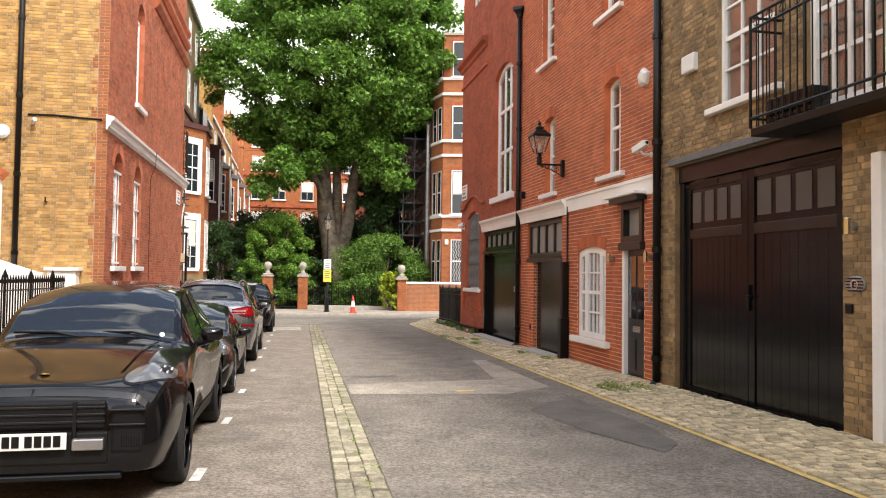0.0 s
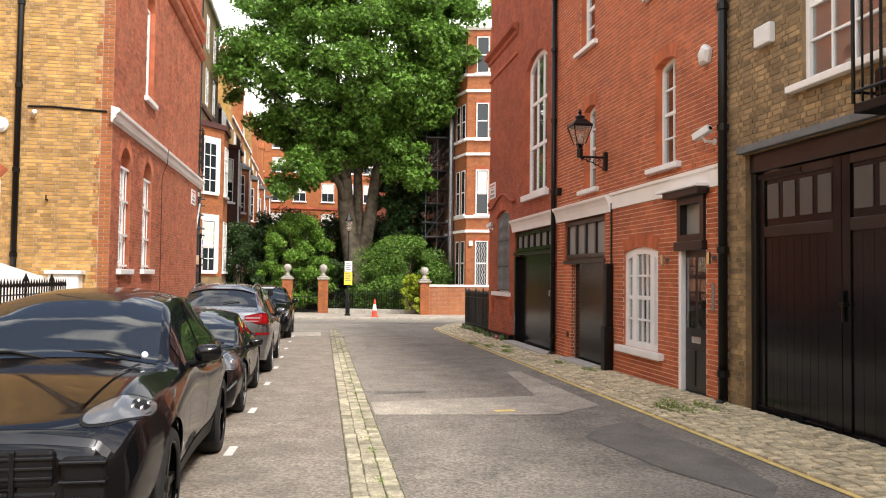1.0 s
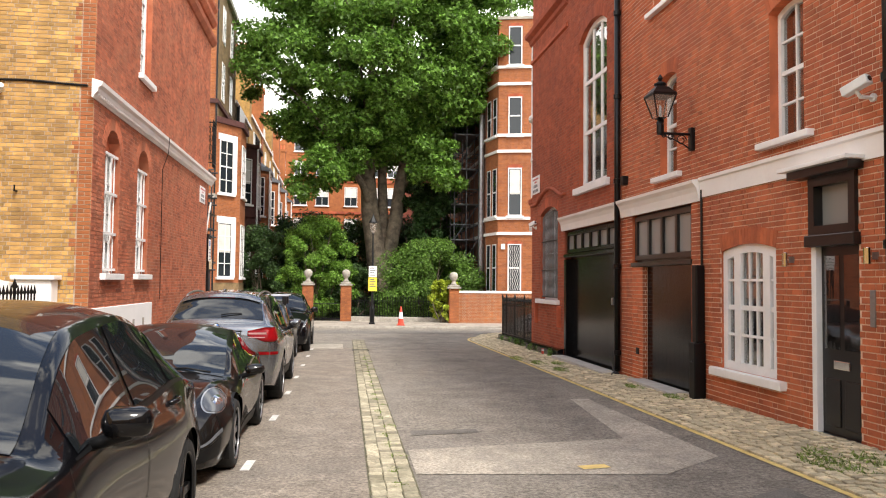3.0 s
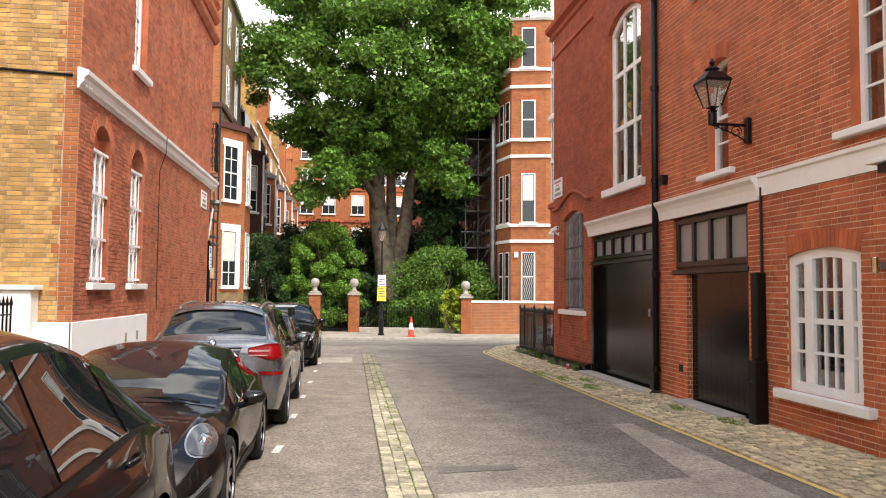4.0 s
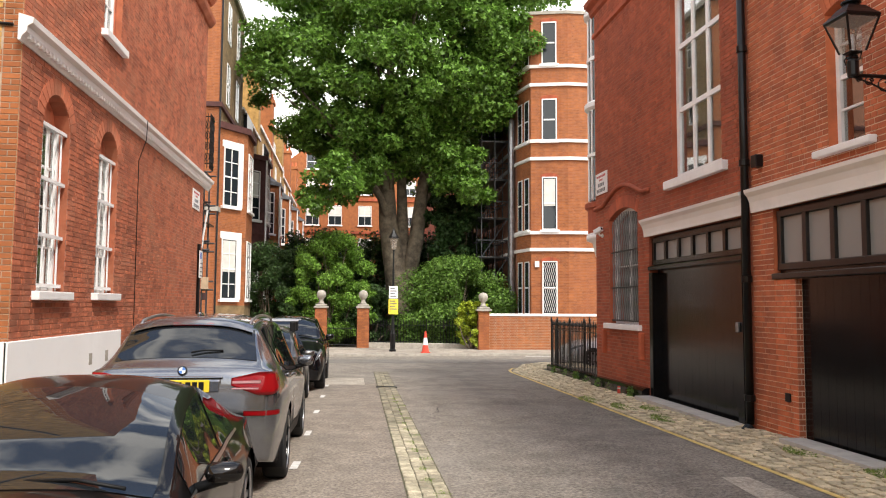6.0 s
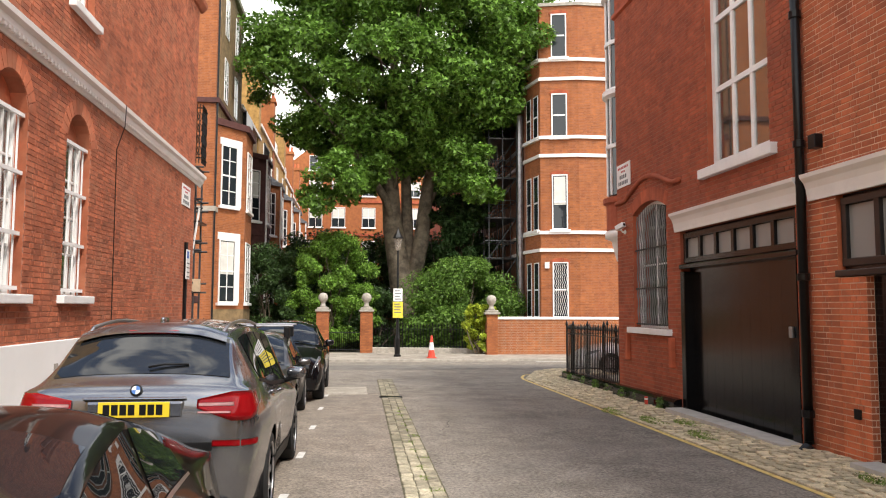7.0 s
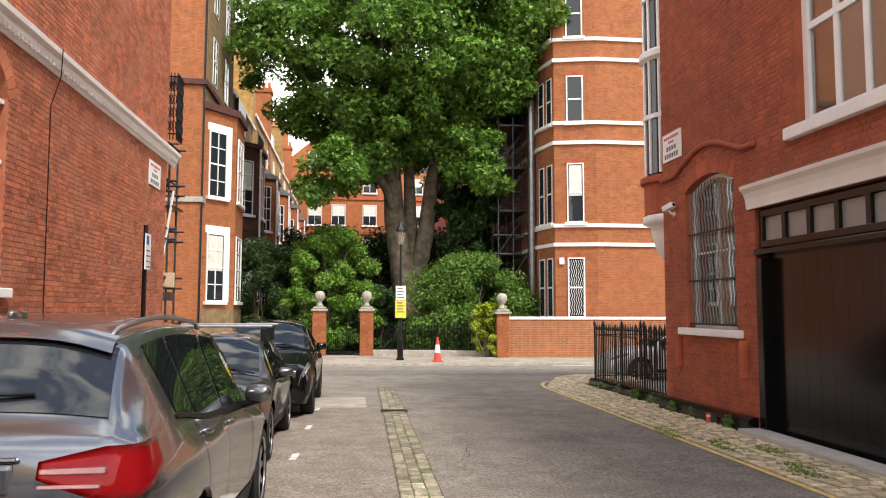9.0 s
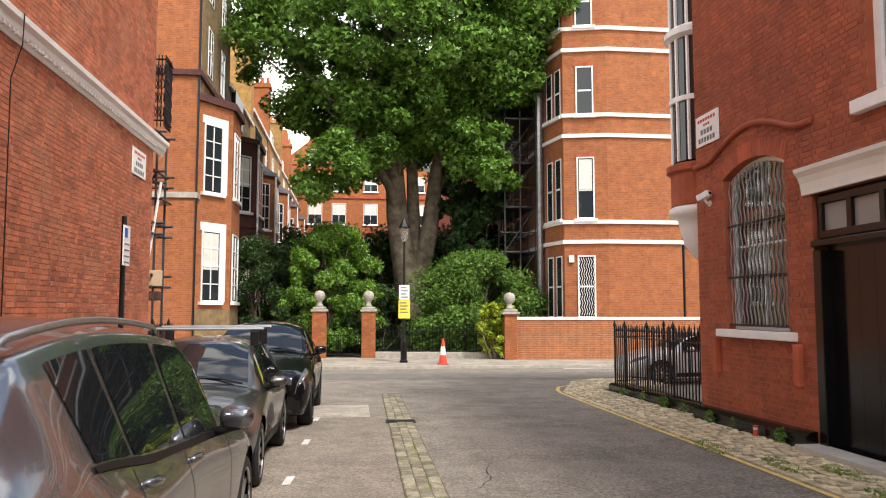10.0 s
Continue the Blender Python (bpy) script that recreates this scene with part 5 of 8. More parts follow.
line_l = [(yx(y), y) for y in ys] + [(5.02, 32.3), (5.3, 33.2), (5.9, 33.8), (7.2, 34.15), (12.0, 34.4)]
line_r = [(yx(y) + 0.08, y) for y in ys] + [(5.1, 32.25), (5.36, 33.12), (5.93, 33.7), (7.2, 34.06), (12.0, 34.3)]
strip("yellow_line", "single worn yellow line along the setts", line_l, line_r, 0.009, M["yellow_line"], "road marking")
for k, y in enumerate((6.6, 9.2, 11.75, 14.6, 17.2, 19.6, 22.1, 24.7, 27.2)):
    x = -0.82 + 0.008 * (y - 6)
    patch("short white painted parking bay mark", [(x, y), (x + 0.09, y), (x + 0.11, y + 0.45), (x + 0.02, y + 0.45)], M["white_line"], 0.010)
patch("white painted give way line at the junction", [(7.5, 40.3), (14.0, 40.0), (14.0, 40.25), (7.5, 40.55)], M["white_line"], 0.010)
tagged(part("kerb", B(-30, 30, 40.95, 41.15, -0.75, -0.47, None, 0.02), M["stone"]), "granite kerb of the far pavement", "kerb", kind="structure")


def sett(vs, fs, cx, cy, w, l, z, rot, rng, h=0.03):
    """One rounded stone: a low block with a narrower top."""
    i = len(vs)
    c, s = math.cos(rot), math.sin(rot)
    tilt = [rng.uniform(-0.006, 0.006) for _ in range(4)]
    for k, (sx, sy) in enumerate(((-1, -1), (1, -1), (1, 1), (-1, 1))):
        a, b = sx * w / 2, sy * l / 2
        vs.append((cx + a * c - b * s, cy + a * s + b * c, z - 0.03))
    for k, (sx, sy) in enumerate(((-1, -1), (1, -1), (1, 1), (-1, 1))):
        a, b = sx * w / 2, sy * l / 2
        vs.append((cx + a * c - b * s, cy + a * s + b * c, z + h * 0.4 + tilt[k]))
    for k, (sx, sy) in enumerate(((-1, -1), (1, -1), (1, 1), (-1, 1))):
        a, b = sx * (w / 2 - 0.013), sy * (l / 2 - 0.013)
        vs.append((cx + a * c - b * s, cy + a * s + b * c, z + h * 0.6 + tilt[k]))
    for r in (0, 4):
        for k in range(4):
            fs.append((i + r + k, i + r + (k + 1) % 4, i + r + 4 + (k + 1) % 4, i + r + 4 + k))
    fs.append((i + 8, i + 9, i + 10, i + 11))


def pave_z(x, y):
    """The sett pavement rises a little from the road to the houses."""
    t = min(max((x - yx(min(y, 33)) - 0.08) / 1.3, 0), 1)
    return G(y) + (0.005 + (0.10 + 0.006 * max(0, y - 14)) * t if y < 26 else 0.005 + 0.17 * t)


def sett_pavement():
    rng = random.Random(5)
    rows = [y * 0.5 for y in range(-12, 68)]
    vs, fs = [], []
    for y in rows:
        xr = 5.9 if y < 26.2 else 6.6
        xl = yx(min(y, 31.5)) + 0.07 + (0 if y < 31.5 else 0.35 * (y - 31.5))
        for k in range(6):
            x = xl + (xr - xl) * k / 5
            vs.append((x, y, pave_z(x, y) - 0.012 if k else G(y) + 0.002))
    for j in range(len(rows) - 1):
        for k in range(5):
            i = j * 6 + k
            fs.append((i, i + 1, i + 7, i + 6))
    bed = raw("pavement", vs, fs, M["sett_bed"])
    tagged(bed, "narrow pavement of old uneven stone setts", "pavement", kind="structure")
    jv, jf, near = [], [], []
    y = -4.0
    while y < 33.4:
        l = rng.uniform(0.078, 0.108)
        x = yx(min(y, 31.5)) + 0.09 + (0 if y < 31.5 else 0.4 * (y - 31.5))
        xr = 5.86 if y < 22.9 else (5.7 if y < 26.1 else 5.82)
        if y > 31.2:
            xr = 7.6
        while x < xr - 0.05:
            w = min(rng.uniform(0.11, 0.2), xr - x)
            near_here = 5.2 < y < 9.6 and len(near) < 290
            if near_here:
                near.append((x + w / 2, y + l / 2, w - 0.011, l - 0.011, rng.uniform(-0.04, 0.04)))
            else:
                sett(jv, jf, x + w / 2, y + l / 2 + rng.uniform(-0.012, 0.012), w - 0.011, l - 0.011, pave_z(x + w / 2, y), rng.uniform(-0.05, 0.05), rng)
            x += w
        y += l
    tagged(raw("setts", jv, jf, M["sett"], bed), kind="stuff")
    protos = []
    for k in range(6):
        v, f = [], []
        sett(v, f, 0, 0, 0.2, 0.11, 0, 0, rng)
        me = bpy.data.meshes.new("sett")
        me.from_pydata(v, [], f)
        protos.append(me)
    LATER.append(("setts", bed, near, protos, M["sett"]))


sett_pavement()


def sett_channel():
    """The triple row of setts down the middle of the mews."""
    rng = random.Random(8)

    def cx(y):
        return 0.585 + 0.0128 * (y - 6)

    bed = strip("gutter", "triple row of worn stone setts forming a road gutter", [(cx(y) - 0.22, y) for y in range(-6, 33)], [(cx(y) + 0.22, y) for y in range(-6, 33)], 0.008, M["sett_bed"], "gutter")
    jv, jf, near = [], [], []
    for side in (-1, 0, 1):
        y = -5.0 - 0.06 * side
        while y < 31.7:
            l = rng.uniform(0.1, 0.2) if rng.random() < 0.8 else rng.uniform(0.2, 0.27)
            if not 26.75 < y + l / 2 < 27.15:
                c = (cx(y) + side * 0.138 + rng.uniform(-0.006, 0.006), y + l / 2, 0.13, l - 0.008, rng.uniform(-0.05, 0.05))
                if 6.5 < y < 20.5 and len(near) < 299:
                    near.append(c)
                else:
                    sett(jv, jf, *c[:4], G(y) + 0.004, c[4], rng)
            y += l
    tagged(raw("setts", jv, jf, M["sett_gutter"], bed), kind="stuff")
    v, f = [], []
    sett(v, f, 0, 0, 0.2, 0.11, 0, 0, rng)
    me = bpy.data.meshes.new("sett")
    me.from_pydata(v, [], f)
    LATER.append(("channel", bed, near, [me], M["sett_gutter"]))
    y = 26.95
    g = part("drain_cover", B(cx(y) - 0.25, cx(y) + 0.25, y - 0.18, y + 0.18, G(y) + 0.0, G(y) + 0.016, None, 0.004), M["iron"])
    tagged(g, "dark iron drain cover set between the setts", "drain")


sett_channel()


def far_pavement():
    base = part("pavement", B(-30, 30, 41.15, 46.6, -0.9, -0.50), M["york"])
    tagged(base, "pale stone slab pavement across the junction", "pavement", kind="structure")
    proto = bpy.data.meshes.new("slab")
    bm = B(-0.44, 0.44, -0.29, 0.29, -0.02, 0.014, None, 0.004)
    bm.to_mesh(proto)
    bm.free()
    LATER.append(("slabs", base, [(-7.0 + 0.9 * i + (0.45 if j % 2 else 0), 41.5 + 0.6 * j) for j in range(7) for i in range(24)], proto, M["york"]))


far_pavement()

# the west pavement behind the parked cars
tagged(part("pavement", B(-4.9, -4.16, -14, 31.0, -0.9, 0.02, Matrix(((1, 0, 0, 0), (0, 1, 0, 0), (0, -0.0148, 1, 0.07), (0, 0, 0, 1)))), M["york"]), "narrow stone pavement behind parked cars", "pavement", kind="structure")


# ---- foliage ----
def leaves(name, mat, centres, radii, count, size, seed, parent=None, flat=0.6, smooth=False):
    """Many small lobed leaves round clump centres, in one mesh."""
    rng = np.random.default_rng(seed)
    centres, radii = np.asarray(centres, float), np.asarray(radii, float)
    pick = rng.integers(0, len(centres), count)
    d = rng.normal(size=(count, 3))
    d /= np.linalg.norm(d, axis=1)[:, None]
    r = radii[pick] * rng.random(count) ** 0.45
    c = centres[pick] + d * r[:, None] * np.array([1, 1, 0.75])
    nrm = d * 0.4 + rng.normal(size=(count, 3)) * 0.6 + np.array([0, 0, flat])
    nrm /= np.linalg.norm(nrm, axis=1)[:, None]
    ref = rng.normal(size=(count, 3))
    u = np.cross(nrm, ref)
    u /= np.linalg.norm(u, axis=1)[:, None]
    v = np.cross(nrm, u)
    s = size * rng.uniform(0.6, 1.3, count)
    shape = [(0, -0.45, 0), (0.6, -0.12, 0.14), (0.17, 0.08, 0.02), (0.0, 0.72, -0.1), (-0.17, 0.08, 0.02), (-0.6, -0.12, 0.14)]
    verts = np.empty((count, 6, 3))
    for k, (a, b, h) in enumerate(shape):
        verts[:, k] = c + (u * a + v * b + nrm * h) * s[:, None]
    me = bpy.data.meshes.new(name)
    idx = (np.arange(count)[:, None] * 6)
    faces = np.concatenate([idx + [0, 1, 2], idx + [0, 2, 3], idx + [0, 3, 4], idx + [0, 4, 5]], axis=1).reshape(-1)
    me.vertices.add(count * 6)
    me.vertices.foreach_set("co", verts.reshape(-1))
    me.loops.add(len(faces))
    me.loops.foreach_set("vertex_index", faces.astype(np.int32))
    me.polygons.add(count * 4)
    me.polygons.foreach_set("loop_start", np.arange(0, count * 12, 3, dtype=np.int32))
    me.polygons.foreach_set("loop_total", np.full(count * 4, 3, dtype=np.int32))
    me.update(calc_edges=True)
    me.validate()
    return link(name, me, mat, parent)


def limb(bm, a, b, r0, r1, rng, n=6, bend=0.3):
    a, b = Vector(a), Vector(b)
    off = Vector((rng.uniform(-1, 1), rng.uniform(-1, 1), 0)) * bend
    tube(bm, [a.lerp(b, k / n) + off * math.sin(math.pi * k / n) for k in range(n + 1)], [r0 + (r1 - r0) * k / n for k in range(n + 1)], 9)


def plane_tree():
    rng = random.Random(11)
    tx, ty = 2.75, 50.0
    t = empty("plane_tree", tx, ty, -0.6)
    tagged(t, "huge london plane tree with forked mottled trunk", "tree")
    bm = bmesh.new()
    tube(bm, [(tx, ty, -0.8), (tx + 0.02, ty, 0.2), (tx + 0.0, ty, 1.6), (tx - 0.1, ty, 2.6), (tx - 0.38, ty, 4.0), (tx - 0.72, ty, 6.0), (tx - 0.9, ty + 0.2, 9), (tx - 0.8, ty + 0.4, 13), (tx - 0.5, ty, 18)], [1.1, 0.82, 0.72, 0.72, 0.6, 0.52, 0.42, 0.28, 0.12], 16)
    part("trunk", bm, M["bark"], t, smooth=True)
    bm = bmesh.new()
    tube(bm, [(tx + 0.1, ty, 1.4), (tx + 0.36, ty - 0.05, 2.9), (tx + 0.82, ty, 5.2), (tx + 1.15, ty, 8.0), (tx + 1.9, ty + 0.2, 11.5), (tx + 2.6, ty, 16)], [0.4, 0.46, 0.42, 0.34, 0.24, 0.1], 12)
    part("limb", bm, M["bark"], t, smooth=True)
    bm = bmesh.new()
    tube(bm, [(tx - 0.3, ty, 5.2), (tx - 1.2, ty - 0.5, 7.5), (tx - 3.2, ty - 1.2, 10.5), (tx - 5.5, ty - 1.5, 13)], [0.25, 0.22, 0.15, 0.05], 8)
    part("limb", bm, M["bark"], t, smooth=True)
    bm = bmesh.new()
    tube(bm, [(tx - 0.05, ty + 0.1, 1.8), (tx + 0.05, ty + 0.15, 3.4), (tx + 0.1, ty + 0.25, 5.6), (tx + 0.02, ty + 0.4, 8.4), (tx + 0.5, ty + 0.8, 13.0)], [0.4, 0.42, 0.33, 0.27, 0.14], 12)
    part("limb", bm, M["bark"], t, smooth=True)
    centres, radii = [], []
    for _ in range(600):
        while True:
            p = Vector((rng.uniform(-1, 1), rng.uniform(-1, 1), rng.uniform(-1, 1)))
            if 0.3 < p.length < 1:
                break
        p *= (0.62 + 0.38 * rng.random() ** 0.5) / max(p.length, 0.5) * p.length ** 0.45
        wid = 1.0 - 0.44 * max(0, -p.z)
        x, y, z = tx + 0.45 - 1.0 * max(0, -p.z) + p.x * 9.6 * wid, ty + p.y * 7.0 * wid, 15.0 + p.z * (7.8 if p.z < 0 else 9)
        z += rng.uniform(-0.8, 0.6)
        if z < 9.2 and abs(x - tx) < 1.6:
            z += 2.2
        if z < 9.8 and x < 1.2 and rng.random() < 0.5:
            continue
        centres.append((x, y, z))
        radii.append(rng.uniform(0.6, 1.35))
    for x, z in ((-2.2, 7.2), (-1.8, 6.6), (-1.2, 7.2), (-0.4, 7.4), (0.2, 7.8), (6.6, 8.4), (6.0, 7.4), (5.2, 8.2)):
        centres.append((x, ty - rng.uniform(1.5, 3.5), z))
        radii.append(rng.uniform(0.5, 0.9))
    for _ in range(46):
        x = rng.uniform(-2.4, 7.2)
        centres.append((x, ty - rng.uniform(1.0, 4.5), rng.uniform(7.4, 9.6) + (2.4 if abs(x - tx - 0.2) < 1.6 else 0)))
        radii.append(rng.uniform(0.5, 1.0))
    br = bmesh.new()
    for k in range(0, len(centres), 14):
        c = Vector(centres[k])
        start = Vector((tx + rng.choice((-0.8, 1.4)), ty, rng.uniform(7, 12)))
        if c.z < start.z + 2:
            continue
        limb(br, start, c, 0.1, 0.02, rng, 5, 0.5)
    part("branching", br, M["bark"], t, smooth=True)["kind"] = "stuff"
    leaves("crown", M["leaf"], centres, radii, 185000, 0.235, 21, t)["kind"] = "stuff"


plane_tree()


def shrub(name, label, cx, cy, z0, rx, ry, h, n, mat, count, size, seed):
    rng = random.Random(seed)
    s = empty(name, cx, cy, z0)
    tagged(s, label, "shrub")
    centres, radii = [], []
    for _ in range(n):
        a, rr, t = rng.uniform(0, 6.283), rng.random() ** 0.5, rng.random()
        prof = math.sin(math.pi * (0.25 + 0.68 * t)) ** 0.7
        centres.append((cx + rx * rr * prof * math.cos(a), cy + ry * rr * prof * math.sin(a), z0 + 0.25 + (h - 0.5) * t))
        radii.append(rng.uniform(0.25, 0.5) * min(rx, h) * 0.55)
    bm = bmesh.new()
    for k in range(0, n, 5):
        limb(bm, (cx + rng.uniform(-0.2, 0.2), cy, z0 - 0.05), centres[k], 0.05, 0.012, rng, 4, 0.2)
    part("stem", bm, M["bark"], s)
    leaves("foliage", mat, centres, radii, count, size, seed, s)["kind"] = "stuff"


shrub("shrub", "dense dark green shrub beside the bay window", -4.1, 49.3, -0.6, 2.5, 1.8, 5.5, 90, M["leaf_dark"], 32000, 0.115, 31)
# stands under the tree; its leaf colour carries the sunlight
shrub("shrub", "large mid green shrub behind the gate piers", -1.1, 48.6, -0.6, 2.3, 1.9, 6.1, 110, M["leaf_sunlit"], 46000, 0.115, 32)
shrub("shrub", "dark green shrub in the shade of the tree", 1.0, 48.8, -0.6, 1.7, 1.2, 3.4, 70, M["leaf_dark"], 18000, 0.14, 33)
shrub("shrub", "wide leafy green shrub behind the railings", 5.3, 47.2, -0.6, 3.2, 1.3, 4.7, 130, M["leaf_mid"], 50000, 0.115, 34)
shrub("shrub", "golden yellow shrub beside the brick garden wall", 5.95, 44.7, -0.5, 0.95, 0.5, 2.7, 50, M["leaf_yellow"], 7500, 0.14, 35)
shrub("ivy_clad_tree", "dark ivy covered tree behind the plane trunk", 5.7, 50.4, -0.6, 2.0, 1.6, 12.5, 200, M["leaf_ivy"], 45000, 0.22, 36)
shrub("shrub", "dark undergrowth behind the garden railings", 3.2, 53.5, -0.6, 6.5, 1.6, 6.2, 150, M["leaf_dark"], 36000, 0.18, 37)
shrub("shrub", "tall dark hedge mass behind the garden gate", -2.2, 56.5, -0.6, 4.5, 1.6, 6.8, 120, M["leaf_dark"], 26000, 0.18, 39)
shrub("shrub", "small straggling green shrub by the house", -4.6, 46.8, -0.6, 0.9, 0.6, 1.7, 24, M["leaf_mid"], 2600, 0.13, 38)
tagged(part("garden_bed", B(-9, 22, 46.6, 96, -0.9, -0.52), M["soil"]), "bare dark soil of the garden square", "ground", kind="structure")


# ---- garden edge ----
def gate_pier(x, y, h=1.95, w=0.58):
    p = empty("gate_pier", x, y, -0.5)
    tagged(p, "red brick gate pier with a stone ball finial", "gate pier", group="garden gate piers")
    z0 = -0.5
    bm = bmesh.new()
    box(bm, x - w / 2, x + w / 2, y - w / 2, y + w / 2, z0, z0 + h)
    shaft = part("shaft", bm, M["mortar_red"], p)
    for pl in (Plane((x - w / 2, y - w / 2), (1, 0)), Plane((x - w / 2, y + w / 2), (0, -1)), Plane((x + w / 2, y - w / 2), (0, 1))):
        v, f = brick_mesh(pl, brick_list(pl, 0, w, z0, z0 + h, []))
        tagged(raw("brickwork", v, f, M["orange"], shaft), kind="stuff")
    bm = bmesh.new()
    box(bm, x - 0.36, x + 0.36, y - 0.36, y + 0.36, z0 + h, z0 + h + 0.1, None, 0.02)
    box(bm, x - 0.28, x + 0.28, y - 0.28, y + 0.28, z0 + h + 0.1, z0 + h + 0.2, None, 0.03)
    part("cap", bm, M["stone"], p)
    bm = bmesh.new()
    lathe(bm, [(0.2, 0), (0.12, 0.1), (0.1, 0.2), (0.13, 0.26), (0.2, 0.34), (0.235, 0.46), (0.22, 0.57), (0.15, 0.66), (0.03, 0.7)], x, y, z0 + h + 0.2, 16)
    part("ball_finial", bm, M["stone"], p, "grey stone ball finial", True)


gate_pier(-1.44, 46.3)
gate_pier(0.63, 46.3)
gate_pier(6.35, 44.3, 1.85, 0.5)


def low_iron_gate():
    g = empty("garden_gate", -0.4, 46.3, -0.5)
    tagged(g, "low dark iron garden gate, closed", "gate")
    for z in (-0.35, 0.45):
        bm = bmesh.new()
        tube(bm, [(-1.15, 46.3, z), (0.34, 46.3, z)], 0.016, 5)
        part("rail", bm, M["iron"], g)
    for k in range(16):
        bm = bmesh.new()
        x = -1.1 + 1.4 * k / 15
        tube(bm, [(x, 46.3, -0.42), (x, 46.3, 0.5)], 0.009, 4)
        part("bar", bm, M["iron"], g)


low_iron_gate()
railings("railings", "dark iron garden railings on a stone kerb", [(0.95, 46.2, -0.3), (6.1, 45.0, -0.3)], 1, 0.14, 1.05)
railings("railings", "dark iron garden railings beside the house", [(-6.0, 46.3, -0.4), (-1.75, 46.3, -0.4)], 1, 0.14, 1.1)
bm = bmesh.new()
extrude_profile(bm, [(-0.12, -0.6), (0.14, -0.6), (0.14, -0.27), (0.11, -0.24), (-0.12, -0.24)], (0.93, 46.2, 0), (6.1, 45.0, 0), (-0.2, -1, 0))
tagged(part("kerb", bm, M["stone"]), "stone kerb under the garden railings", "kerb", kind="structure")

LW = Plane((6.6, 44.2), (1, -0.06))
lw = brick_wall("wall_garden", "low orange red brick garden wall", LW, 0, 9.0, -0.7, 1.12, [], M["orange"], M["mortar"], 0.3)
bm = bmesh.new()
pbox(bm, LW, -0.02, 9.0, 1.12, 1.24, -0.34, 0.05, 0.015)
tagged(part("coping", bm, M["stucco"]), "pale stone coping on the garden wall", "trim", kind="structure")


# ---- houses round the garden ----
def simple_window(house, pl, a0, a1, z0, z1, cols=2, rows=4, sill=True, blind=False, head=False, flush=False):
    w = empty("window", *pl.p((a0 + a1) / 2, z0))
    w.parent = house
    w.matrix_parent_inverse = pw(house).inverted()
    bm = frame_ring(bmesh.new(), pl, (a0, a1, z0, z1, 0), 0.055, -0.02, 0.03 if flush else 0.06)
    for i in range(1, cols):
        a = a0 + (a1 - a0) * i / cols
        pbox(bm, pl, a - 0.02, a + 0.02, z0 + 0.1, z1 - 0.1, 0.02, 0.05)
    for j in range(1, rows):
        z = z0 + (z1 - z0) * j / rows
        k = 0.035 if j == rows // 2 else 0.02
        pbox(bm, pl, a0 + 0.1, a1 - 0.1, z - k, z + k, 0.02, 0.05)
    part("frame", bm, M["white"], w)
    bm = bmesh.new()
    pbox(bm, pl, a0 + 0.05, a1 - 0.05, z0 + 0.05, z1 - 0.05, -0.02, 0.022)
    part("pane", bm, M["pane_far"], w)
    if blind:
        bm = bmesh.new()
        pbox(bm, pl, a0 + 0.1, a1 - 0.1, z0 + (z1 - z0) * 0.45, z1 - 0.1, 0.02, 0.026)
        part("blind", bm, M["blind"], w)
    if sill:
        bm = bmesh.new()
        pbox(bm, pl, a0 - 0.12, a1 + 0.12, z0 - 0.13, z0, -0.05, 0.16, 0.01)
        part("sill", bm, M["white"], w)
    if head:
        bm = bmesh.new()
        pbox(bm, pl, a0 - 0.1, a1 + 0.1, z1, z1 + 0.32, -0.05, 0.06)
        part("lintel", bm, M["white"], w)


def faced(house, poly, z0, z1, mat, bricks=True, name="wall", reach=12, tail=False):
    """An upright polygon body whose faces carry brick courses."""
    part(name, prism(bmesh.new(), poly, z0, z1), M["mortar_mid"] if bricks else mat, house)
    if not bricks:
        return
    for (xa, ya), (xb, yb) in zip(poly, poly[1:] + poly[:1]):
        ln = math.hypot(xb - xa, yb - ya)
        pl = Plane((xa, ya), (xb - xa, yb - ya))
        if ln > 0.5 and (pl.n.y < -0.15 or pl.n.x * (1 if xa < 2 else -1) > 0.5):
            v, f = brick_mesh(pl, brick_list(pl, max(0, ln - reach) if tail else 0, ln if tail else min(ln, reach), max(z0, 0), z1, []))
            tagged(raw("brickwork", v, f, mat, house), kind="stuff")


def band(house, poly, z, h, out, mat):
    """A string course round a plan polygon."""
    cx, cy = sum(p[0] for p in poly) / len(poly), sum(p[1] for p in poly) / len(poly)
    big = []
    n = len(poly)
    for i in range(n):
        a, b, c = Vector(poly[i - 1]), Vector(poly[i]), Vector(poly[(i + 1) % n])
        n1 = Vector(((b - a).y, -(b - a).x)).normalized()
        n2 = Vector(((c - b).y, -(c - b).x)).normalized()
        m = (n1 + n2)
        m = m / max(m.length_squared / 2, 0.3)
        big.append((b.x + m.x * out, b.y + m.y * out))
    part("string_course", prism(bmesh.new(), big, z, z + h), mat, house)


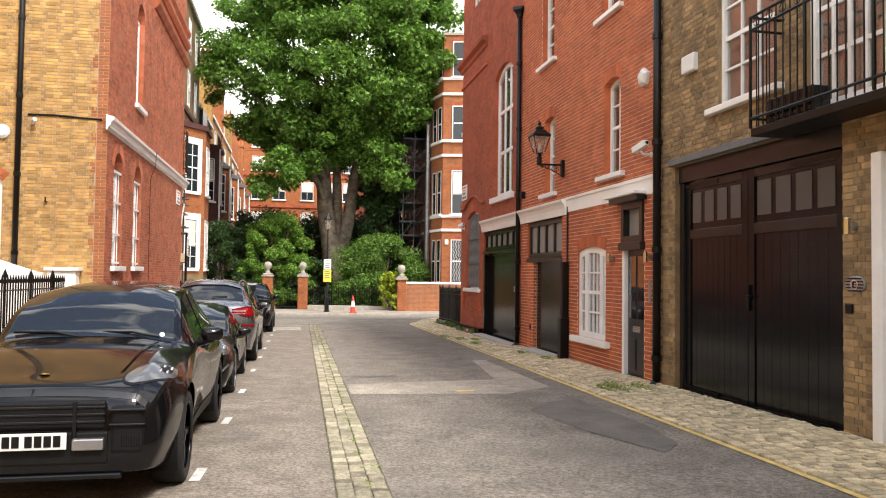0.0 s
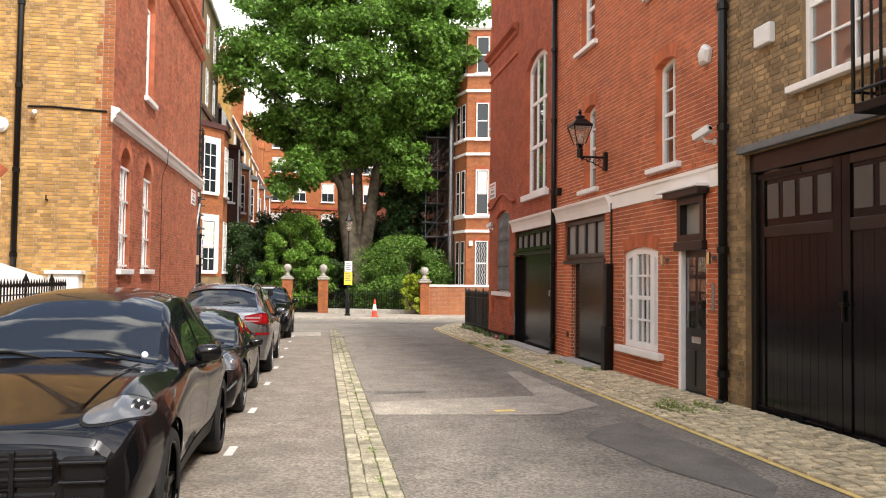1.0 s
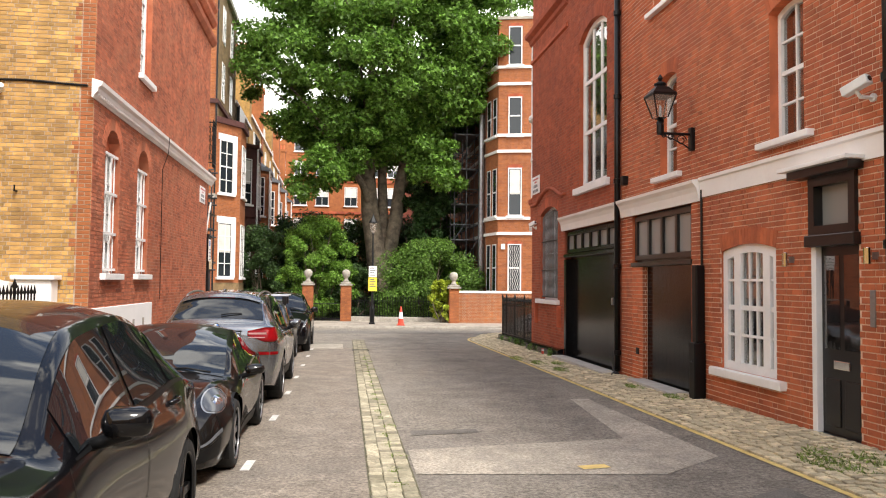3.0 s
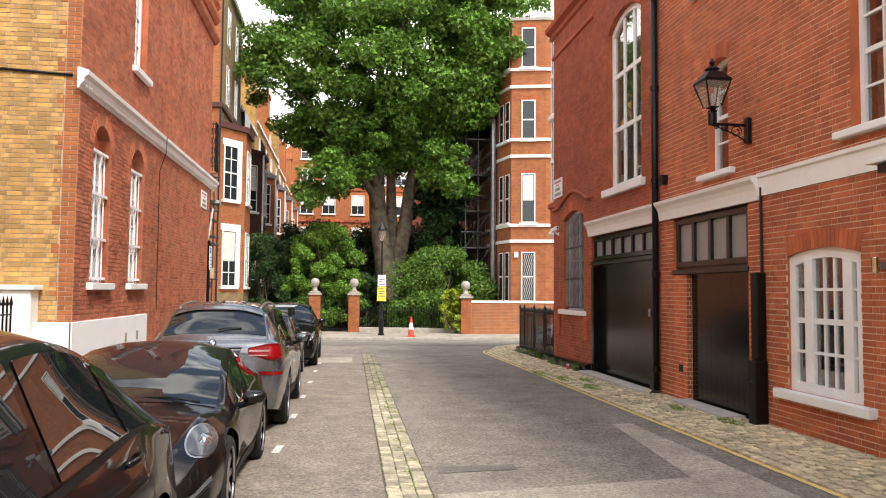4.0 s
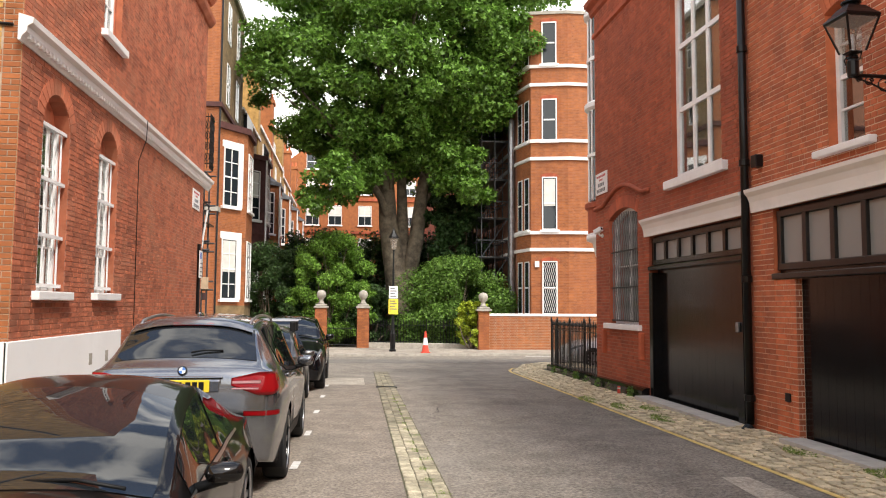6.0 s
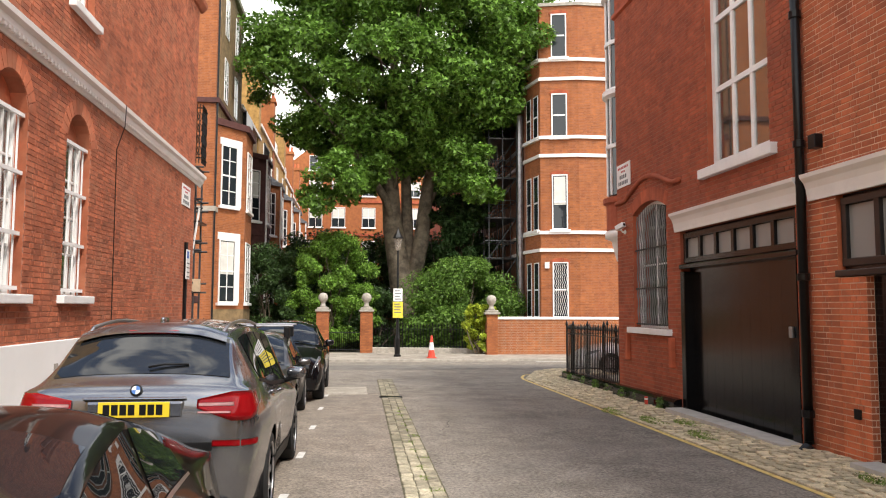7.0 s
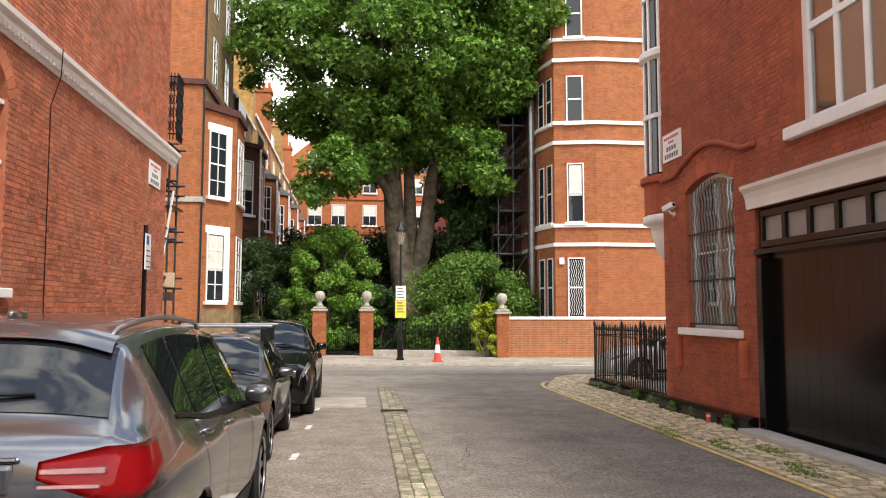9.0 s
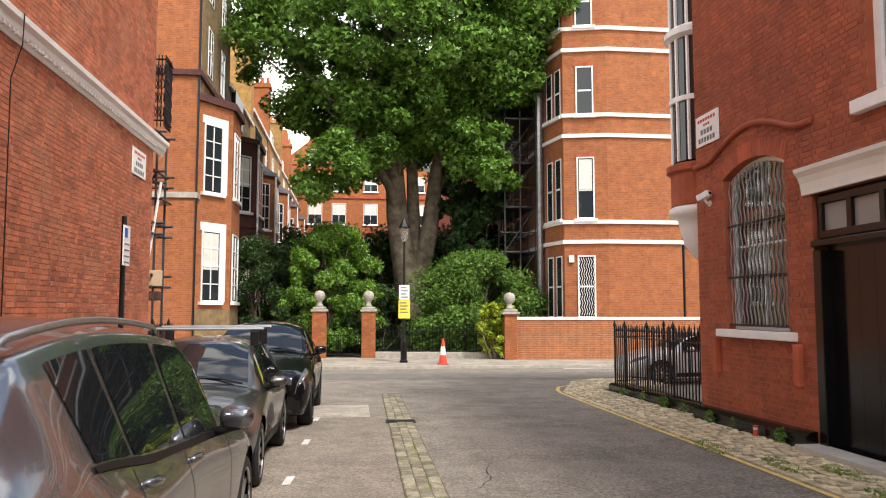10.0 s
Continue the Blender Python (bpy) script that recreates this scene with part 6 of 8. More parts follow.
def house_left():
    h = empty("house", -8, 47, -0.6)
    tagged(h, "tall red brick corner house with canted bay", "house")
    main = [(-16, 44.4), (-6.3, 44.4), (-6.3, 51.5), (-16, 51.5)]
    faced(h, main, -0.8, 17.5, M["orange"], reach=4, tail=True)
    for z, o in ((5.95, 0.1), (10.9, 0.16)):
        band(h, main, z, 0.22, o, M["maroon"] if z > 9 else M["stone"])
    part("flank_wall", B(-7.0, -6.27, 44.9, 51.6, 10.0, 17.5), M["stock_grey"], h, "sooty stock brick flank wall")
    bay = [(-6.35, 44.75), (-5.2, 46.3), (-5.2, 48.6), (-6.35, 50.0), (-7.5, 50.0), (-7.5, 44.75)]
    faced(h, bay, -0.8, 10.0, M["orange"], name="bay")
    band(h, bay, 10.0, 0.3, 0.16, M["maroon"])
    band(h, bay, 0.5, 1.05, 0.03, M["stock_grey"])
    f = Plane((-6.35, 44.75), (1.15, 1.55))
    for z0, z1 in ((1.85, 4.75), (6.3, 9.15)):
        simple_window(h, f, 0.36, 1.36, z0, z1, 2, 4, True, z0 < 2, True)
        bm = bmesh.new()
        pbox(bm, f, 1.36, 1.6, z0 - 0.02, z1 + 0.32, -0.02, 0.09, 0.01)
        part("casing", bm, M["white"], h)
    fx = Plane((-5.2, 46.3), (0, 1))
    for z0, z1 in ((1.85, 4.75), (6.3, 9.15)):
        simple_window(h, fx, 0.4, 1.9, z0, z1, 2, 4)
    up = Plane((-6.27, 44.9), (0, 1))
    for a in (1.2, 4.2):
        simple_window(h, up, a, a + 1.0, 11.5, 13.6, 2, 2, False, False, False, True)
        simple_window(h, up, a, a + 1.0, 14.7, 16.7, 2, 2, False, False, False, True)
    bm = bmesh.new()
    tube(bm, [(-6.24, 44.36, -0.5), (-6.24, 44.36, 17)], 0.045, 6)
    part("downpipe", bm, M["iron"], h)
    part("coping", prism(bmesh.new(), [(-16, 44.2), (-6.1, 44.2), (-6.1, 51.5), (-16, 51.5)], 17.5, 17.8), M["stone"], h)


house_left()


def terrace_left():
    """The row of bay-fronted houses along the garden's west side."""
    for k, (y0, mat) in enumerate(((51.5, "maroon"), (60.0, "orange"), (69.0, "orange"), (78.0, "orange"), (87.0, "orange"))):
        h = empty("house", -9, y0 + 4, -0.6)
        tagged(h, "bay fronted brick terrace house with slate roof", "house", group="garden terrace")
        y1 = y0 + (8.5 if k == 0 else 9)
        main = [(-16, y0), (-6.3, y0), (-6.3, y1), (-16, y1)]
        wt = (12.6, 13.6, 13.6, 13.2, 12.8)[k]
        faced(h, main, -0.8, wt, M["stock_grey" if k == 0 else "stock"], False)
        part("coping", B(-6.75, -6.16, y0, y1, wt, wt + 0.2), M["stucco"], h)
        bay = [(-6.4, y0 + 0.6), (-5.1, y0 + 2.0), (-5.1, y0 + 4.6), (-6.4, y0 + 6.0), (-7, y0 + 6.0), (-7, y0 + 0.6)]
        bt = (10.1, 9.9, 10.2, 10.4, 10.4)[k]
        faced(h, bay, -0.8, bt, M[mat], k == 1, name="bay")
        band(h, bay, bt, 0.25, 0.14, M[mat if k == 0 else "lead"])
        band(h, bay, bt - 4.4, 0.2, 0.08, M[mat if k == 0 else "stone"])
        f = Plane((-6.4, y0 + 0.6), (1.3, 1.4))
        for z0 in (1.6, 6.5):
            simple_window(h, f, 0.4, 1.5, z0, z0 + 2.9, 2 if k == 0 else 3, 4, True, k == 0)
        fx = Plane((-5.1, y0 + 2.0), (0, 1))
        for z0 in (1.6, 6.5):
            simple_window(h, fx, 0.5, 2.1, z0, z0 + 2.9, 2, 4, True, k % 2 == 1)
        if k == 0:
            for i in range(9):
                bm = bmesh.new()
                tube(bm, [(-5.2, y0 + 2.0 + 0.3 * i, bt + 0.2), (-5.2, y0 + 2.0 + 0.3 * i, bt + 0.95)], 0.02, 5)
                part("balustrade_bar", bm, M["iron"], h)
            part("balustrade_rail", B(-5.23, -5.17, y0 + 1.9, y0 + 4.7, bt + 0.95, bt + 1.0), M["iron"], h)
            part("attic_window", B(-6.35, -6.1, y0 + 1.0, y0 + 3.6, bt + 1.0, bt + 2.6), M["iron"], h)
        else:
            bm = bmesh.new()
            lo = [bm.verts.new((x, y, bt + 0.25)) for x, y in bay[:4]]
            hi = [bm.verts.new((-6.35, y0 + 0.8 + 1.7 * i, bt + 1.25)) for i in range(4)]
            for i in range(3):
                bm.faces.new((lo[i], lo[i + 1], hi[i + 1], hi[i]))
            bmesh.ops.solidify(bm, geom=bm.faces[:], thickness=0.06)
            part("bay_roof", bm, M["lead"], h)
            for a in (6.9, 2.0):
                simple_window(h, Plane((-6.3, y0), (0, 1)), a, a + 1.0, 11.2, 12.9, 2, 2)
        part("roof", B(-16, -6.75, y0, y1, wt - 0.3, wt - 0.1), M["slate"], h)
        if k >= 2:
            bm = bmesh.new()
            vs = [bm.verts.new(p) for p in ((-6.7, y0, wt - 0.1), (-6.7, y1, wt - 0.1), (-8.2, y1, wt + 2.6), (-8.2, y0, wt + 2.6), (-16, y0, wt + 2.6), (-16, y1, wt + 2.6), (-16, y0, wt - 0.1), (-16, y1, wt - 0.1))]
            for q in ((0, 1, 2, 3), (3, 2, 5, 4), (4, 5, 7, 6), (0, 3, 4, 6), (1, 7, 5, 2)):
                bm.faces.new([vs[i] for i in q])
            part("mansard", bm, M["slate"], h)
            for a in (1.2, 5.2):
                part("dormer", B(-8.2, -6.8, y0 + a, y0 + a + 2.0, wt + 0.1, wt + 2.2), M["white"], h, "white dormer")
                simple_window(h, Plane((-6.8, y0 + a), (0, 1)), 0.3, 1.7, wt + 0.4, wt + 1.9, 2, 2, False)
        bm = bmesh.new()
        ct = (18.0, 17.4, 17.0, 17.0, 17.0)[k]
        cx0 = -9.2 if k == 0 else -8.2
        box(bm, cx0, -6.22, y1 - 1.2, y1 - 0.1, 8.0, ct, None, 0.03)
        box(bm, cx0 - 0.1, -6.12, y1 - 1.3, y1, ct, ct + 0.3)
        ch = part("chimney", bm, M["stock" if k in (0, 2) else "orange"], h)
        for i in range(7 if k == 0 else 5):
            bm = bmesh.new()
            lathe(bm, [(0.14, 0), (0.11, 0.5), (0.13, 0.55)], cx0 + 0.3 + 0.38 * i, y1 - 0.65, ct + 0.3, 8)
            part("chimney_pot", bm, M["red"], ch)
        bm = bmesh.new()
        tube(bm, [(-5.02, y0 + 1.95, 0), (-5.02, y0 + 1.95, bt)], 0.06, 6)
        part("downpipe", bm, M["white"], h)


terrace_left()


def terrace_far():
    for k in range(4):
        x0 = -9 + 9 * k
        h = empty("house", x0 + 4.5, 102, -0.6)
        tagged(h, "tall orange red brick terrace house with white windows", "house", group="far terrace")
        part("wall", B(x0, x0 + 9, 100, 110, -0.8, 17.5), M["orange"], h)
        for z in (5.6, 10.2, 14.2):
            part("string_course", B(x0, x0 + 9, 99.85, 100.0, z, z + 0.3), M["red_dark"], h)
        pl = Plane((x0, 100), (1, 0))
        for z0, z1 in ((1.5, 4.6), (6.8, 9.6), (11.2, 13.6), (15.0, 16.8)):
            for a in (0.9, 3.6, 6.3):
                simple_window(h, pl, a, a + 1.6, z0, z1, 2, 2, True, True)
        bm = bmesh.new()
        vs = [bm.verts.new(p) for p in ((x0 + 1.5, 99.95, 17.5), (x0 + 7.5, 99.95, 17.5), (x0 + 7.5, 99.95, 19.0), (x0 + 4.5, 99.95, 21.5), (x0 + 1.5, 99.95, 19.0))]
        ws = [bm.verts.new(v.co + Vector((0, 3, 0))) for v in vs]
        bm.faces.new(vs), bm.faces.new(ws[::-1])
        for i in range(5):
            bm.faces.new((vs[i], ws[i], ws[(i + 1) % 5], vs[(i + 1) % 5]))
        part("gable", bm, M["orange"], h)
        simple_window(h, Plane((x0, 99.95), (1, 0)), 3.6, 5.4, 18.0, 19.8, 2, 2)
        bm = bmesh.new()
        box(bm, x0 - 0.4, x0 + 0.9, 102, 104, 17, 22.5, None, 0.03)
        part("chimney", bm, M["orange"], h)
        part("roof", B(x0, x0 + 9, 100.6, 110, 17.5, 18.6), M["slate"], h)


terrace_far()


def mansion_right():
    h = empty("mansion_block", 13, 48, -0.6)
    tagged(h, "tall orange brick mansion block with white bands", "building")
    body = [(8.6, 46.9), (8.95, 45.2), (10.75, 44.75), (14.0, 44.75), (14.4, 45.6), (32, 45.6), (32, 60), (8.6, 60)]
    faced(h, body, -0.8, 16.55, M["orange"], reach=4)
    for z in (4.35, 5.2, 8.95, 9.85, 12.75, 13.7):
        band(h, body, z, 0.16, 0.1, M["stucco"])
    band(h, body, 16.5, 0.16, 0.08, M["stone"])
    f = Plane((8.95, 45.2), (1.8, -0.45))
    for k, (z0, z1) in enumerate(((1.2, 3.85), (5.42, 8.1), (9.95, 12.1), (13.9, 16.1))):
        simple_window(h, f, 0.55, 1.3, z0, z1, 1, 2, True, k == 1)
        simple_window(h, Plane((8.6, 46.9), (0.35, -1.7)), 0.18, 0.72, z0, z1, 1, 2, True, False, False, True)
        simple_window(h, Plane((8.6, 46.9), (0.35, -1.7)), 1.0, 1.54, z0, z1, 1, 2, True, False, False, True)
        arch_bricks("arch", f, (0.55, 1.3, z0, z1, 0.1), 0.2, M["red_dark"], h, out=0.05)
        simple_window(h, Plane((14.4, 45.6), (1, 0)), 1.0, 2.2, z0, z1, 1, 2)
    for k in range(7):
        bm = bmesh.new()
        x = 9.62 + 0.1 * k
        n = 14
        c = Plane((8.95, 45.2), (1.8, -0.45))
        a = 0.62 + 0.1 * k
        if a > 1.25:
            break
        tube(bm, [c.p(a + 0.03 * (1 if i % 2 else -1), 1.3 + 2.45 * i / n, 0.03) for i in range(n + 1)], 0.012, 4)
        part("window_grille", bm, M["white"], h)
    bm = bmesh.new()
    tube(bm, [(8.38, 47.2, -0.5), (8.38, 47.2, 11.5)], 0.16, 8)
    part("flue", bm, M["steel"], h)
    bm = bmesh.new()
    tube(bm, [(14.15, 44.95, -0.5), (14.15, 44.95, 17)], 0.07, 6)
    part("downpipe", bm, M["iron"], h)
    bm = bmesh.new()
    pbox(bm, f, 0.18, 0.4, 3.55, 3.85, 0, 0.1, 0.01)
    part("alarm_box", bm, M["plastic_white"], h)


mansion_right()


def scaffold(name, label, x0, x1, y0, y1, nx, ny, lifts, h, boards=True):
    s = empty(name, x0, y0, -0.6)
    tagged(s, label, "scaffold")
    X, Y = [x0 + (x1 - x0) * i / nx for i in range(nx + 1)], [y0 + (y1 - y0) * i / ny for i in range(ny + 1)]
    for x in X:
        for y in Y:
            bm = bmesh.new()
            tube(bm, [(x, y, -0.6), (x, y, lifts * h + 0.9)], 0.03, 5)
            part("standard", bm, M["scaf"], s)
    for k in range(1, lifts + 1):
        for zz in (k * h, k * h + 0.9):
            for y in Y:
                bm = bmesh.new()
                tube(bm, [(x0 - 0.2, y, zz), (x1 + 0.2, y, zz)], 0.028, 5)
                part("ledger", bm, M["scaf"], s)
            for x in X:
                bm = bmesh.new()
                tube(bm, [(x, y0 - 0.2, zz), (x, y1 + 0.2, zz)], 0.028, 5)
                part("transom", bm, M["scaf"], s)
        if boards:
            part("board", B(x0, x1, y0, y1, k * h - 0.06, k * h - 0.015), M["brownblack"], s)
        bm = bmesh.new()
        tube(bm, [(x0, y0, (k - 1) * h), (x1, y0, k * h)], 0.026, 5)
        part("brace", bm, M["scaf"], s)


M["scaf"] = material("scaffold_tube", (0.07, 0.075, 0.08), 0.5, metal=0.6, bump=0.1)
scaffold("scaffold", "dark tube scaffold with boards behind the trees", 6.9, 8.35, 47.9, 57.0, 2, 6, 5, 2.1)
tagged(part("wall_behind_scaffold", B(7.9, 8.3, 60, 96, -0.8, 16), M["red_dark"]), "dark brick house walls along the garden", "wall", kind="structure")


for y0, y1 in ((16.05, 17.85), (19.2, 22.9)):
    tagged(part("threshold", B(5.55, 5.9, y0, y1, -0.5, pave_z(5.75, (y0 + y1) / 2) + 0.045, None, 0.01), M["concrete"]), "worn concrete threshold before a garage door", "threshold", kind="structure")


# ---- street furniture ----
def street_lamp():
    x, y, z = 1.93, 43.0, -0.5
    l = empty("street_lamp", x, y, z)
    tagged(l, "black cast iron street lamp with lantern head", "street lamp")
    bm = bmesh.new()
    lathe(bm, [(0.16, 0), (0.16, 0.08), (0.12, 0.12), (0.13, 0.8), (0.1, 0.9), (0.08, 1.0)], x, y, z, 12)
    part("base", bm, M["iron"], l)
    bm = bmesh.new()
    lathe(bm, [(0.075, 1.0), (0.06, 1.6), (0.05, 3.6), (0.06, 3.64), (0.045, 3.7), (0.04, 4.6), (0.08, 4.66)], x, y, z, 10)
    part("column", bm, M["iron"], l)
    bm = bmesh.new()
    lathe(bm, [(0.07, 4.66), (0.12, 4.75), (0.19, 5.2)], x, y, z, 6)
    part("lantern", bm, M["lantern_glass"], l)
    bm = bmesh.new()
    lathe(bm, [(0.23, 5.2), (0.22, 5.26), (0.12, 5.42), (0.08, 5.5), (0.03, 5.6), (0.01, 5.7)], x, y, z, 6)
    part("cap", bm, M["iron"], l)
    for name, z0, z1, w, mat, lab in (("notice", 2.42, 2.98, 0.2, "white", "white parking notice"), ("notice", 1.7, 2.4, 0.22, "notice_yellow", "yellow suspension notice")):
        p = part(name, B(x - w, x + w, y - 0.16, y - 0.14, z + z0, z + z1, None, 0.005), M[mat], l, lab)
        for k in range(4):
            zz = z + z1 - 0.1 - k * 0.12
            part("text_bar", B(x - w * 0.7, x + w * (0.7 if k % 2 else 0.4), y - 0.165, y - 0.161, zz - 0.022, zz + 0.022), M["lead"], p)
        part("clip", B(x - 0.07, x + 0.07, y - 0.14, y + 0.02, z + z0 + 0.2, z + z0 + 0.24), M["steel"], p)


M["notice_yellow"] = material("yellow_notice", (0.75, 0.62, 0.06), 0.5, bump=0)
street_lamp()


def traffic_cone():
    x, y, z = 3.32, 41.9, -0.48
    c = empty("traffic_cone", x, y, z)
    tagged(c, "red and white traffic cone on pavement", "traffic cone")
    part("base", B(x - 0.2, x + 0.2, y - 0.2, y + 0.2, z, z + 0.04, None, 0.01), M["cone_red"], c)
    for nm, a, b, mat in (("cone_body", 0.04, 0.34, "cone_red"), ("sleeve", 0.34, 0.66, "plastic_white"), ("cone_tip", 0.66, 0.95, "cone_red")):
        bm = bmesh.new()
        lathe(bm, [(0.165 - 0.135 * a, a), (0.165 - 0.135 * b, b)], x, y, z, 14)
        part(nm, bm, M[mat], c)


M["cone_red"] = material("cone_red", (0.6, 0.06, 0.03), 0.5, bump=0)
traffic_cone()


def sign_post():
    x, y = -3.4, 25.6
    s = empty("sign_post", x, y, -0.35)
    tagged(s, "black post with a blue and white parking sign", "sign post")
    bm = bmesh.new()
    tube(bm, [(x, y, -0.5), (x, y, 2.95)], 0.04, 8)
    part("post", bm, M["iron"], s)
    p = part("sign", B(x + 0.045, x + 0.06, y - 0.2, y + 0.12, 2.2, 2.8, None, 0.004), M["white"], s, "white parking sign")
    part("blue_panel", B(x + 0.06, x + 0.064, y - 0.16, y - 0.02, 2.62, 2.76), M["sign_blue"], p)
    for k in range(4):
        part("text_bar", B(x + 0.06, x + 0.064, y - 0.16, y + 0.08, 2.24 + 0.09 * k, 2.26 + 0.09 * k), M["lead"], p)


def end_details():
    """Boards, pole and iron screen at the far end of the west wall."""
    bm = bmesh.new()
    box(bm, -4.95, -4.2, 30.9, 31.9, 3.95, 4.0, None, 0.005)
    tagged(part("scaffold_board", bm, M["brownblack"]), "dark timber board lying on the scaffold", "board")
    bm = bmesh.new()
    box(bm, -4.6, -4.15, 30.9, 31.0, 2.05, 2.4, pose(0, 0, 0, 0, 0, 0), 0.01)
    tagged(part("plywood_sheet", bm, M["plywood"]), "small pale plywood sheet tied to the scaffold", "board")
    bm = bmesh.new()
    box(bm, -4.95, -4.35, 30.85, 31.9, 1.75, 1.95, None, 0.02)
    tagged(part("planter_box", bm, M["maroon"]), "dark maroon planter box on the scaffold foot", "planter")
    bm = bmesh.new()
    tube(bm, [(-4.5, 30.92, 2.2), (-4.22, 30.92, 4.35)], 0.03, 7)
    tagged(part("pole", bm, M["plastic_white"]), "pale pole leaning against the scaffold", "pole")
    g = empty("iron_screen", -4.35, 31.0, 5.7)
    tagged(g, "black iron balcony screen with leafy scrolls", "railings")
    for z in (5.75, 7.15):
        bm = bmesh.new()
        tube(bm, [(-4.45, 29.95, z), (-4.45, 31.0, z), (-4.22, 31.0, z), (-4.22, 31.65, z)], 0.022, 6)
        part("rail", bm, M["iron"], g)
    for k in range(9):
        x, y = (-4.45 + 0.077 * k, 31.0) if k < 3 else (-4.22, 31.0 + 0.11 * (k - 3))
        bm = bmesh.new()
        tube(bm, [(x, y, 5.6), (x, y, 7.25)], 0.014, 5)
        part("bar", bm, M["iron"], g)
        for j in range(4):
            bm = bmesh.new()
            zc = 5.95 + 0.32 * j
            tube(bm, [(x + 0.06 * math.cos(a) * (x < -4.23), y + 0.08 * math.cos(a) * (x > -4.23), zc + 0.12 * math.sin(a)) for a in [i * 0.7 for i in range(10)]], 0.011, 4)
            part("scroll", bm, M["iron"], g)
    railings("railings", "low black railings below the scaffold", [(-4.95, 30.7, -0.1), (-4.25, 30.7, -0.1), (-4.25, 32.5, -0.12)], 1, 0.13, 1.2)


M["sign_blue"] = material("sign_blue", (0.03, 0.12, 0.45), 0.5, bump=0)
sign_post()
scaffold("scaffold", "narrow steel scaffold tower at the wall end", -4.85, -4.35, 31.0, 31.8, 1, 1, 4, 1.15, False)
end_details()


# ---- set-back bay beyond the corner house ----
R = Plane((5.88, 26.1), (1, 0))
nb = empty("corner_house_wing", 8, 27.5, -0.6)
tagged(nb, "set back red brick wing with a white oriel", "house")
part("wall", B(7.3, 14, 26.1, 28.75, -0.9, 11.5), M["red_dark"], nb)
part("parapet", B(7.2, 14, 26.0, 28.85, 11.5, 11.8), M["stone"], nb)
bm = bmesh.new()
lathe(bm, [(0.08, 2.5), (0.24, 2.6), (0.42, 2.85), (0.5, 3.15), (0.54, 3.35), (0.7, 3.42), (0.7, 3.56), (0.62, 3.62)], 7.05, 28.2, 0, 24)
part("corbel", bm, M["stucco"], nb, "white moulded corbel", True)
bm = bmesh.new()
lathe(bm, [(0.66, 3.62), (0.66, 4.25), (0.74, 4.3), (0.74, 4.42), (0.64, 4.46)], 7.05, 28.2, 0, 24)
part("apron", bm, M["red_dark"], nb)
for z0, z1 in ((4.5, 7.0), (7.25, 9.6)):
    bm = bmesh.new()
    lathe(bm, [(0.6, z0), (0.6, z1)], 7.05, 28.2, 0, 24)
    part("pane", bm, M["pane_far"], nb)
    for k in range(8):
        a = math.pi * (0.5 + k / 7)
        bm = bmesh.new()
        tube(bm, [(7.05 + 0.61 * math.cos(a), 28.2 + 0.61 * math.sin(a), z0), (7.05 + 0.61 * math.cos(a), 28.2 + 0.61 * math.sin(a), z1)], 0.035, 5)
        part("mullion", bm, M["white"], nb)
    bm = bmesh.new()
    lathe(bm, [(0.64, z1), (0.73, z1 + 0.06), (0.73, z1 + 0.18), (0.64, z1 + 0.25)], 7.05, 28.2, 0, 24)
    part("oriel_cornice", bm, M["white"], nb)
    bm = bmesh.new()
    lathe(bm, [(0.66, (z0 + z1) / 2 - 0.05), (0.66, (z0 + z1) / 2 + 0.05)], 7.05, 28.2, 0, 24)
    part("oriel_transom", bm, M["white"], nb)
cw = part("wall_corner_return", wall_mesh(bmesh.new(), Plane((6.24, 26.1), (1, 0)), 0, 0.7, -0.9, 10.6, [], 0.3), M["red_dark"])
tagged(cw, "short return wall at the corner", "wall", kind="structure")

# dormer storey over the corner house
dm = brick_wall("wall_corner_gable", "dark red brick gable storey above the cornice", E, -26.1, -22.4, 10.6, 12.6, [ey(23.7, 24.6, 10.7, 12.2, 0.1)], M["red_dark"], M["mortar_red"])
window("window_14", "white sash window in the gable storey", E, ey(23.7, 24.6, 10.7, 12.2, 0.1), 2, 2)

# ---- plain walls that close the place ----
# unseen walls, added so that car paint has something to reflect
for nm, q in (("wall_back", (-30, 30, -16.5, -16, -0.5, 9)), ("wall_west_near", (-9.6, -9.2, -16, 17.9, -0.6, 9.5)), ("wall_east_far", (5.88, 6.2, -16, -6.0, -0.6, 9.5))):
    tagged(part(nm, B(*q), M["stock"]), "unseen plain yellow brick wall added to close the mews", "wall", kind="structure")
tagged(part("roof_west", B(-14, -4.24, 18.22, 30.1, 14.0, 14.2), M["slate"]), "flat roof of the west house", "roof", kind="structure")
tagged(part("roof_east", B(6.2, 14, -6, 26.1, 9.2, 9.4), M["slate"]), "flat roof of the east houses", "roof", kind="structure")
tagged(part("wall_west_end", wall_mesh(bmesh.new(), Plane((-4.24, 30.1), (-1, 0)), 0, 10, -0.9, 14.0, [], 0.3), M["red_old"]), "plain end wall of the red house", "wall", kind="structure")

# ---- cars ----
def paint(name, color, metal=0.0, rough=0.3):
    return material(name, color, rough, metal, vary=0.05, scale=2, bump=0.0, coat=0.75, spec=0.04)


M["paint_black"] = paint("black_car_paint", (0.004, 0.004, 0.005))
M["paint_brown"] = paint("dark_brown_black_car_paint", (0.007, 0.0062, 0.006))
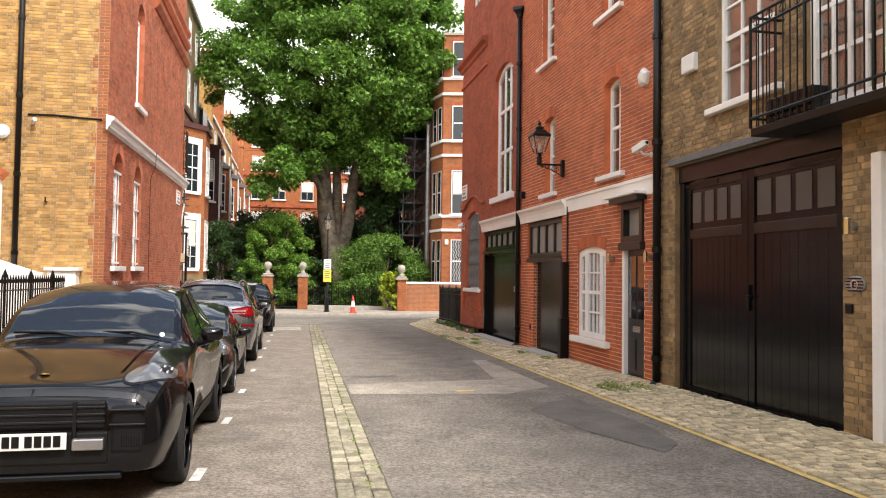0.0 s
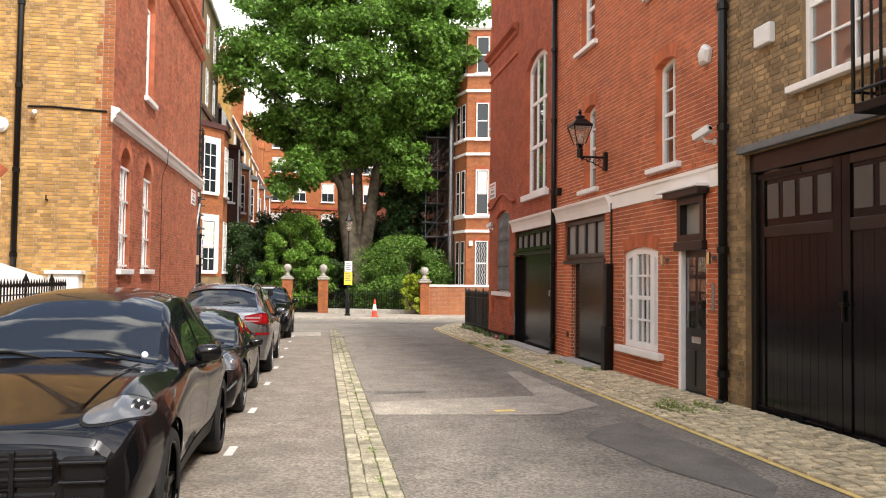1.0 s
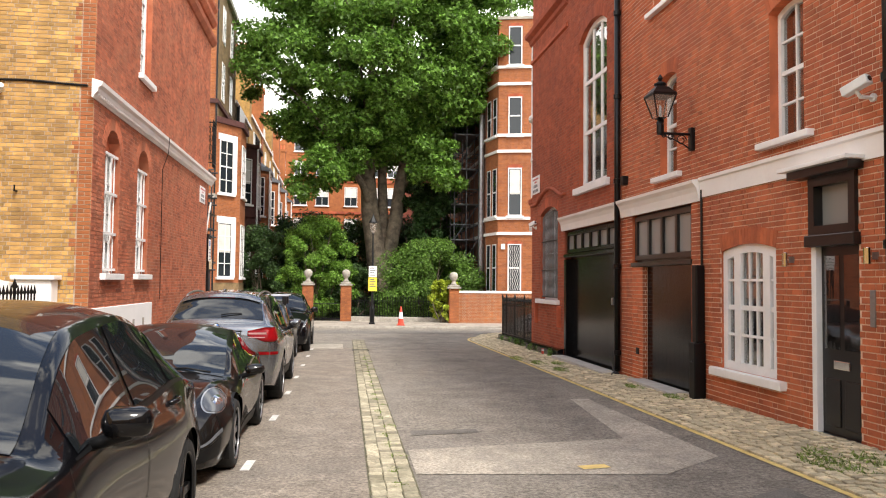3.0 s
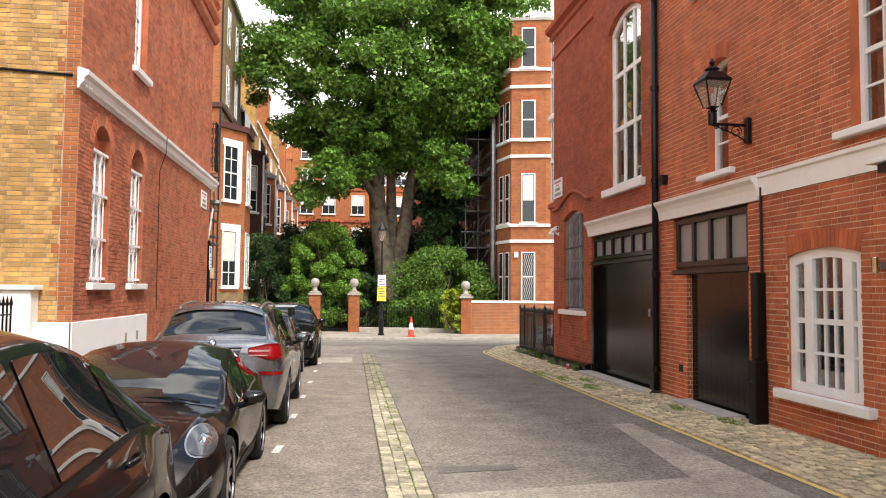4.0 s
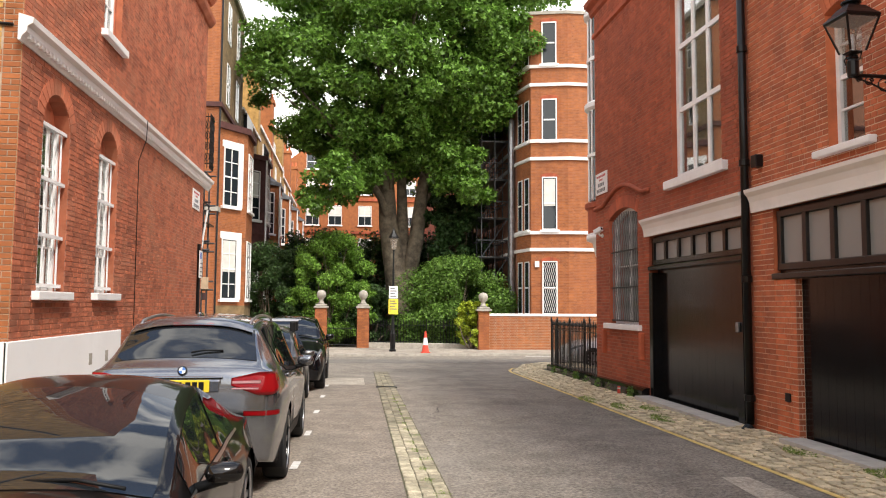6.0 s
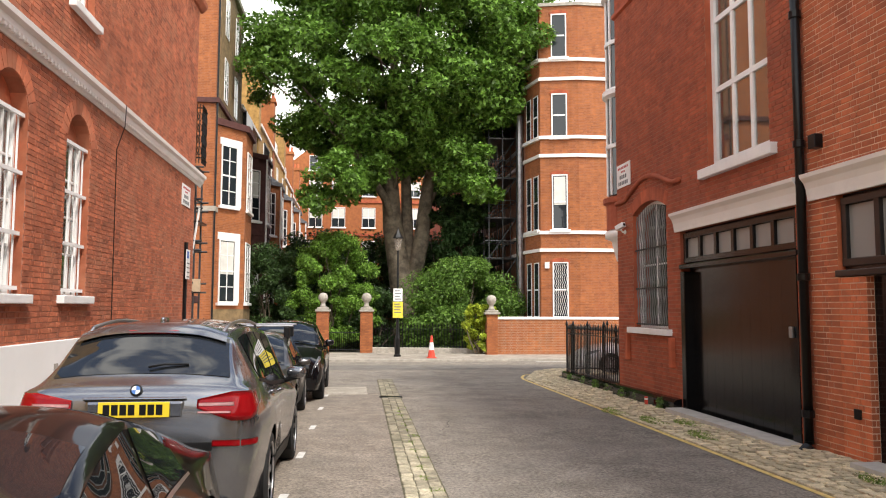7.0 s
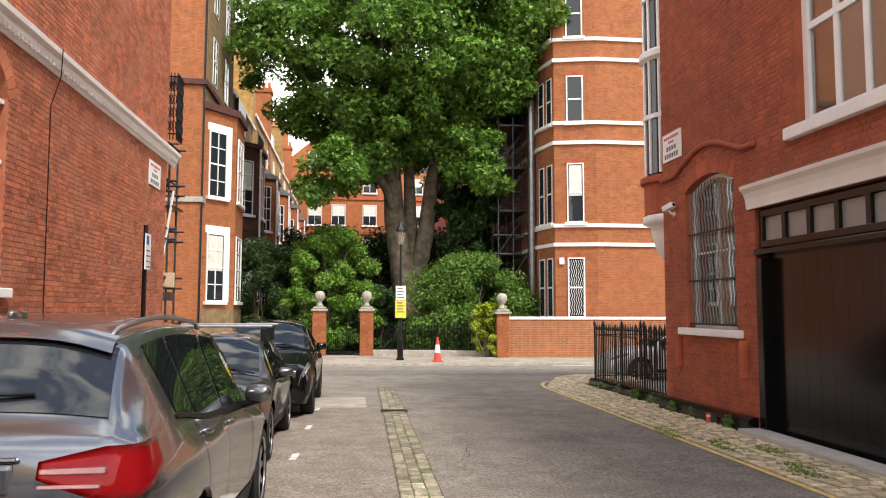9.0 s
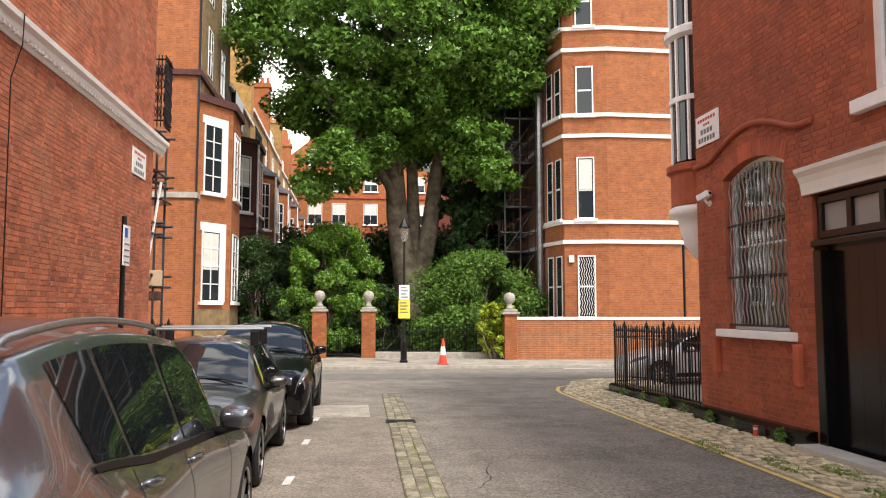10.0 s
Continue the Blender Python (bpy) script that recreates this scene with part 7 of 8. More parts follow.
M["paint_grey"] = paint("grey_metallic_car_paint", (0.20, 0.205, 0.22), 0.85, 0.22)
M["paint_bronze"] = paint("dark_grey_car_paint", (0.115, 0.112, 0.11), 0.85, 0.32)
M["paint_silver"] = paint("silver_car_paint", (0.68, 0.68, 0.68), 0.3)
M["car_glass"] = glass_material("car_glass", (0.012, 0.014, 0.016), 0.01)
M["car_glass"].node_tree.nodes["Principled BSDF"].inputs["IOR"].default_value = 1.65
M["car_glass"].node_tree.nodes["Bump"].inputs["Strength"].default_value = 0.0
M["trim_black"] = material("black_plastic_trim", (0.008, 0.008, 0.0085), 0.5, vary=0.2, bump=0.1, bscale=200, spec=0.2)
M["tyre"] = material("tyre_rubber", (0.014, 0.014, 0.014), 0.85, vary=0.3, scale=14, bump=0.3, bscale=60)
M["rim_dark"] = material("dark_alloy", (0.05, 0.05, 0.052), 0.3, 0.9, vary=0.1, bump=0)
M["rim_silver"] = material("silver_alloy", (0.45, 0.45, 0.46), 0.3, 0.9, vary=0.1, bump=0)
M["lamp_clear"] = glass_material("clear_lamp_cover", (0.11, 0.115, 0.125), 0.05)
M["lamp_bright"] = glass_material("bright_lamp_cover", (0.07, 0.075, 0.085), 0.04)
M["lamp_white"] = material("bright_lamp_reflector", (0.55, 0.56, 0.58), 0.12, 0.9, vary=0.05, bump=0)
M["lamp_red"] = glass_material("red_lamp_cover", (0.42, 0.008, 0.012), 0.05)
M["lamp_rose"] = material("pale_lamp_stripe", (0.75, 0.42, 0.42), 0.15, bump=0)
M["plate_white"] = material("white_number_plate", (0.75, 0.75, 0.73), 0.4, vary=0.03, bump=0)
M["plate_yellow"] = material("yellow_number_plate", (0.78, 0.58, 0.03), 0.4, vary=0.03, bump=0)
M["badge_gold"] = material("gold_badge", (0.55, 0.36, 0.08), 0.3, 0.8, bump=0)
M["badge_blue"] = material("blue_badge", (0.05, 0.16, 0.45), 0.3, bump=0)


def pchip(keys):
    """A smooth line through (x, value) pairs that never overshoots."""
    xs, ys = [k[0] for k in keys], [k[1] for k in keys]
    n = len(xs)
    h = [xs[i + 1] - xs[i] for i in range(n - 1)]
    d = [(ys[i + 1] - ys[i]) / h[i] for i in range(n - 1)]
    m = [d[0]] + [0.0 if d[i - 1] * d[i] <= 0 else 2 * d[i - 1] * d[i] / (d[i - 1] + d[i]) for i in range(1, n - 1)] + [d[-1]]

    def f(x):
        x = min(max(x, xs[0]), xs[-1])
        i = max(0, min(n - 2, sum(1 for v in xs if v <= x) - 1))
        t = (x - xs[i]) / h[i]
        return ys[i] * (1 + 2 * t) * (1 - t) ** 2 + h[i] * m[i] * t * (1 - t) ** 2 + ys[i + 1] * t * t * (3 - 2 * t) + h[i] * m[i + 1] * t * t * (t - 1)

    return f


class Car:
    """A car's shell as a surface P(x, t): x from nose to tail, t from sill (0) to belt (3), roof edge (4) and centre line (6)."""

    def __init__(s, name, label, place, paint_mat, L, W, H, nose, cowl, wtop, rtop, bg, tail, fo, wb, R, rim, low=0.22, plate="plate_white", belt=0.0, haunch=0.0, zs=1.0, blunt=0.0, zwr=0.5, cab=1.0, front=0.0, wedge=0.0):
        s.L, s.W, s.H, s.fo, s.wb, s.R, s.m, s.paint, s.cowl, s.wtop, s.rtop, s.bg, s.tail, s.nose = L, W, H, fo, wb, R, place @ Matrix.Diagonal((1, 1, zs, 1)), paint_mat, cowl, wtop, rtop, bg, tail, nose
        cx, cz = cowl
        rx, rz = rtop
        bx, bz = bg
        mid = (wtop + rx) / 2
        s.zc = pchip([(0, nose * 0.6), (0.03, nose - 0.15), (0.12, nose - 0.04), (0.3, nose), (cx * 0.65, cz - 0.05), (cx, cz), (cx + (wtop - cx) * 0.5, cz + (H - cz) * 0.56), (wtop, H - 0.045), (mid, H), (rx, rz), (rx + (bx - rx) * 0.5, rz + (bz - rz) * 0.42), (bx, bz), (L - 0.07, tail), (L - 0.02, tail - 0.14 + 0.08 * blunt), (L, (0.62 + 0.24 * blunt) * tail)])
        s.zr = pchip([(0, nose * 0.58), (0.03, nose - 0.17), (0.3, nose - 0.03 + haunch), (cx * 0.65, cz - 0.08 + haunch * 0.6), (cx, cz - 0.06), (cx + (wtop - cx) * 0.5, cz + (H - cz) * 0.46), (wtop, H - 0.13), (mid, H - 0.085), (rx, rz - 0.09), (rx + (bx - rx) * 0.5, rz + (bz - rz) * 0.45 - 0.07), (bx, bz - 0.03), (L - 0.07, tail - 0.03), (L, (0.6 + 0.24 * blunt) * tail)])
        s.yr = pchip([(0, (0.5 + 0.2 * front) * W), (0.12, (0.6 + 0.13 * front) * W), (0.3, (0.68 + 0.07 * front) * W), (cx, 0.8 * W * cab), (wtop, 0.69 * W * cab), (mid, 0.67 * W * cab), (rx, 0.66 * W * cab), (bx, 0.74 * W), (L - 0.07, (0.72 + 0.05 * blunt) * W), (L, (0.58 + 0.16 * blunt) * W)])
        s.zb = pchip([(0, nose * 0.55), (0.05, nose - 0.24), (0.3, nose - 0.11 + haunch), (cx, cz - 0.12 - 1.5 * wedge), (mid, cz - 0.08 + belt - 0.7 * wedge), (rx, cz - 0.04 + belt + 0.6 * wedge), (bx, bz - 0.08), (L - 0.07, tail - 0.08), (L, (0.56 + 0.24 * blunt) * tail)])
        s.yb = pchip([(0, (0.53 + 0.22 * front) * W), (0.06, (0.68 + 0.14 * front) * W), (0.15, (0.79 + 0.08 * front) * W), (0.4, (0.885 + 0.03 * front) * W), (cx, 0.93 * W), (mid, 0.905 * W), (rx, 0.90 * W), (bx, 0.875 * W), (L - 0.08, (0.82 + 0.07 * blunt) * W), (L, (0.62 + 0.18 * blunt) * W)])
        s.yw = pchip([(0, (0.56 + 0.22 * front) * W), (0.05, (0.72 + 0.15 * front) * W), (0.15, (0.86 + 0.06 * front) * W), (0.4, (0.955 + 0.01 * front) * W), (fo, W), (L * 0.5, 0.965 * W), (fo + wb, W), (L - 0.3, (0.95 + 0.02 * blunt) * W), (L - 0.08, (0.86 + 0.07 * blunt) * W), (L, (0.66 + 0.18 * blunt) * W)])
        s.zw = pchip([(0, nose * 0.5), (0.3, nose * 0.72), (L * 0.3, cz * 0.7), (L * 0.75, cz * 0.76), (L, tail * zwr)])
        s.low = pchip([(0, low + 0.03), (0.5, low), (L - 0.6, low + 0.02), (L, low + 0.12)])
        s.root = empty(name)
        s.root.matrix_basis = place
        tagged(s.root, label, "car")
        s.build()

    def nodes(s, x):
        lo = s.low(x)
        return [(s.yw(x) - 0.07, lo), (s.yw(x) - 0.012, lo + 0.5 * (s.zw(x) - lo)), (s.yw(x), s.zw(x)), (s.yb(x), s.zb(x)), (s.yr(x), s.zr(x)), (s.yr(x) * 0.55, s.zr(x) + 0.8 * (s.zc(x) - s.zr(x))), (0.0, s.zc(x))]

    def P(s, x, t, side=1, out=0.0):
        n = s.nodes(x)
        i = min(int(t), 5)
        f = t - i
        p = [n[max(i - 1, 0)], n[i], n[i + 1], n[i + 2] if i + 2 < 7 else (-n[5][0], n[5][1])]
        q = []
        for k in (0, 1):
            a, b, c, d = (v[k] for v in p)
            m1, m2 = (c - a) / 2, (d - b) / 2
            if i in (3,) :
                m1 = m2 = c - b
            if i == 2:
                m2 = (c - b) * 0.6
            if i == 4:
                m1 = (c - b) * 1.1
            q.append(b * (1 + 2 * f) * (1 - f) ** 2 + m1 * f * (1 - f) ** 2 + c * f * f * (3 - 2 * f) + m2 * f * f * (f - 1))
        v = Vector((x, side * q[0], q[1]))
        if out:
            e = 0.004
            a = s.P(min(x + e, s.L), t, side) - s.P(max(x - e, 0), t, side)
            b = s.P(x, min(t + 0.02, 5.99), side) - s.P(x, max(t - 0.02, 0), side)
            nn = a.cross(b)
            if nn.length > 1e-9:
                nn.normalize()
                c = Vector((s.L / 2, 0, 0.6))
                if nn.dot(v - c) < 0:
                    nn = -nn
                v += nn * out
        return v

    def part(s, name, bm, mat, parent=None, label="", smooth=True):
        bmesh.ops.transform(bm, matrix=s.m, verts=bm.verts[:])
        return part(name, bm, mat, parent or s.root, label, smooth)

    def shell(s):
        xs = sorted({*[s.L * k / 84 for k in range(85)], 0.015, 0.03, 0.08, 0.12, s.L - 0.015, s.L - 0.03, s.L - 0.09})
        ts = [k / 5 for k in range(31)]
        bm = bmesh.new()
        ra = s.R + 0.055
        rows = []
        for side in (1, -1):
            grid = []
            for x in xs:
                row = []
                for t in ts:
                    if side == -1 and t == 6.0:
                        row.append(rows[0][len(grid)][-1])
                        continue
                    v = s.P(x, t, side)
                    arch = False
                    if t < 2.9:
                        for wx in (s.fo, s.fo + s.wb):
                            dx, dz = v.x - wx, v.z - s.R
                            r = math.hypot(dx, dz)
                            if r < ra:
                                k = ra / max(r, 1e-4)
                                v.x, v.z = wx + dx * k, max(s.R + dz * k, s.low(x) - 0.01)
                                arch = True
                    row.append(bm.verts.new(v))
                    row[-1].tag = arch
                grid.append(row)
            rows.append(grid)
        for side, grid in enumerate(rows):
            for i in range(len(xs) - 1):
                for j in range(len(ts) - 1):
                    q = [grid[i][j], grid[i + 1][j], grid[i + 1][j + 1], grid[i][j + 1]]
                    if all(v.tag for v in q) or len(set(q)) < 4:
                        continue
                    bm.faces.new(q if side == 0 else q[::-1])
        for e in (0, -1):
            loop = rows[0][e] + rows[1][e][-2::-1]
            bm.faces.new(loop)
        for k in range(len(xs) - 1):
            xm = (xs[k] + xs[k + 1]) / 2
            if all(abs(xm - wx) > ra for wx in (s.fo, s.fo + s.wb)):
                bm.faces.new((rows[0][k][0], rows[0][k + 1][0], rows[1][k + 1][0], rows[1][k][0]))
        return s.part("body", bm, s.paint)

    def sheet(s, name, x0, x1, lo, hi, mat, parent=None, sides=(1,), nx=14, nt=8, out=0.005, label=""):
        """A skin on the shell between two lines t = lo(x), hi(x)."""
        for side in sides:
            bm = bmesh.new()
            g = []
            for i in range(nx + 1):
                x = x0 + (x1 - x0) * i / nx
                a, b = lo(x) if callable(lo) else lo, hi(x) if callable(hi) else hi
                g.append([bm.verts.new(s.P(x, a + (b - a) * j / nt, side, out)) for j in range(nt + 1)])
            for i in range(nx):
                for j in range(nt):
                    bm.faces.new((g[i][j], g[i + 1][j], g[i + 1][j + 1], g[i][j + 1]))
            s.part(name, bm, mat, parent, label)

    def across(s, name, x0, x1, t, mat, nx=12, nt=7, out=0.006, bow=0.0):
        """A skin right across the car's top, from roof edge to roof edge."""
        bm = bmesh.new()
        g = []
        for i in range(nx + 1):
            f = i / nx
            row = []
            for j in range(2 * nt + 1):
                side = 1 if j <= nt else -1
                u = j / nt if j <= nt else 2 - j / nt
                x = x0 + (x1 - x0) * f + bow * (1 - u) * (1 - f if bow > 0 else f)
                row.append(bm.verts.new(s.P(x, t + (6.0 - t) * u, side, out)))
            g.append(row)
        for i in range(nx):
            for j in range(2 * nt):
                bm.faces.new((g[i][j], g[i + 1][j], g[i + 1][j + 1], g[i][j + 1]))
        return s.part(name, bm, mat)

    def oval(s, name, cx, ct, rx, rt, mat, parent=None, sides=(1, -1), out=0.007, skew=0.0, power=1.0, label=""):
        """An oval skin on the shell."""
        obs = []
        for side in sides:
            bm = bmesh.new()
            c = bm.verts.new(s.P(cx, ct, side, out * 1.3))
            prev = None
            for k in range(1, 5):
                ring = []
                for i in range(28):
                    a = 2 * math.pi * i / 28
                    u, v = math.copysign(abs(math.cos(a)) ** power, math.cos(a)), math.copysign(abs(math.sin(a)) ** power, math.sin(a))
                    f = k / 4
                    t = min(max(ct + rt * v * f, 0), 6)
                    x = min(max(cx + rx * u * f + skew * v * f, 0.0), s.L)
                    ring.append(bm.verts.new(s.P(x, t, side, out * (1.3 - 0.8 * f * f))))
                for i in range(28):
                    if prev is None:
                        bm.faces.new((c, ring[i], ring[(i + 1) % 28]))
                    else:
                        bm.faces.new((prev[i], ring[i], ring[(i + 1) % 28], prev[(i + 1) % 28]))
                prev = ring
            obs.append(s.part(name, bm, mat, parent, label))
        return obs

    def wrap(s, name, y0, run, lo, hi, mat, out, label="", upto=1.0):
        """A skin round the rear corner, from y0 on the tail to a run ahead of it on the flank."""
        def flank(x, z):
            f = min(max((z - s.zw(x)) / max(s.zb(x) - s.zw(x), 0.01), 0), 1)
            return s.yw(x) + (s.yb(x) - s.yw(x)) * f

        def back(z):
            a, b = s.L - 0.12, s.L
            for _ in range(18):
                m = (a + b) / 2
                a, b = (m, b) if s.zr(m) > z else (a, m)
            return a

        for side in (1, -1):
            bm = bmesh.new()
            g = []
            for i in range(25):
                u = i / 24 * upto
                row = []
                for j in range(6):
                    z = lo(u) + (hi(u) - lo(u)) * j / 5
                    xb, xc = back(z) + out, s.L - 0.15
                    yc = flank(xc, z) + out * 0.6
                    ye = min(0.72, yc - 0.1)
                    if u < 0.5:
                        x, y = xb, y0 + (ye - y0) * u / 0.5
                    elif u < 0.8:
                        f = (u - 0.5) / 0.3
                        x = (1 - f) ** 2 * xb + 2 * f * (1 - f) * (xb - 0.015) + f * f * xc
                        y = (1 - f) ** 2 * ye + 2 * f * (1 - f) * (yc - 0.015) + f * f * yc
                    else:
                        x = xc - (run - 0.15) * (u - 0.8) / 0.2
                        y = flank(x, z) + out * 0.6
                    row.append(bm.verts.new((x, side * y, z)))
                g.append(row)
            for i in range(24):
                for j in range(5):
                    bm.faces.new((g[i][j], g[i + 1][j], g[i + 1][j + 1], g[i][j + 1]))
            bmesh.ops.solidify(bm, geom=bm.faces[:], thickness=0.02)
            s.part(name, bm, M[mat], None, label)

    def box(s, name, q, mat, bev=0.01, parent=None, turn=None, label=""):
        bm = bmesh.new()
        box(bm, *q, turn, bev)
        return s.part(name, bm, M[mat] if isinstance(mat, str) else mat, parent, label, False)

    def wheels(s):
        R, w = s.R, 0.24
        for wx in (s.fo, s.fo + s.wb):
            for side in (1, -1):
                yo = side * (s.W - 0.015)
                mm = pose(wx, yo, R) @ Matrix(((1, 0, 0, 0), (0, 0, -side, 0), (0, 1, 0, 0), (0, 0, 0, 1)))
                bm = bmesh.new()
                ri = R * 0.74
                lathe(bm, [(ri, 0.0), (ri + 0.02, -0.005), (R - 0.03, 0.0), (R - 0.006, 0.025), (R, 0.06), (R, w - 0.05), (R - 0.02, w), (ri, w)], 0, 0, 0, 40, mm, False)
                wheel = s.part("wheel", bm, M["tyre"], None, "black rubber tyre")
                bm = bmesh.new()
                for k in range(s.spokes):
                    a = 2 * math.pi * k / s.spokes
                    box(bm, ri * 0.12, ri * 0.98, -0.028, 0.028, 0.012, 0.05, mm @ pose(0, 0, 0, 0, 0, math.degrees(a)) @ Matrix(((1, 0, 0, 0), (0, 1, 0, 0), (-0.03, 0, 1, 0.02), (0, 0, 0, 1))), 0.006)
                lathe(bm, [(ri * 0.2, 0.02), (ri * 0.2, 0.06)], 0, 0, 0, 16, mm)
                pts = [mm @ Vector((ri * math.cos(a), ri * math.sin(a), 0.012)) for a in [2 * math.pi * k / 40 for k in range(41)]]
                tube(bm, pts, 0.013, 5, False)
                s.part("rim", bm, s.rim, wheel, "alloy wheel rim")
                bm = bmesh.new()
                lathe(bm, [(ri * 0.6, 0.12), (ri * 0.6, 0.13)], 0, 0, 0, 24, mm)
                s.part("brake_disc", bm, M["steel"], wheel)
                bm = bmesh.new()
                lathe(bm, [(ri * 0.99, 0.16), (ri * 0.99, 0.17)], 0, 0, 0, 24, mm)
                s.part("wheel_back", bm, M["trim_black"], wheel)
                bm = bmesh.new()
                ra = R + 0.06
                n = 24
                ring = [[bm.verts.new(mm @ Vector((ra * math.cos(math.pi * (k / n) * 1.3 - 0.47), ra * math.sin(math.pi * (k / n) * 1.3 - 0.47), d))) for k in range(n + 1)] for d in (0.02, 0.36)]
                for k in range(n):
                    bm.faces.new((ring[0][k], ring[0][k + 1], ring[1][k + 1], ring[1][k]))
                bm.faces.new(ring[1])
                s.part("wheel_well", bm, M["trim_black"], s.root)

    def build(s):
        s.body = s.shell()
        cx, cz = s.cowl
        s.across("windscreen", cx + 0.03, s.wtop - 0.02, 4.16, M["car_glass"], bow=-0.07)
        s.across("rear_window", s.rtop[0] + 0.05, s.bg[0] - 0.03, 4.06 if s.H > 1.65 else 4.2, M["car_glass"], bow=0.0)

    def trim(s, spokes, rim, doors, side_glass, mirror=True, frame="trim_black"):
        s.spokes, s.rim = spokes, M[rim]
        s.wheels()
        for x0, x1 in side_glass:
            def hi(x):
                return 3.93
            s.sheet("side_window", x0, x1, 3.1, hi, M["car_glass"], None, (1, -1), 16, 6)
        a, b = side_glass[0][0], side_glass[-1][1]
        s.sheet("window_trim", a - 0.05, b + 0.04, 3.02, 3.08, M[frame], None, (1, -1), 30, 2, 0.008)
        for x in doors:
            s.sheet("door_seam", x, x + 0.009, 0.35, 3.0, M["trim_black"], None, (1, -1), 1, 24, 0.002)
        for k, x in enumerate(doors[1:]):
            for side in (1, -1):
                p, q = s.P(x - 0.26, 2.62, side, 0.02), s.P(x - 0.06, 2.62, side, 0.02)
                bm = bmesh.new()
                tube(bm, [p - Vector((0, side * 0.025, 0)), p.lerp(q, 0.1), p.lerp(q, 0.5) + Vector((0, side * 0.012, 0)), p.lerp(q, 0.9), q - Vector((0, side * 0.025, 0))], [0.013, 0.016, 0.017, 0.016, 0.013], 8)
                s.part("door_handle", bm, s.paint)
        s.sheet("sill_trim", s.fo + s.R + 0.1, s.fo + s.wb - s.R - 0.1, 0.02, 0.55, M["trim_black"], None, (1, -1), 10, 3, 0.006)
        if mirror:
            cx, cz = s.cowl
            for side in (1, -1):
                mx = cx + 0.42
                base = s.P(mx, 3.05, side)
                bm = bmesh.new()
                box(bm, -0.06, 0.07, -0.11, 0.1, -0.05, 0.06 + 0.02 * (s.H > 1.5), pose(base.x, base.y + side * 0.14, base.z + 0.08, 0, 0, -14 * side), 0.05)
                mir = s.part("wing_mirror", bm, s.paint)
                bm = bmesh.new()
                tube(bm, [base - Vector((0, side * 0.02, 0.0)), base + Vector((0, side * 0.16, 0.05))], 0.028, 8)
                s.part("mirror_arm", bm, M["trim_black"], mir)
        for k in (-0.35, 0.3):
            bm = bmesh.new()
            x = s.cowl[0] + 0.05
            tube(bm, [(x - 0.03, k - 0.25, s.zc(x - 0.03) + 0.0), (x + 0.03, k, s.zc(x + 0.03) + 0.016), (x + 0.07, k + 0.35, s.zc(x + 0.07) - 0.012)], 0.011, 5)
            s.part("wiper", bm, M["trim_black"])

    def plate(s, x, z, mat, n=7, w=0.52):
        d = -1 if x < s.L / 2 else 1
        p = s.box("number_plate", (min(x, x + 0.012 * d), max(x, x + 0.012 * d), -w / 2, w / 2, z - 0.056, z + 0.056), mat, 0.003)
        for k in range(n):
            y = -w * 0.43 + w * 0.86 * (k + (0.35 if k > 3 else 0)) / (n + 0.35)
            bx = x + 0.013 * d
            s.box("plate_bar", (min(bx, bx + 0.002 * d), max(bx, bx + 0.002 * d), y, y + 0.048, z - 0.038, z + 0.038), "trim_black", 0, p)


def facing(x, y_front, yaw=0.0):
    """Nose towards the south (the camera's start)."""
    return pose(x, y_front, G(y_front + 2.3) + 0.033) @ pose(0, 0, 0, -0.848, 0, 0) @ pose(0, 0, 0, 0, 0, 90 + yaw)


def facing_away(x, y_rear, L):
    return pose(x, y_rear + L, G(y_rear + L / 2) - 0.033) @ pose(0, 0, 0, -0.848, 0, 0) @ pose(0, 0, 0, 0, 0, -90)


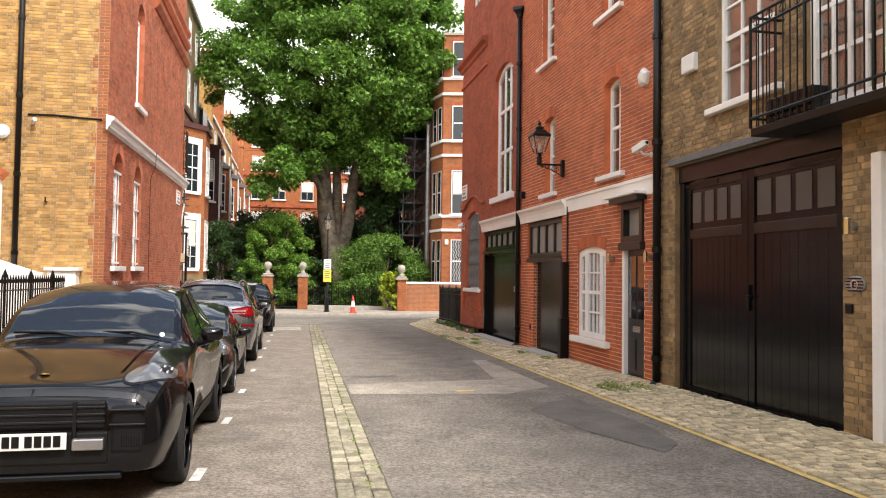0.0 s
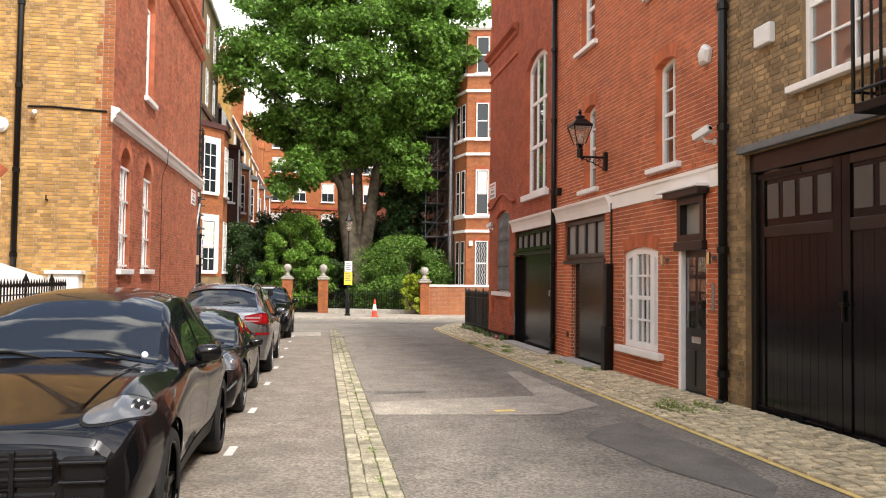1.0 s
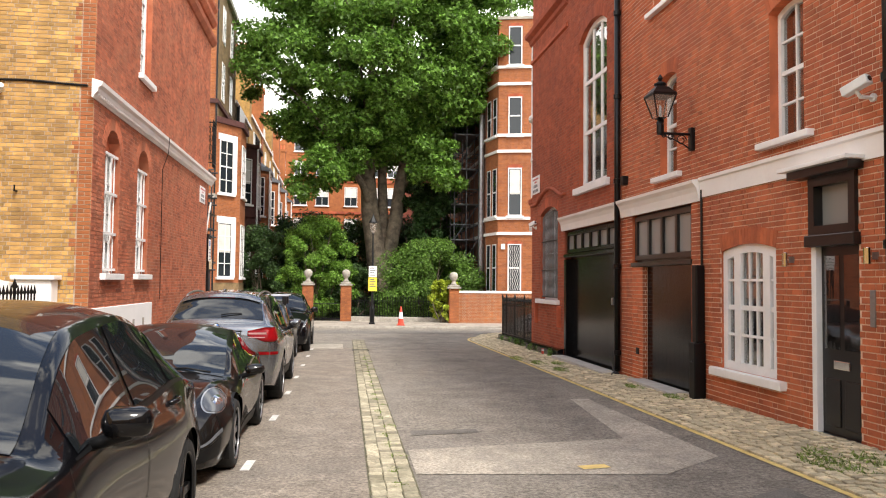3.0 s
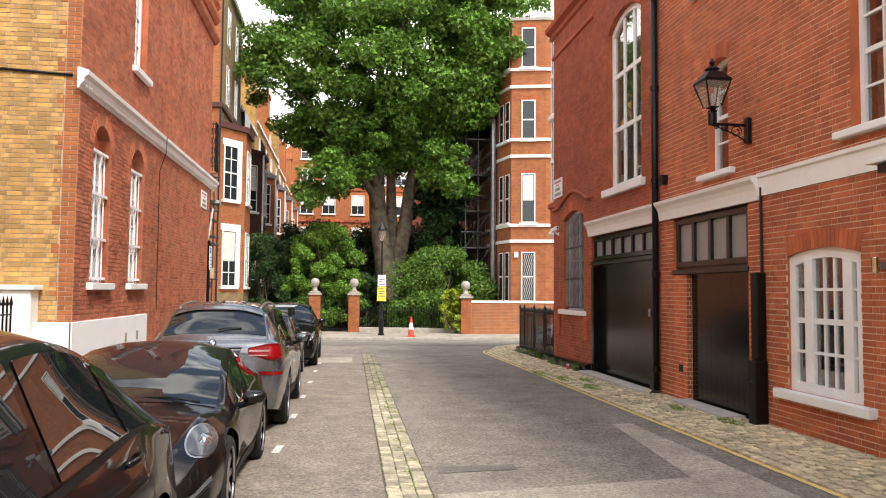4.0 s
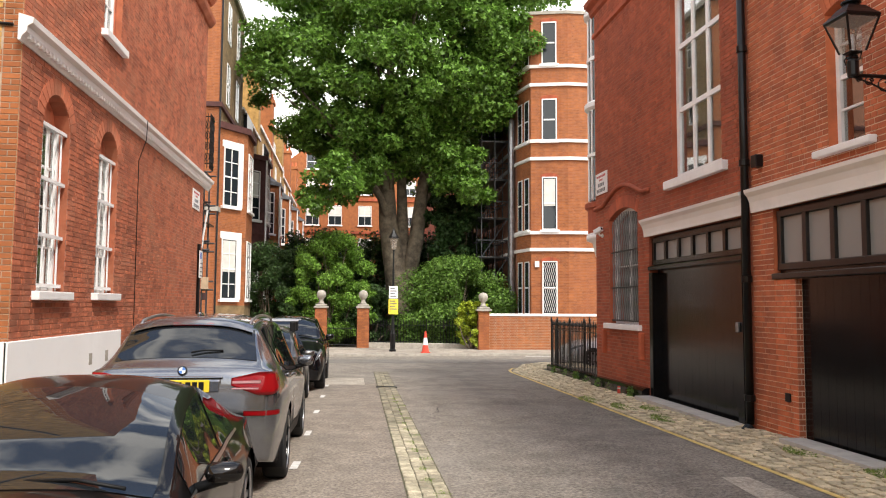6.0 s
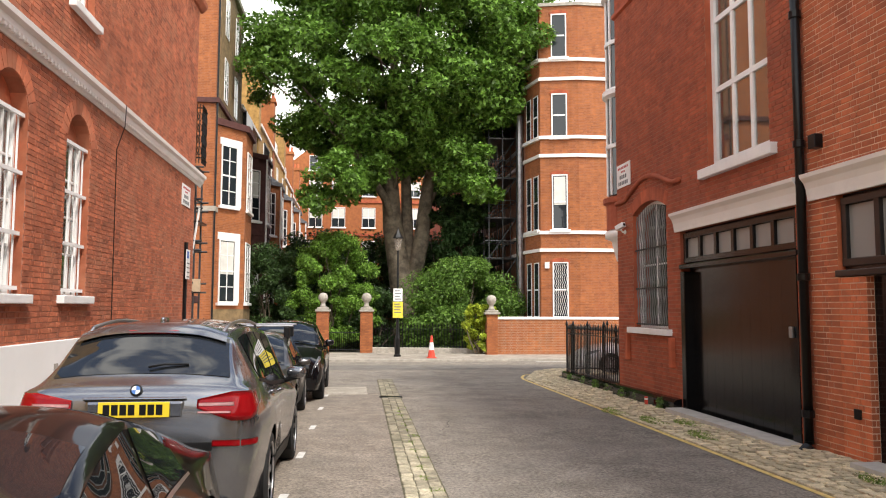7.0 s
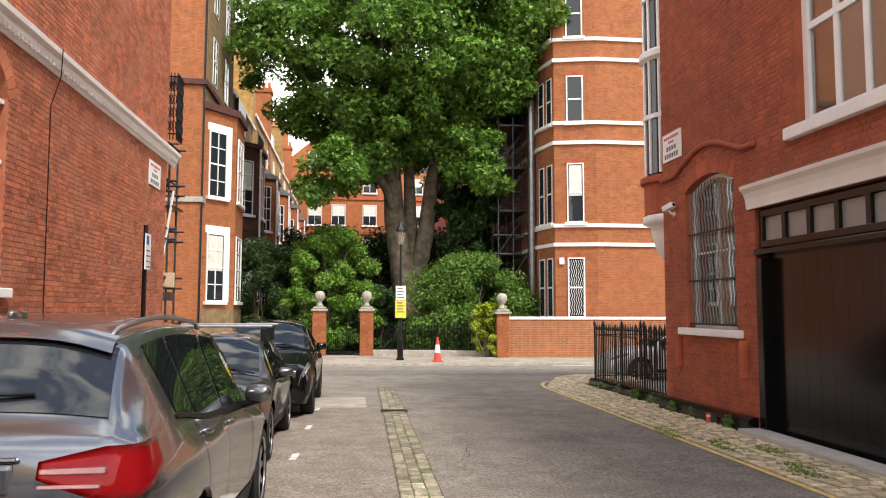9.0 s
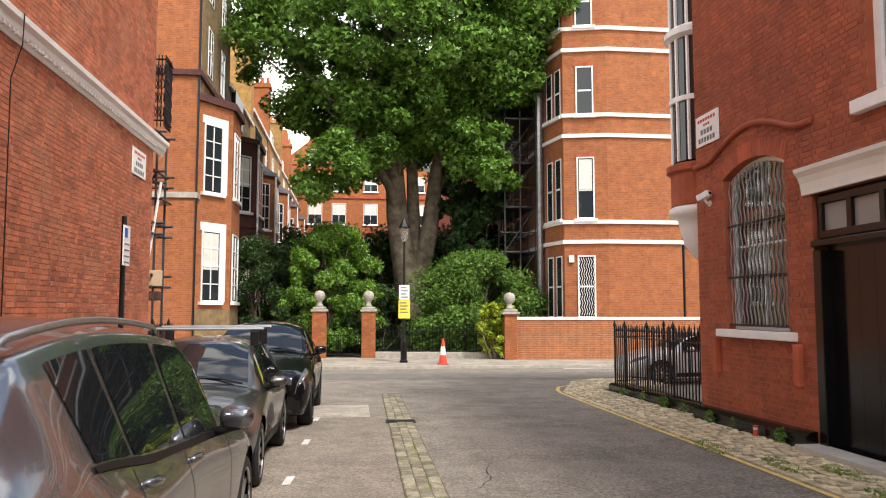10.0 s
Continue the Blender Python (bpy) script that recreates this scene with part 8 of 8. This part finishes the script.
def sporty_suv():
    c = Car("car", "glossy black sporty crossover car parked nose out", facing(-1.78, 5.73), M["paint_black"], 4.68, 0.96, 1.62, 0.93, (1.5, 1.12), 2.32, (3.72, 1.5), (4.45, 1.08), 0.98, 0.92, 2.81, 0.37, None, low=0.27, haunch=0.05, zs=1.03, front=1.0)
    c.trim(5, "rim_dark", (1.62, 2.72, 3.62), ((1.75, 2.64), (2.72, 3.5), (3.56, 3.9)))
    c.oval("headlight_rim", 0.4, 3.62, 0.19, 0.86, M["trim_black"], None, (1, -1), 0.006, -0.16, 0.85)
    c.oval("headlight", 0.4, 3.62, 0.165, 0.8, M["lamp_clear"], None, (1, -1), 0.012, -0.16, 0.85, "clear swept headlight")
    c.oval("headlight_bowl", 0.47, 3.4, 0.1, 0.36, M["trim_black"], None, (1, -1), 0.016, -0.05, 0.8)
    for dx, dt in ((0.44, 3.28), (0.55, 3.2), (0.4, 3.55), (0.5, 3.5)):
        c.oval("headlight_led", dx, dt, 0.026, 0.09, M["lamp_white"], None, (1, -1), 0.024)
    # grille, intakes and bumper
    c.box("grille", (-0.012, 0.05, -0.5, 0.5, 0.6, 0.79), "trim_black", 0.02)
    for z in (0.65, 0.70, 0.75):
        c.box("grille_bar", (-0.022, 0.0, -0.5, 0.5, z - 0.008, z + 0.008), "rim_dark", 0.004)
    for y in (-0.3, 0.3):
        c.box("grille_upright", (-0.028, 0.0, y - 0.014, y + 0.014, 0.44, 0.79), "paint_black", 0.006)
    c.box("lower_intake", (-0.012, 0.04, -0.52, 0.52, 0.36, 0.58), "trim_black", 0.015)
    c.box("bumper_blade", (-0.05, 0.02, -0.5, -0.29, 0.46, 0.54), "rim_silver", 0.012)
    c.box("bumper_blade", (-0.05, 0.02, 0.29, 0.5, 0.46, 0.54), "rim_silver", 0.012)
    c.box("splitter", (-0.03, 0.12, -0.62, 0.62, 0.26, 0.3), "paint_black", 0.012)
    for side in (1, -1):
        def span(x0, x1, y0, y1, z0, z1):
            return (x0, x1, *sorted((side * y0, side * y1)), z0, z1)

        intake = c.box("side_intake", span(-0.012, 0.06, 0.53, 0.76, 0.42, 0.75), "trim_black", 0.03)
        for z in (0.62, 0.72):
            c.box("intake_bar", span(-0.035, 0.03, 0.53, 0.77, z, z + 0.016), "rim_dark", 0.006, intake)
        for k in range(9):
            y = 0.6 + 0.017 * k
            c.box("intake_fin", span(-0.022, 0.0, y, y + 0.007, 0.48, 0.55), "rim_dark", 0.002, intake)
    c.sheet("nose_lip", 0.05, 0.085, 3.35, 5.98, M["rim_dark"], None, (1, -1), 2, 14, 0.003)
    c.plate(-0.045, 0.53, "plate_white")
    bm = bmesh.new()
    lathe(bm, [(0.035, 0), (0.03, 0.008)], 0, 0, 0, 8, pose(0.32, 0, c.zc(0.32) + 0.002, 0, 10, 0))
    c.part("badge", bm, M["badge_gold"])
    # bonnet creases
    for side in (1, -1):
        c.sheet("bonnet_crease", 0.35, 1.45, lambda x: 4.62 - 0.16 * x, lambda x: 4.70 - 0.16 * x, c.paint, None, (side,), 16, 2, 0.012)
    c.oval("permit_disc", 1.62, 4.45, 0.03, 0.09, M["plastic_white"], None, (-1,), 0.009, label="round white paper permit")


def sports_coupe():
    c = Car("car", "low black sports coupe with round headlights", facing(-1.75, 10.95), M["paint_brown"], 4.45, 0.935, 1.345, 0.66, (1.32, 0.89), 2.32, (2.95, 1.3), (3.95, 0.97), 0.85, 1.0, 2.45, 0.335, None, low=0.16, haunch=0.08, cab=1.05)
    c.trim(10, "rim_silver", (1.45, 2.75), ((1.6, 2.62), (2.68, 3.3)), True, "rim_silver")
    c.oval("headlight_ring", 0.52, 3.35, 0.25, 0.66, M["rim_silver"], None, (1, -1), 0.008, 0, 1.0, "chrome headlight ring")
    c.oval("headlight", 0.52, 3.35, 0.23, 0.6, M["lamp_bright"], None, (1, -1), 0.018, 0, 1.0, "round clear headlight")
    c.oval("headlight_lens", 0.52, 3.32, 0.12, 0.32, M["lamp_white"], None, (1, -1), 0.026)
    c.oval("headlight_led", 0.47, 3.5, 0.04, 0.1, M["lamp_clear"], None, (1, -1), 0.034)
    c.box("lower_intake", (-0.012, 0.05, -0.45, 0.45, 0.2, 0.32), "trim_black", 0.015)
    c.sheet("side_intake", 0.06, 0.3, 0.6, 1.7, M["trim_black"], None, (1, -1), 8, 4, 0.004)
    c.sheet("indicator", 0.08, 0.32, 1.95, 2.15, M["lamp_clear"], None, (1, -1), 8, 2, 0.008)
    c.plate(-0.02, 0.36, "plate_white")


def grey_suv():
    L = 4.65
    c = Car("car", "grey metallic family crossover seen from behind", facing_away(-1.65, 15.85, L), M["paint_grey"], L, 0.945, 1.70, 0.98, (1.42, 1.16), 2.12, (4.06, 1.63), (4.48, 1.25), 1.19, 0.86, 2.81, 0.365, None, belt=0.02, zs=1.03, blunt=1.0, zwr=0.78, wedge=0.05)
    c.trim(10, "rim_silver", (1.55, 2.62, 3.5), ((1.72, 2.54), (2.62, 3.42), (3.48, 3.88)))
    # tail
    c.wrap("tail_lamp", 0.46, 0.3, lambda u: 1.035 - 0.09 * min(1, u / 0.5) + 0.1 * max(0, u - 0.65) / 0.35, lambda u: 1.10 + 0.055 * min(1, u / 0.5), "lamp_red", 0.032, "broad red tail lamp")
    c.wrap("lamp_stripe", 0.47, 0.1, lambda u: 1.052, lambda u: 1.074 + 0.012 * u, "lamp_rose", 0.036, "pale lamp stripe", 0.52)
    c.wrap("lamp_stripe", 0.47, 0.1, lambda u: 1.0, lambda u: 1.015, "lamp_rose", 0.036, "pale lamp stripe", 0.5)
    c.wrap("reflector", 0.58, 0.16, lambda u: 0.755, lambda u: 0.80, "lamp_red", 0.014, "red bumper reflector")
    c.box("plate_recess", (L - 0.06, L + 0.004, -0.37, 0.37, 0.95, 1.1), "paint_grey", 0.03)
    c.plate(L + 0.012, 1.03, "plate_yellow")
    c.box("tailgate_shelf", (L - 0.1, L + 0.016, -0.38, 0.38, 1.096, 1.12), "paint_grey", 0.012)
    # proud black strip; its colour stands for the shaded tailgate recess
    c.box("tailgate_gap", (L - 0.06, L + 0.006, -0.58, 0.58, 0.72, 0.79), "trim_black", 0.01)
    c.box("bumper_trim", (L - 0.2, L + 0.03, -0.72, 0.72, 0.28, 0.40), "trim_black", 0.04)
    c.box("bumper_step", (L - 0.3, L + 0.03, -0.56, 0.56, 0.40, 0.71), "paint_grey", 0.04)
    bm = bmesh.new()
    mm = pose(L - 0.035, 0, 1.165, 0, 70, 0)
    lathe(bm, [(0.045, 0), (0.045, 0.012), (0.038, 0.016)], 0, 0, 0, 20, mm)
    b = c.part("badge", bm, M["trim_black"])
    for k in range(4):
        bm = bmesh.new()
        vs = [bm.verts.new(mm @ Vector((r * math.cos(a), r * math.sin(a), 0.018))) for r, a in [(0, 0)] + [(0.032, k * math.pi / 2 + j * math.pi / 10) for j in range(6)]]
        bm.faces.new(vs)
        c.part("badge_quarter", bm, M["badge_blue" if k % 2 else "plastic_white"], b)
    c.across("roof_spoiler", 3.98, 4.17, 4.15, c.paint, 4, 7, 0.03)
    c.box("brake_light", (4.13, 4.17, -0.2, 0.2, c.zc(4.16) + 0.005, c.zc(4.16) + 0.03), "lamp_red", 0.004)
    bm = bmesh.new()
    tube(bm, [c.P(4.42, 5.9, 1, 0.03), c.P(4.4, 5.6, 1, 0.03), c.P(4.39, 5.1, 1, 0.018)], 0.009, 6)
    c.part("rear_wiper", bm, M["trim_black"])
    for side in (1, -1):
        bm = bmesh.new()
        tube(bm, [c.P(2.1, 4.3, side, 0.005)] + [c.P(2.2 + 1.75 * k / 10, 4.3, side, 0.045) for k in range(11)] + [c.P(4.08, 4.3, side, 0.0)], 0.016, 7)
        c.part("roof_rail", bm, M["rim_silver"])
    bm = bmesh.new()
    box(bm, 3.72, 3.9, -0.02, 0.02, c.zc(3.8) - 0.02, c.zc(3.8) + 0.05, None, 0.015)
    c.part("antenna_fin", bm, c.paint)
    c.oval("fuel_flap", 3.95, 2.55, 0.1, 0.25, c.paint, None, (-1,), 0.003)
    c.oval("headlight", 0.3, 3.2, 0.2, 0.45, M["lamp_clear"], None, (1, -1), 0.008)


def hatchback():
    c = Car("car", "dark grey hatchback with silver roof bars", facing(-1.78, 21.3), M["paint_bronze"], 4.3, 0.885, 1.47, 0.8, (1.22, 0.98), 1.95, (3.5, 1.42), (4.1, 1.0), 0.92, 0.85, 2.6, 0.32, None, zs=1.05)
    c.trim(10, "rim_silver", (1.35, 2.4, 3.2), ((1.5, 2.33), (2.4, 3.12), (3.18, 3.6)))
    c.oval("headlight", 0.3, 3.2, 0.24, 0.42, M["lamp_clear"], None, (1, -1), 0.01, 0.05, 0.8, "clear swept headlight")
    c.oval("headlight_led", 0.3, 3.2, 0.09, 0.2, M["lamp_white"], None, (1, -1), 0.016)
    c.box("grille", (-0.01, 0.05, -0.46, 0.46, 0.48, 0.6), "trim_black", 0.02)
    c.box("lower_intake", (-0.012, 0.04, -0.45, 0.45, 0.25, 0.38), "trim_black", 0.02)
    c.sheet("fog_lamp_recess", 0.06, 0.26, 0.7, 1.6, M["trim_black"], None, (1, -1), 6, 4, 0.004)
    c.oval("fog_lamp", 0.16, 1.1, 0.07, 0.2, M["lamp_clear"], None, (1, -1), 0.01)
    c.plate(-0.02, 0.43, "plate_white")
    for x in (2.15, 3.0):
        z = c.zc(x) + 0.09
        b = c.box("roof_bar", (x - 0.04, x + 0.04, -0.72, 0.72, z, z + 0.035), "rim_silver", 0.014)
        for side in (1, -1):
            y0, y1 = sorted((side * 0.56, side * 0.66))
            c.box("roof_bar_foot", (x - 0.06, x + 0.06, y0, y1, c.zc(x) - 0.11, z + 0.002), "trim_black", 0.02, b)


def large_suv():
    c = Car("car", "black luxury crossover with slim headlights", facing(-1.58, 25.95), M["paint_black"], 4.73, 0.965, 1.65, 0.95, (1.5, 1.14), 2.3, (3.75, 1.55), (4.5, 1.12), 1.02, 0.88, 2.87, 0.385, None, zs=1.05, front=0.9)
    c.trim(10, "rim_dark", (1.6, 2.72, 3.65), ((1.75, 2.64), (2.72, 3.55), (3.6, 4.0)))
    c.oval("headlight", 0.26, 3.05, 0.24, 0.28, M["lamp_clear"], None, (1, -1), 0.01, 0.06, 0.8, "slim clear headlight")
    c.sheet("headlight_led", 0.1, 0.44, 2.92, 3.0, M["lamp_white"], None, (1, -1), 8, 2, 0.018)
    c.box("grille", (-0.015, 0.05, -0.47, 0.47, 0.5, 0.78), "trim_black", 0.03)
    for k in range(5):
        c.box("grille_bar", (-0.022, -0.01, -0.45, 0.45, 0.53 + 0.05 * k, 0.54 + 0.05 * k), "rim_dark", 0.003)
    c.box("lower_intake", (-0.012, 0.04, -0.5, 0.5, 0.26, 0.4), "trim_black", 0.02)
    c.sheet("side_intake", 0.05, 0.28, 0.7, 2.1, M["trim_black"], None, (1, -1), 8, 5, 0.004)
    c.plate(-0.03, 0.44, "plate_white")


def silver_car():
    m = pose(7.35, 34.2, G(34.2) + 0.0)
    c = Car("car", "silver hatchback parked across the junction", m, M["paint_silver"], 4.3, 0.88, 1.46, 0.8, (1.22, 0.98), 1.95, (3.5, 1.42), (4.1, 1.0), 0.92, 0.85, 2.6, 0.32, None)
    c.trim(10, "rim_silver", (1.35, 2.4, 3.2), ((1.5, 2.33), (2.4, 3.12), (3.18, 3.6)))
    c.oval("headlight", 0.3, 3.2, 0.24, 0.42, M["lamp_clear"])


sporty_suv()
sports_coupe()
grey_suv()
hatchback()
large_suv()
silver_car()

# ---- small growth and litter ----
def tuft(name, label, x, y, z, r, n, seed, mat="grass", h=0.1):
    rng = random.Random(seed)
    vs, fs = [], []
    for _ in range(n):
        a, rr = rng.uniform(0, 6.283), r * rng.random() ** 0.6
        px, py = x + rr * math.cos(a), y + 1.8 * rr * math.sin(a)
        b = rng.uniform(0, 6.283)
        hh, lean = h * rng.uniform(0.4, 1.2), rng.uniform(-0.05, 0.05)
        dx, dy = 0.011 * math.cos(b), 0.011 * math.sin(b)
        i = len(vs)
        vs += [(px - dx, py - dy, z), (px + dx, py + dy, z), (px + lean, py + rng.uniform(-0.05, 0.05), z + hh)]
        fs.append((i, i + 1, i + 2))
    tagged(raw(name, vs, fs, M[mat]), label, "grass", kind="stuff")


for k, (x, y, r) in enumerate(((5.35, 11.3, 0.28), (5.6, 11.1, 0.2), (5.1, 11.25, 0.2), (5.2, 20.5, 0.2), (5.15, 22.2, 0.22), (5.0, 23.6, 0.25), (5.45, 21.6, 0.18), (5.5, 17.2, 0.15), (5.6, 15.8, 0.15))):
    tuft("grass", "green grass growing between the setts", x, y, pave_z(x, y) + 0.0, r * 1.35, 620, 50 + k, h=0.032)
for k in range(34):
    y = 5.0 + 0.6 * k
    tuft("grass", "green moss and grass between gutter setts", 0.585 + 0.0128 * (y - 6) + (0.05 if k % 3 else 0.13), y, G(y) + 0.008, 0.075, 190, 80 + k, h=0.02)
for k, (x, y) in enumerate(((5.66, 23.4), (5.62, 24.6), (5.65, 25.4), (5.7, 26.5), (5.75, 27.4), (5.8, 28.6), (5.75, 29.6))):
    c = [(x, y, pave_z(x, y) + 0.06 + 0.05 * j) for j in range(3)]
    wv = empty("weed", x, y, pave_z(x, y))
    tagged(wv, "small green weed at foot of the plinth", "weed", group="plinth weeds")
    leaves("foliage", M["leaf_mid"], c, [0.1, 0.09, 0.06], (90, 30, 60, 40, 110, 50, 70)[k], (0.06, 0.035, 0.05, 0.04, 0.065, 0.04, 0.05)[k], 90 + k, wv)
can = empty("drink_can", 5.62, 23.95, pave_z(5.62, 23.95))
tagged(can, "small red and white drink can on the setts", "can")
zc0 = pave_z(5.62, 23.95) + 0.012
for nm, a, b, mat in (("can_body", 0.0, 0.1, "cone_red"), ("can_band", 0.1, 0.13, "plastic_white"), ("can_top", 0.13, 0.155, "cone_red")):
    bm = bmesh.new()
    lathe(bm, [(0.033, a), (0.033, b)], 5.62, 23.95, zc0, 12)
    part(nm, bm, M[mat], can)

# ---- single bricks, setts and slabs nearest the walk ----
for job in LATER:
    if job[0] == "setts" or job[0] == "channel":
        kind, bed, near, protos, mat = job
        for k, (x, y, w, l, rot) in enumerate(near):
            z = pave_z(x, y) if kind == "setts" else G(y) + 0.004
            ob = link("sett", protos[k % len(protos)], mat, bed)
            ob.matrix_basis = pose(x, y, z, 0, 0, math.degrees(rot)) @ Matrix.Diagonal((w / 0.2, l / 0.11, 1, 1))
    elif job[0] == "slabs":
        kind, base, spots, proto, mat = job
        for x, y in spots:
            link("slab", proto, mat, base).matrix_basis = pose(x, y, -0.5)
    else:
        wall, pl, rects, mat = job
        meshes = {}
        for p, q, za, zb, out in rects:
            key = (round(q - p, 2), round(zb - za, 3))
            if key not in meshes:
                v, f = brick_mesh(Plane((0, 0), (1, 0)), [(0, q - p, 0, zb - za, 0.007)])
                me = bpy.data.meshes.new("brick")
                me.from_pydata(v, [], f)
                meshes[key] = me
            o = pl.p(p, za)
            ob = link("brick", meshes[key], mat, wall)
            ob.matrix_basis = Matrix(((pl.u.x, -pl.n.x, 0, o.x), (pl.u.y, -pl.n.y, 0, o.y), (0, 0, 1, o.z), (0, 0, 0, 1)))
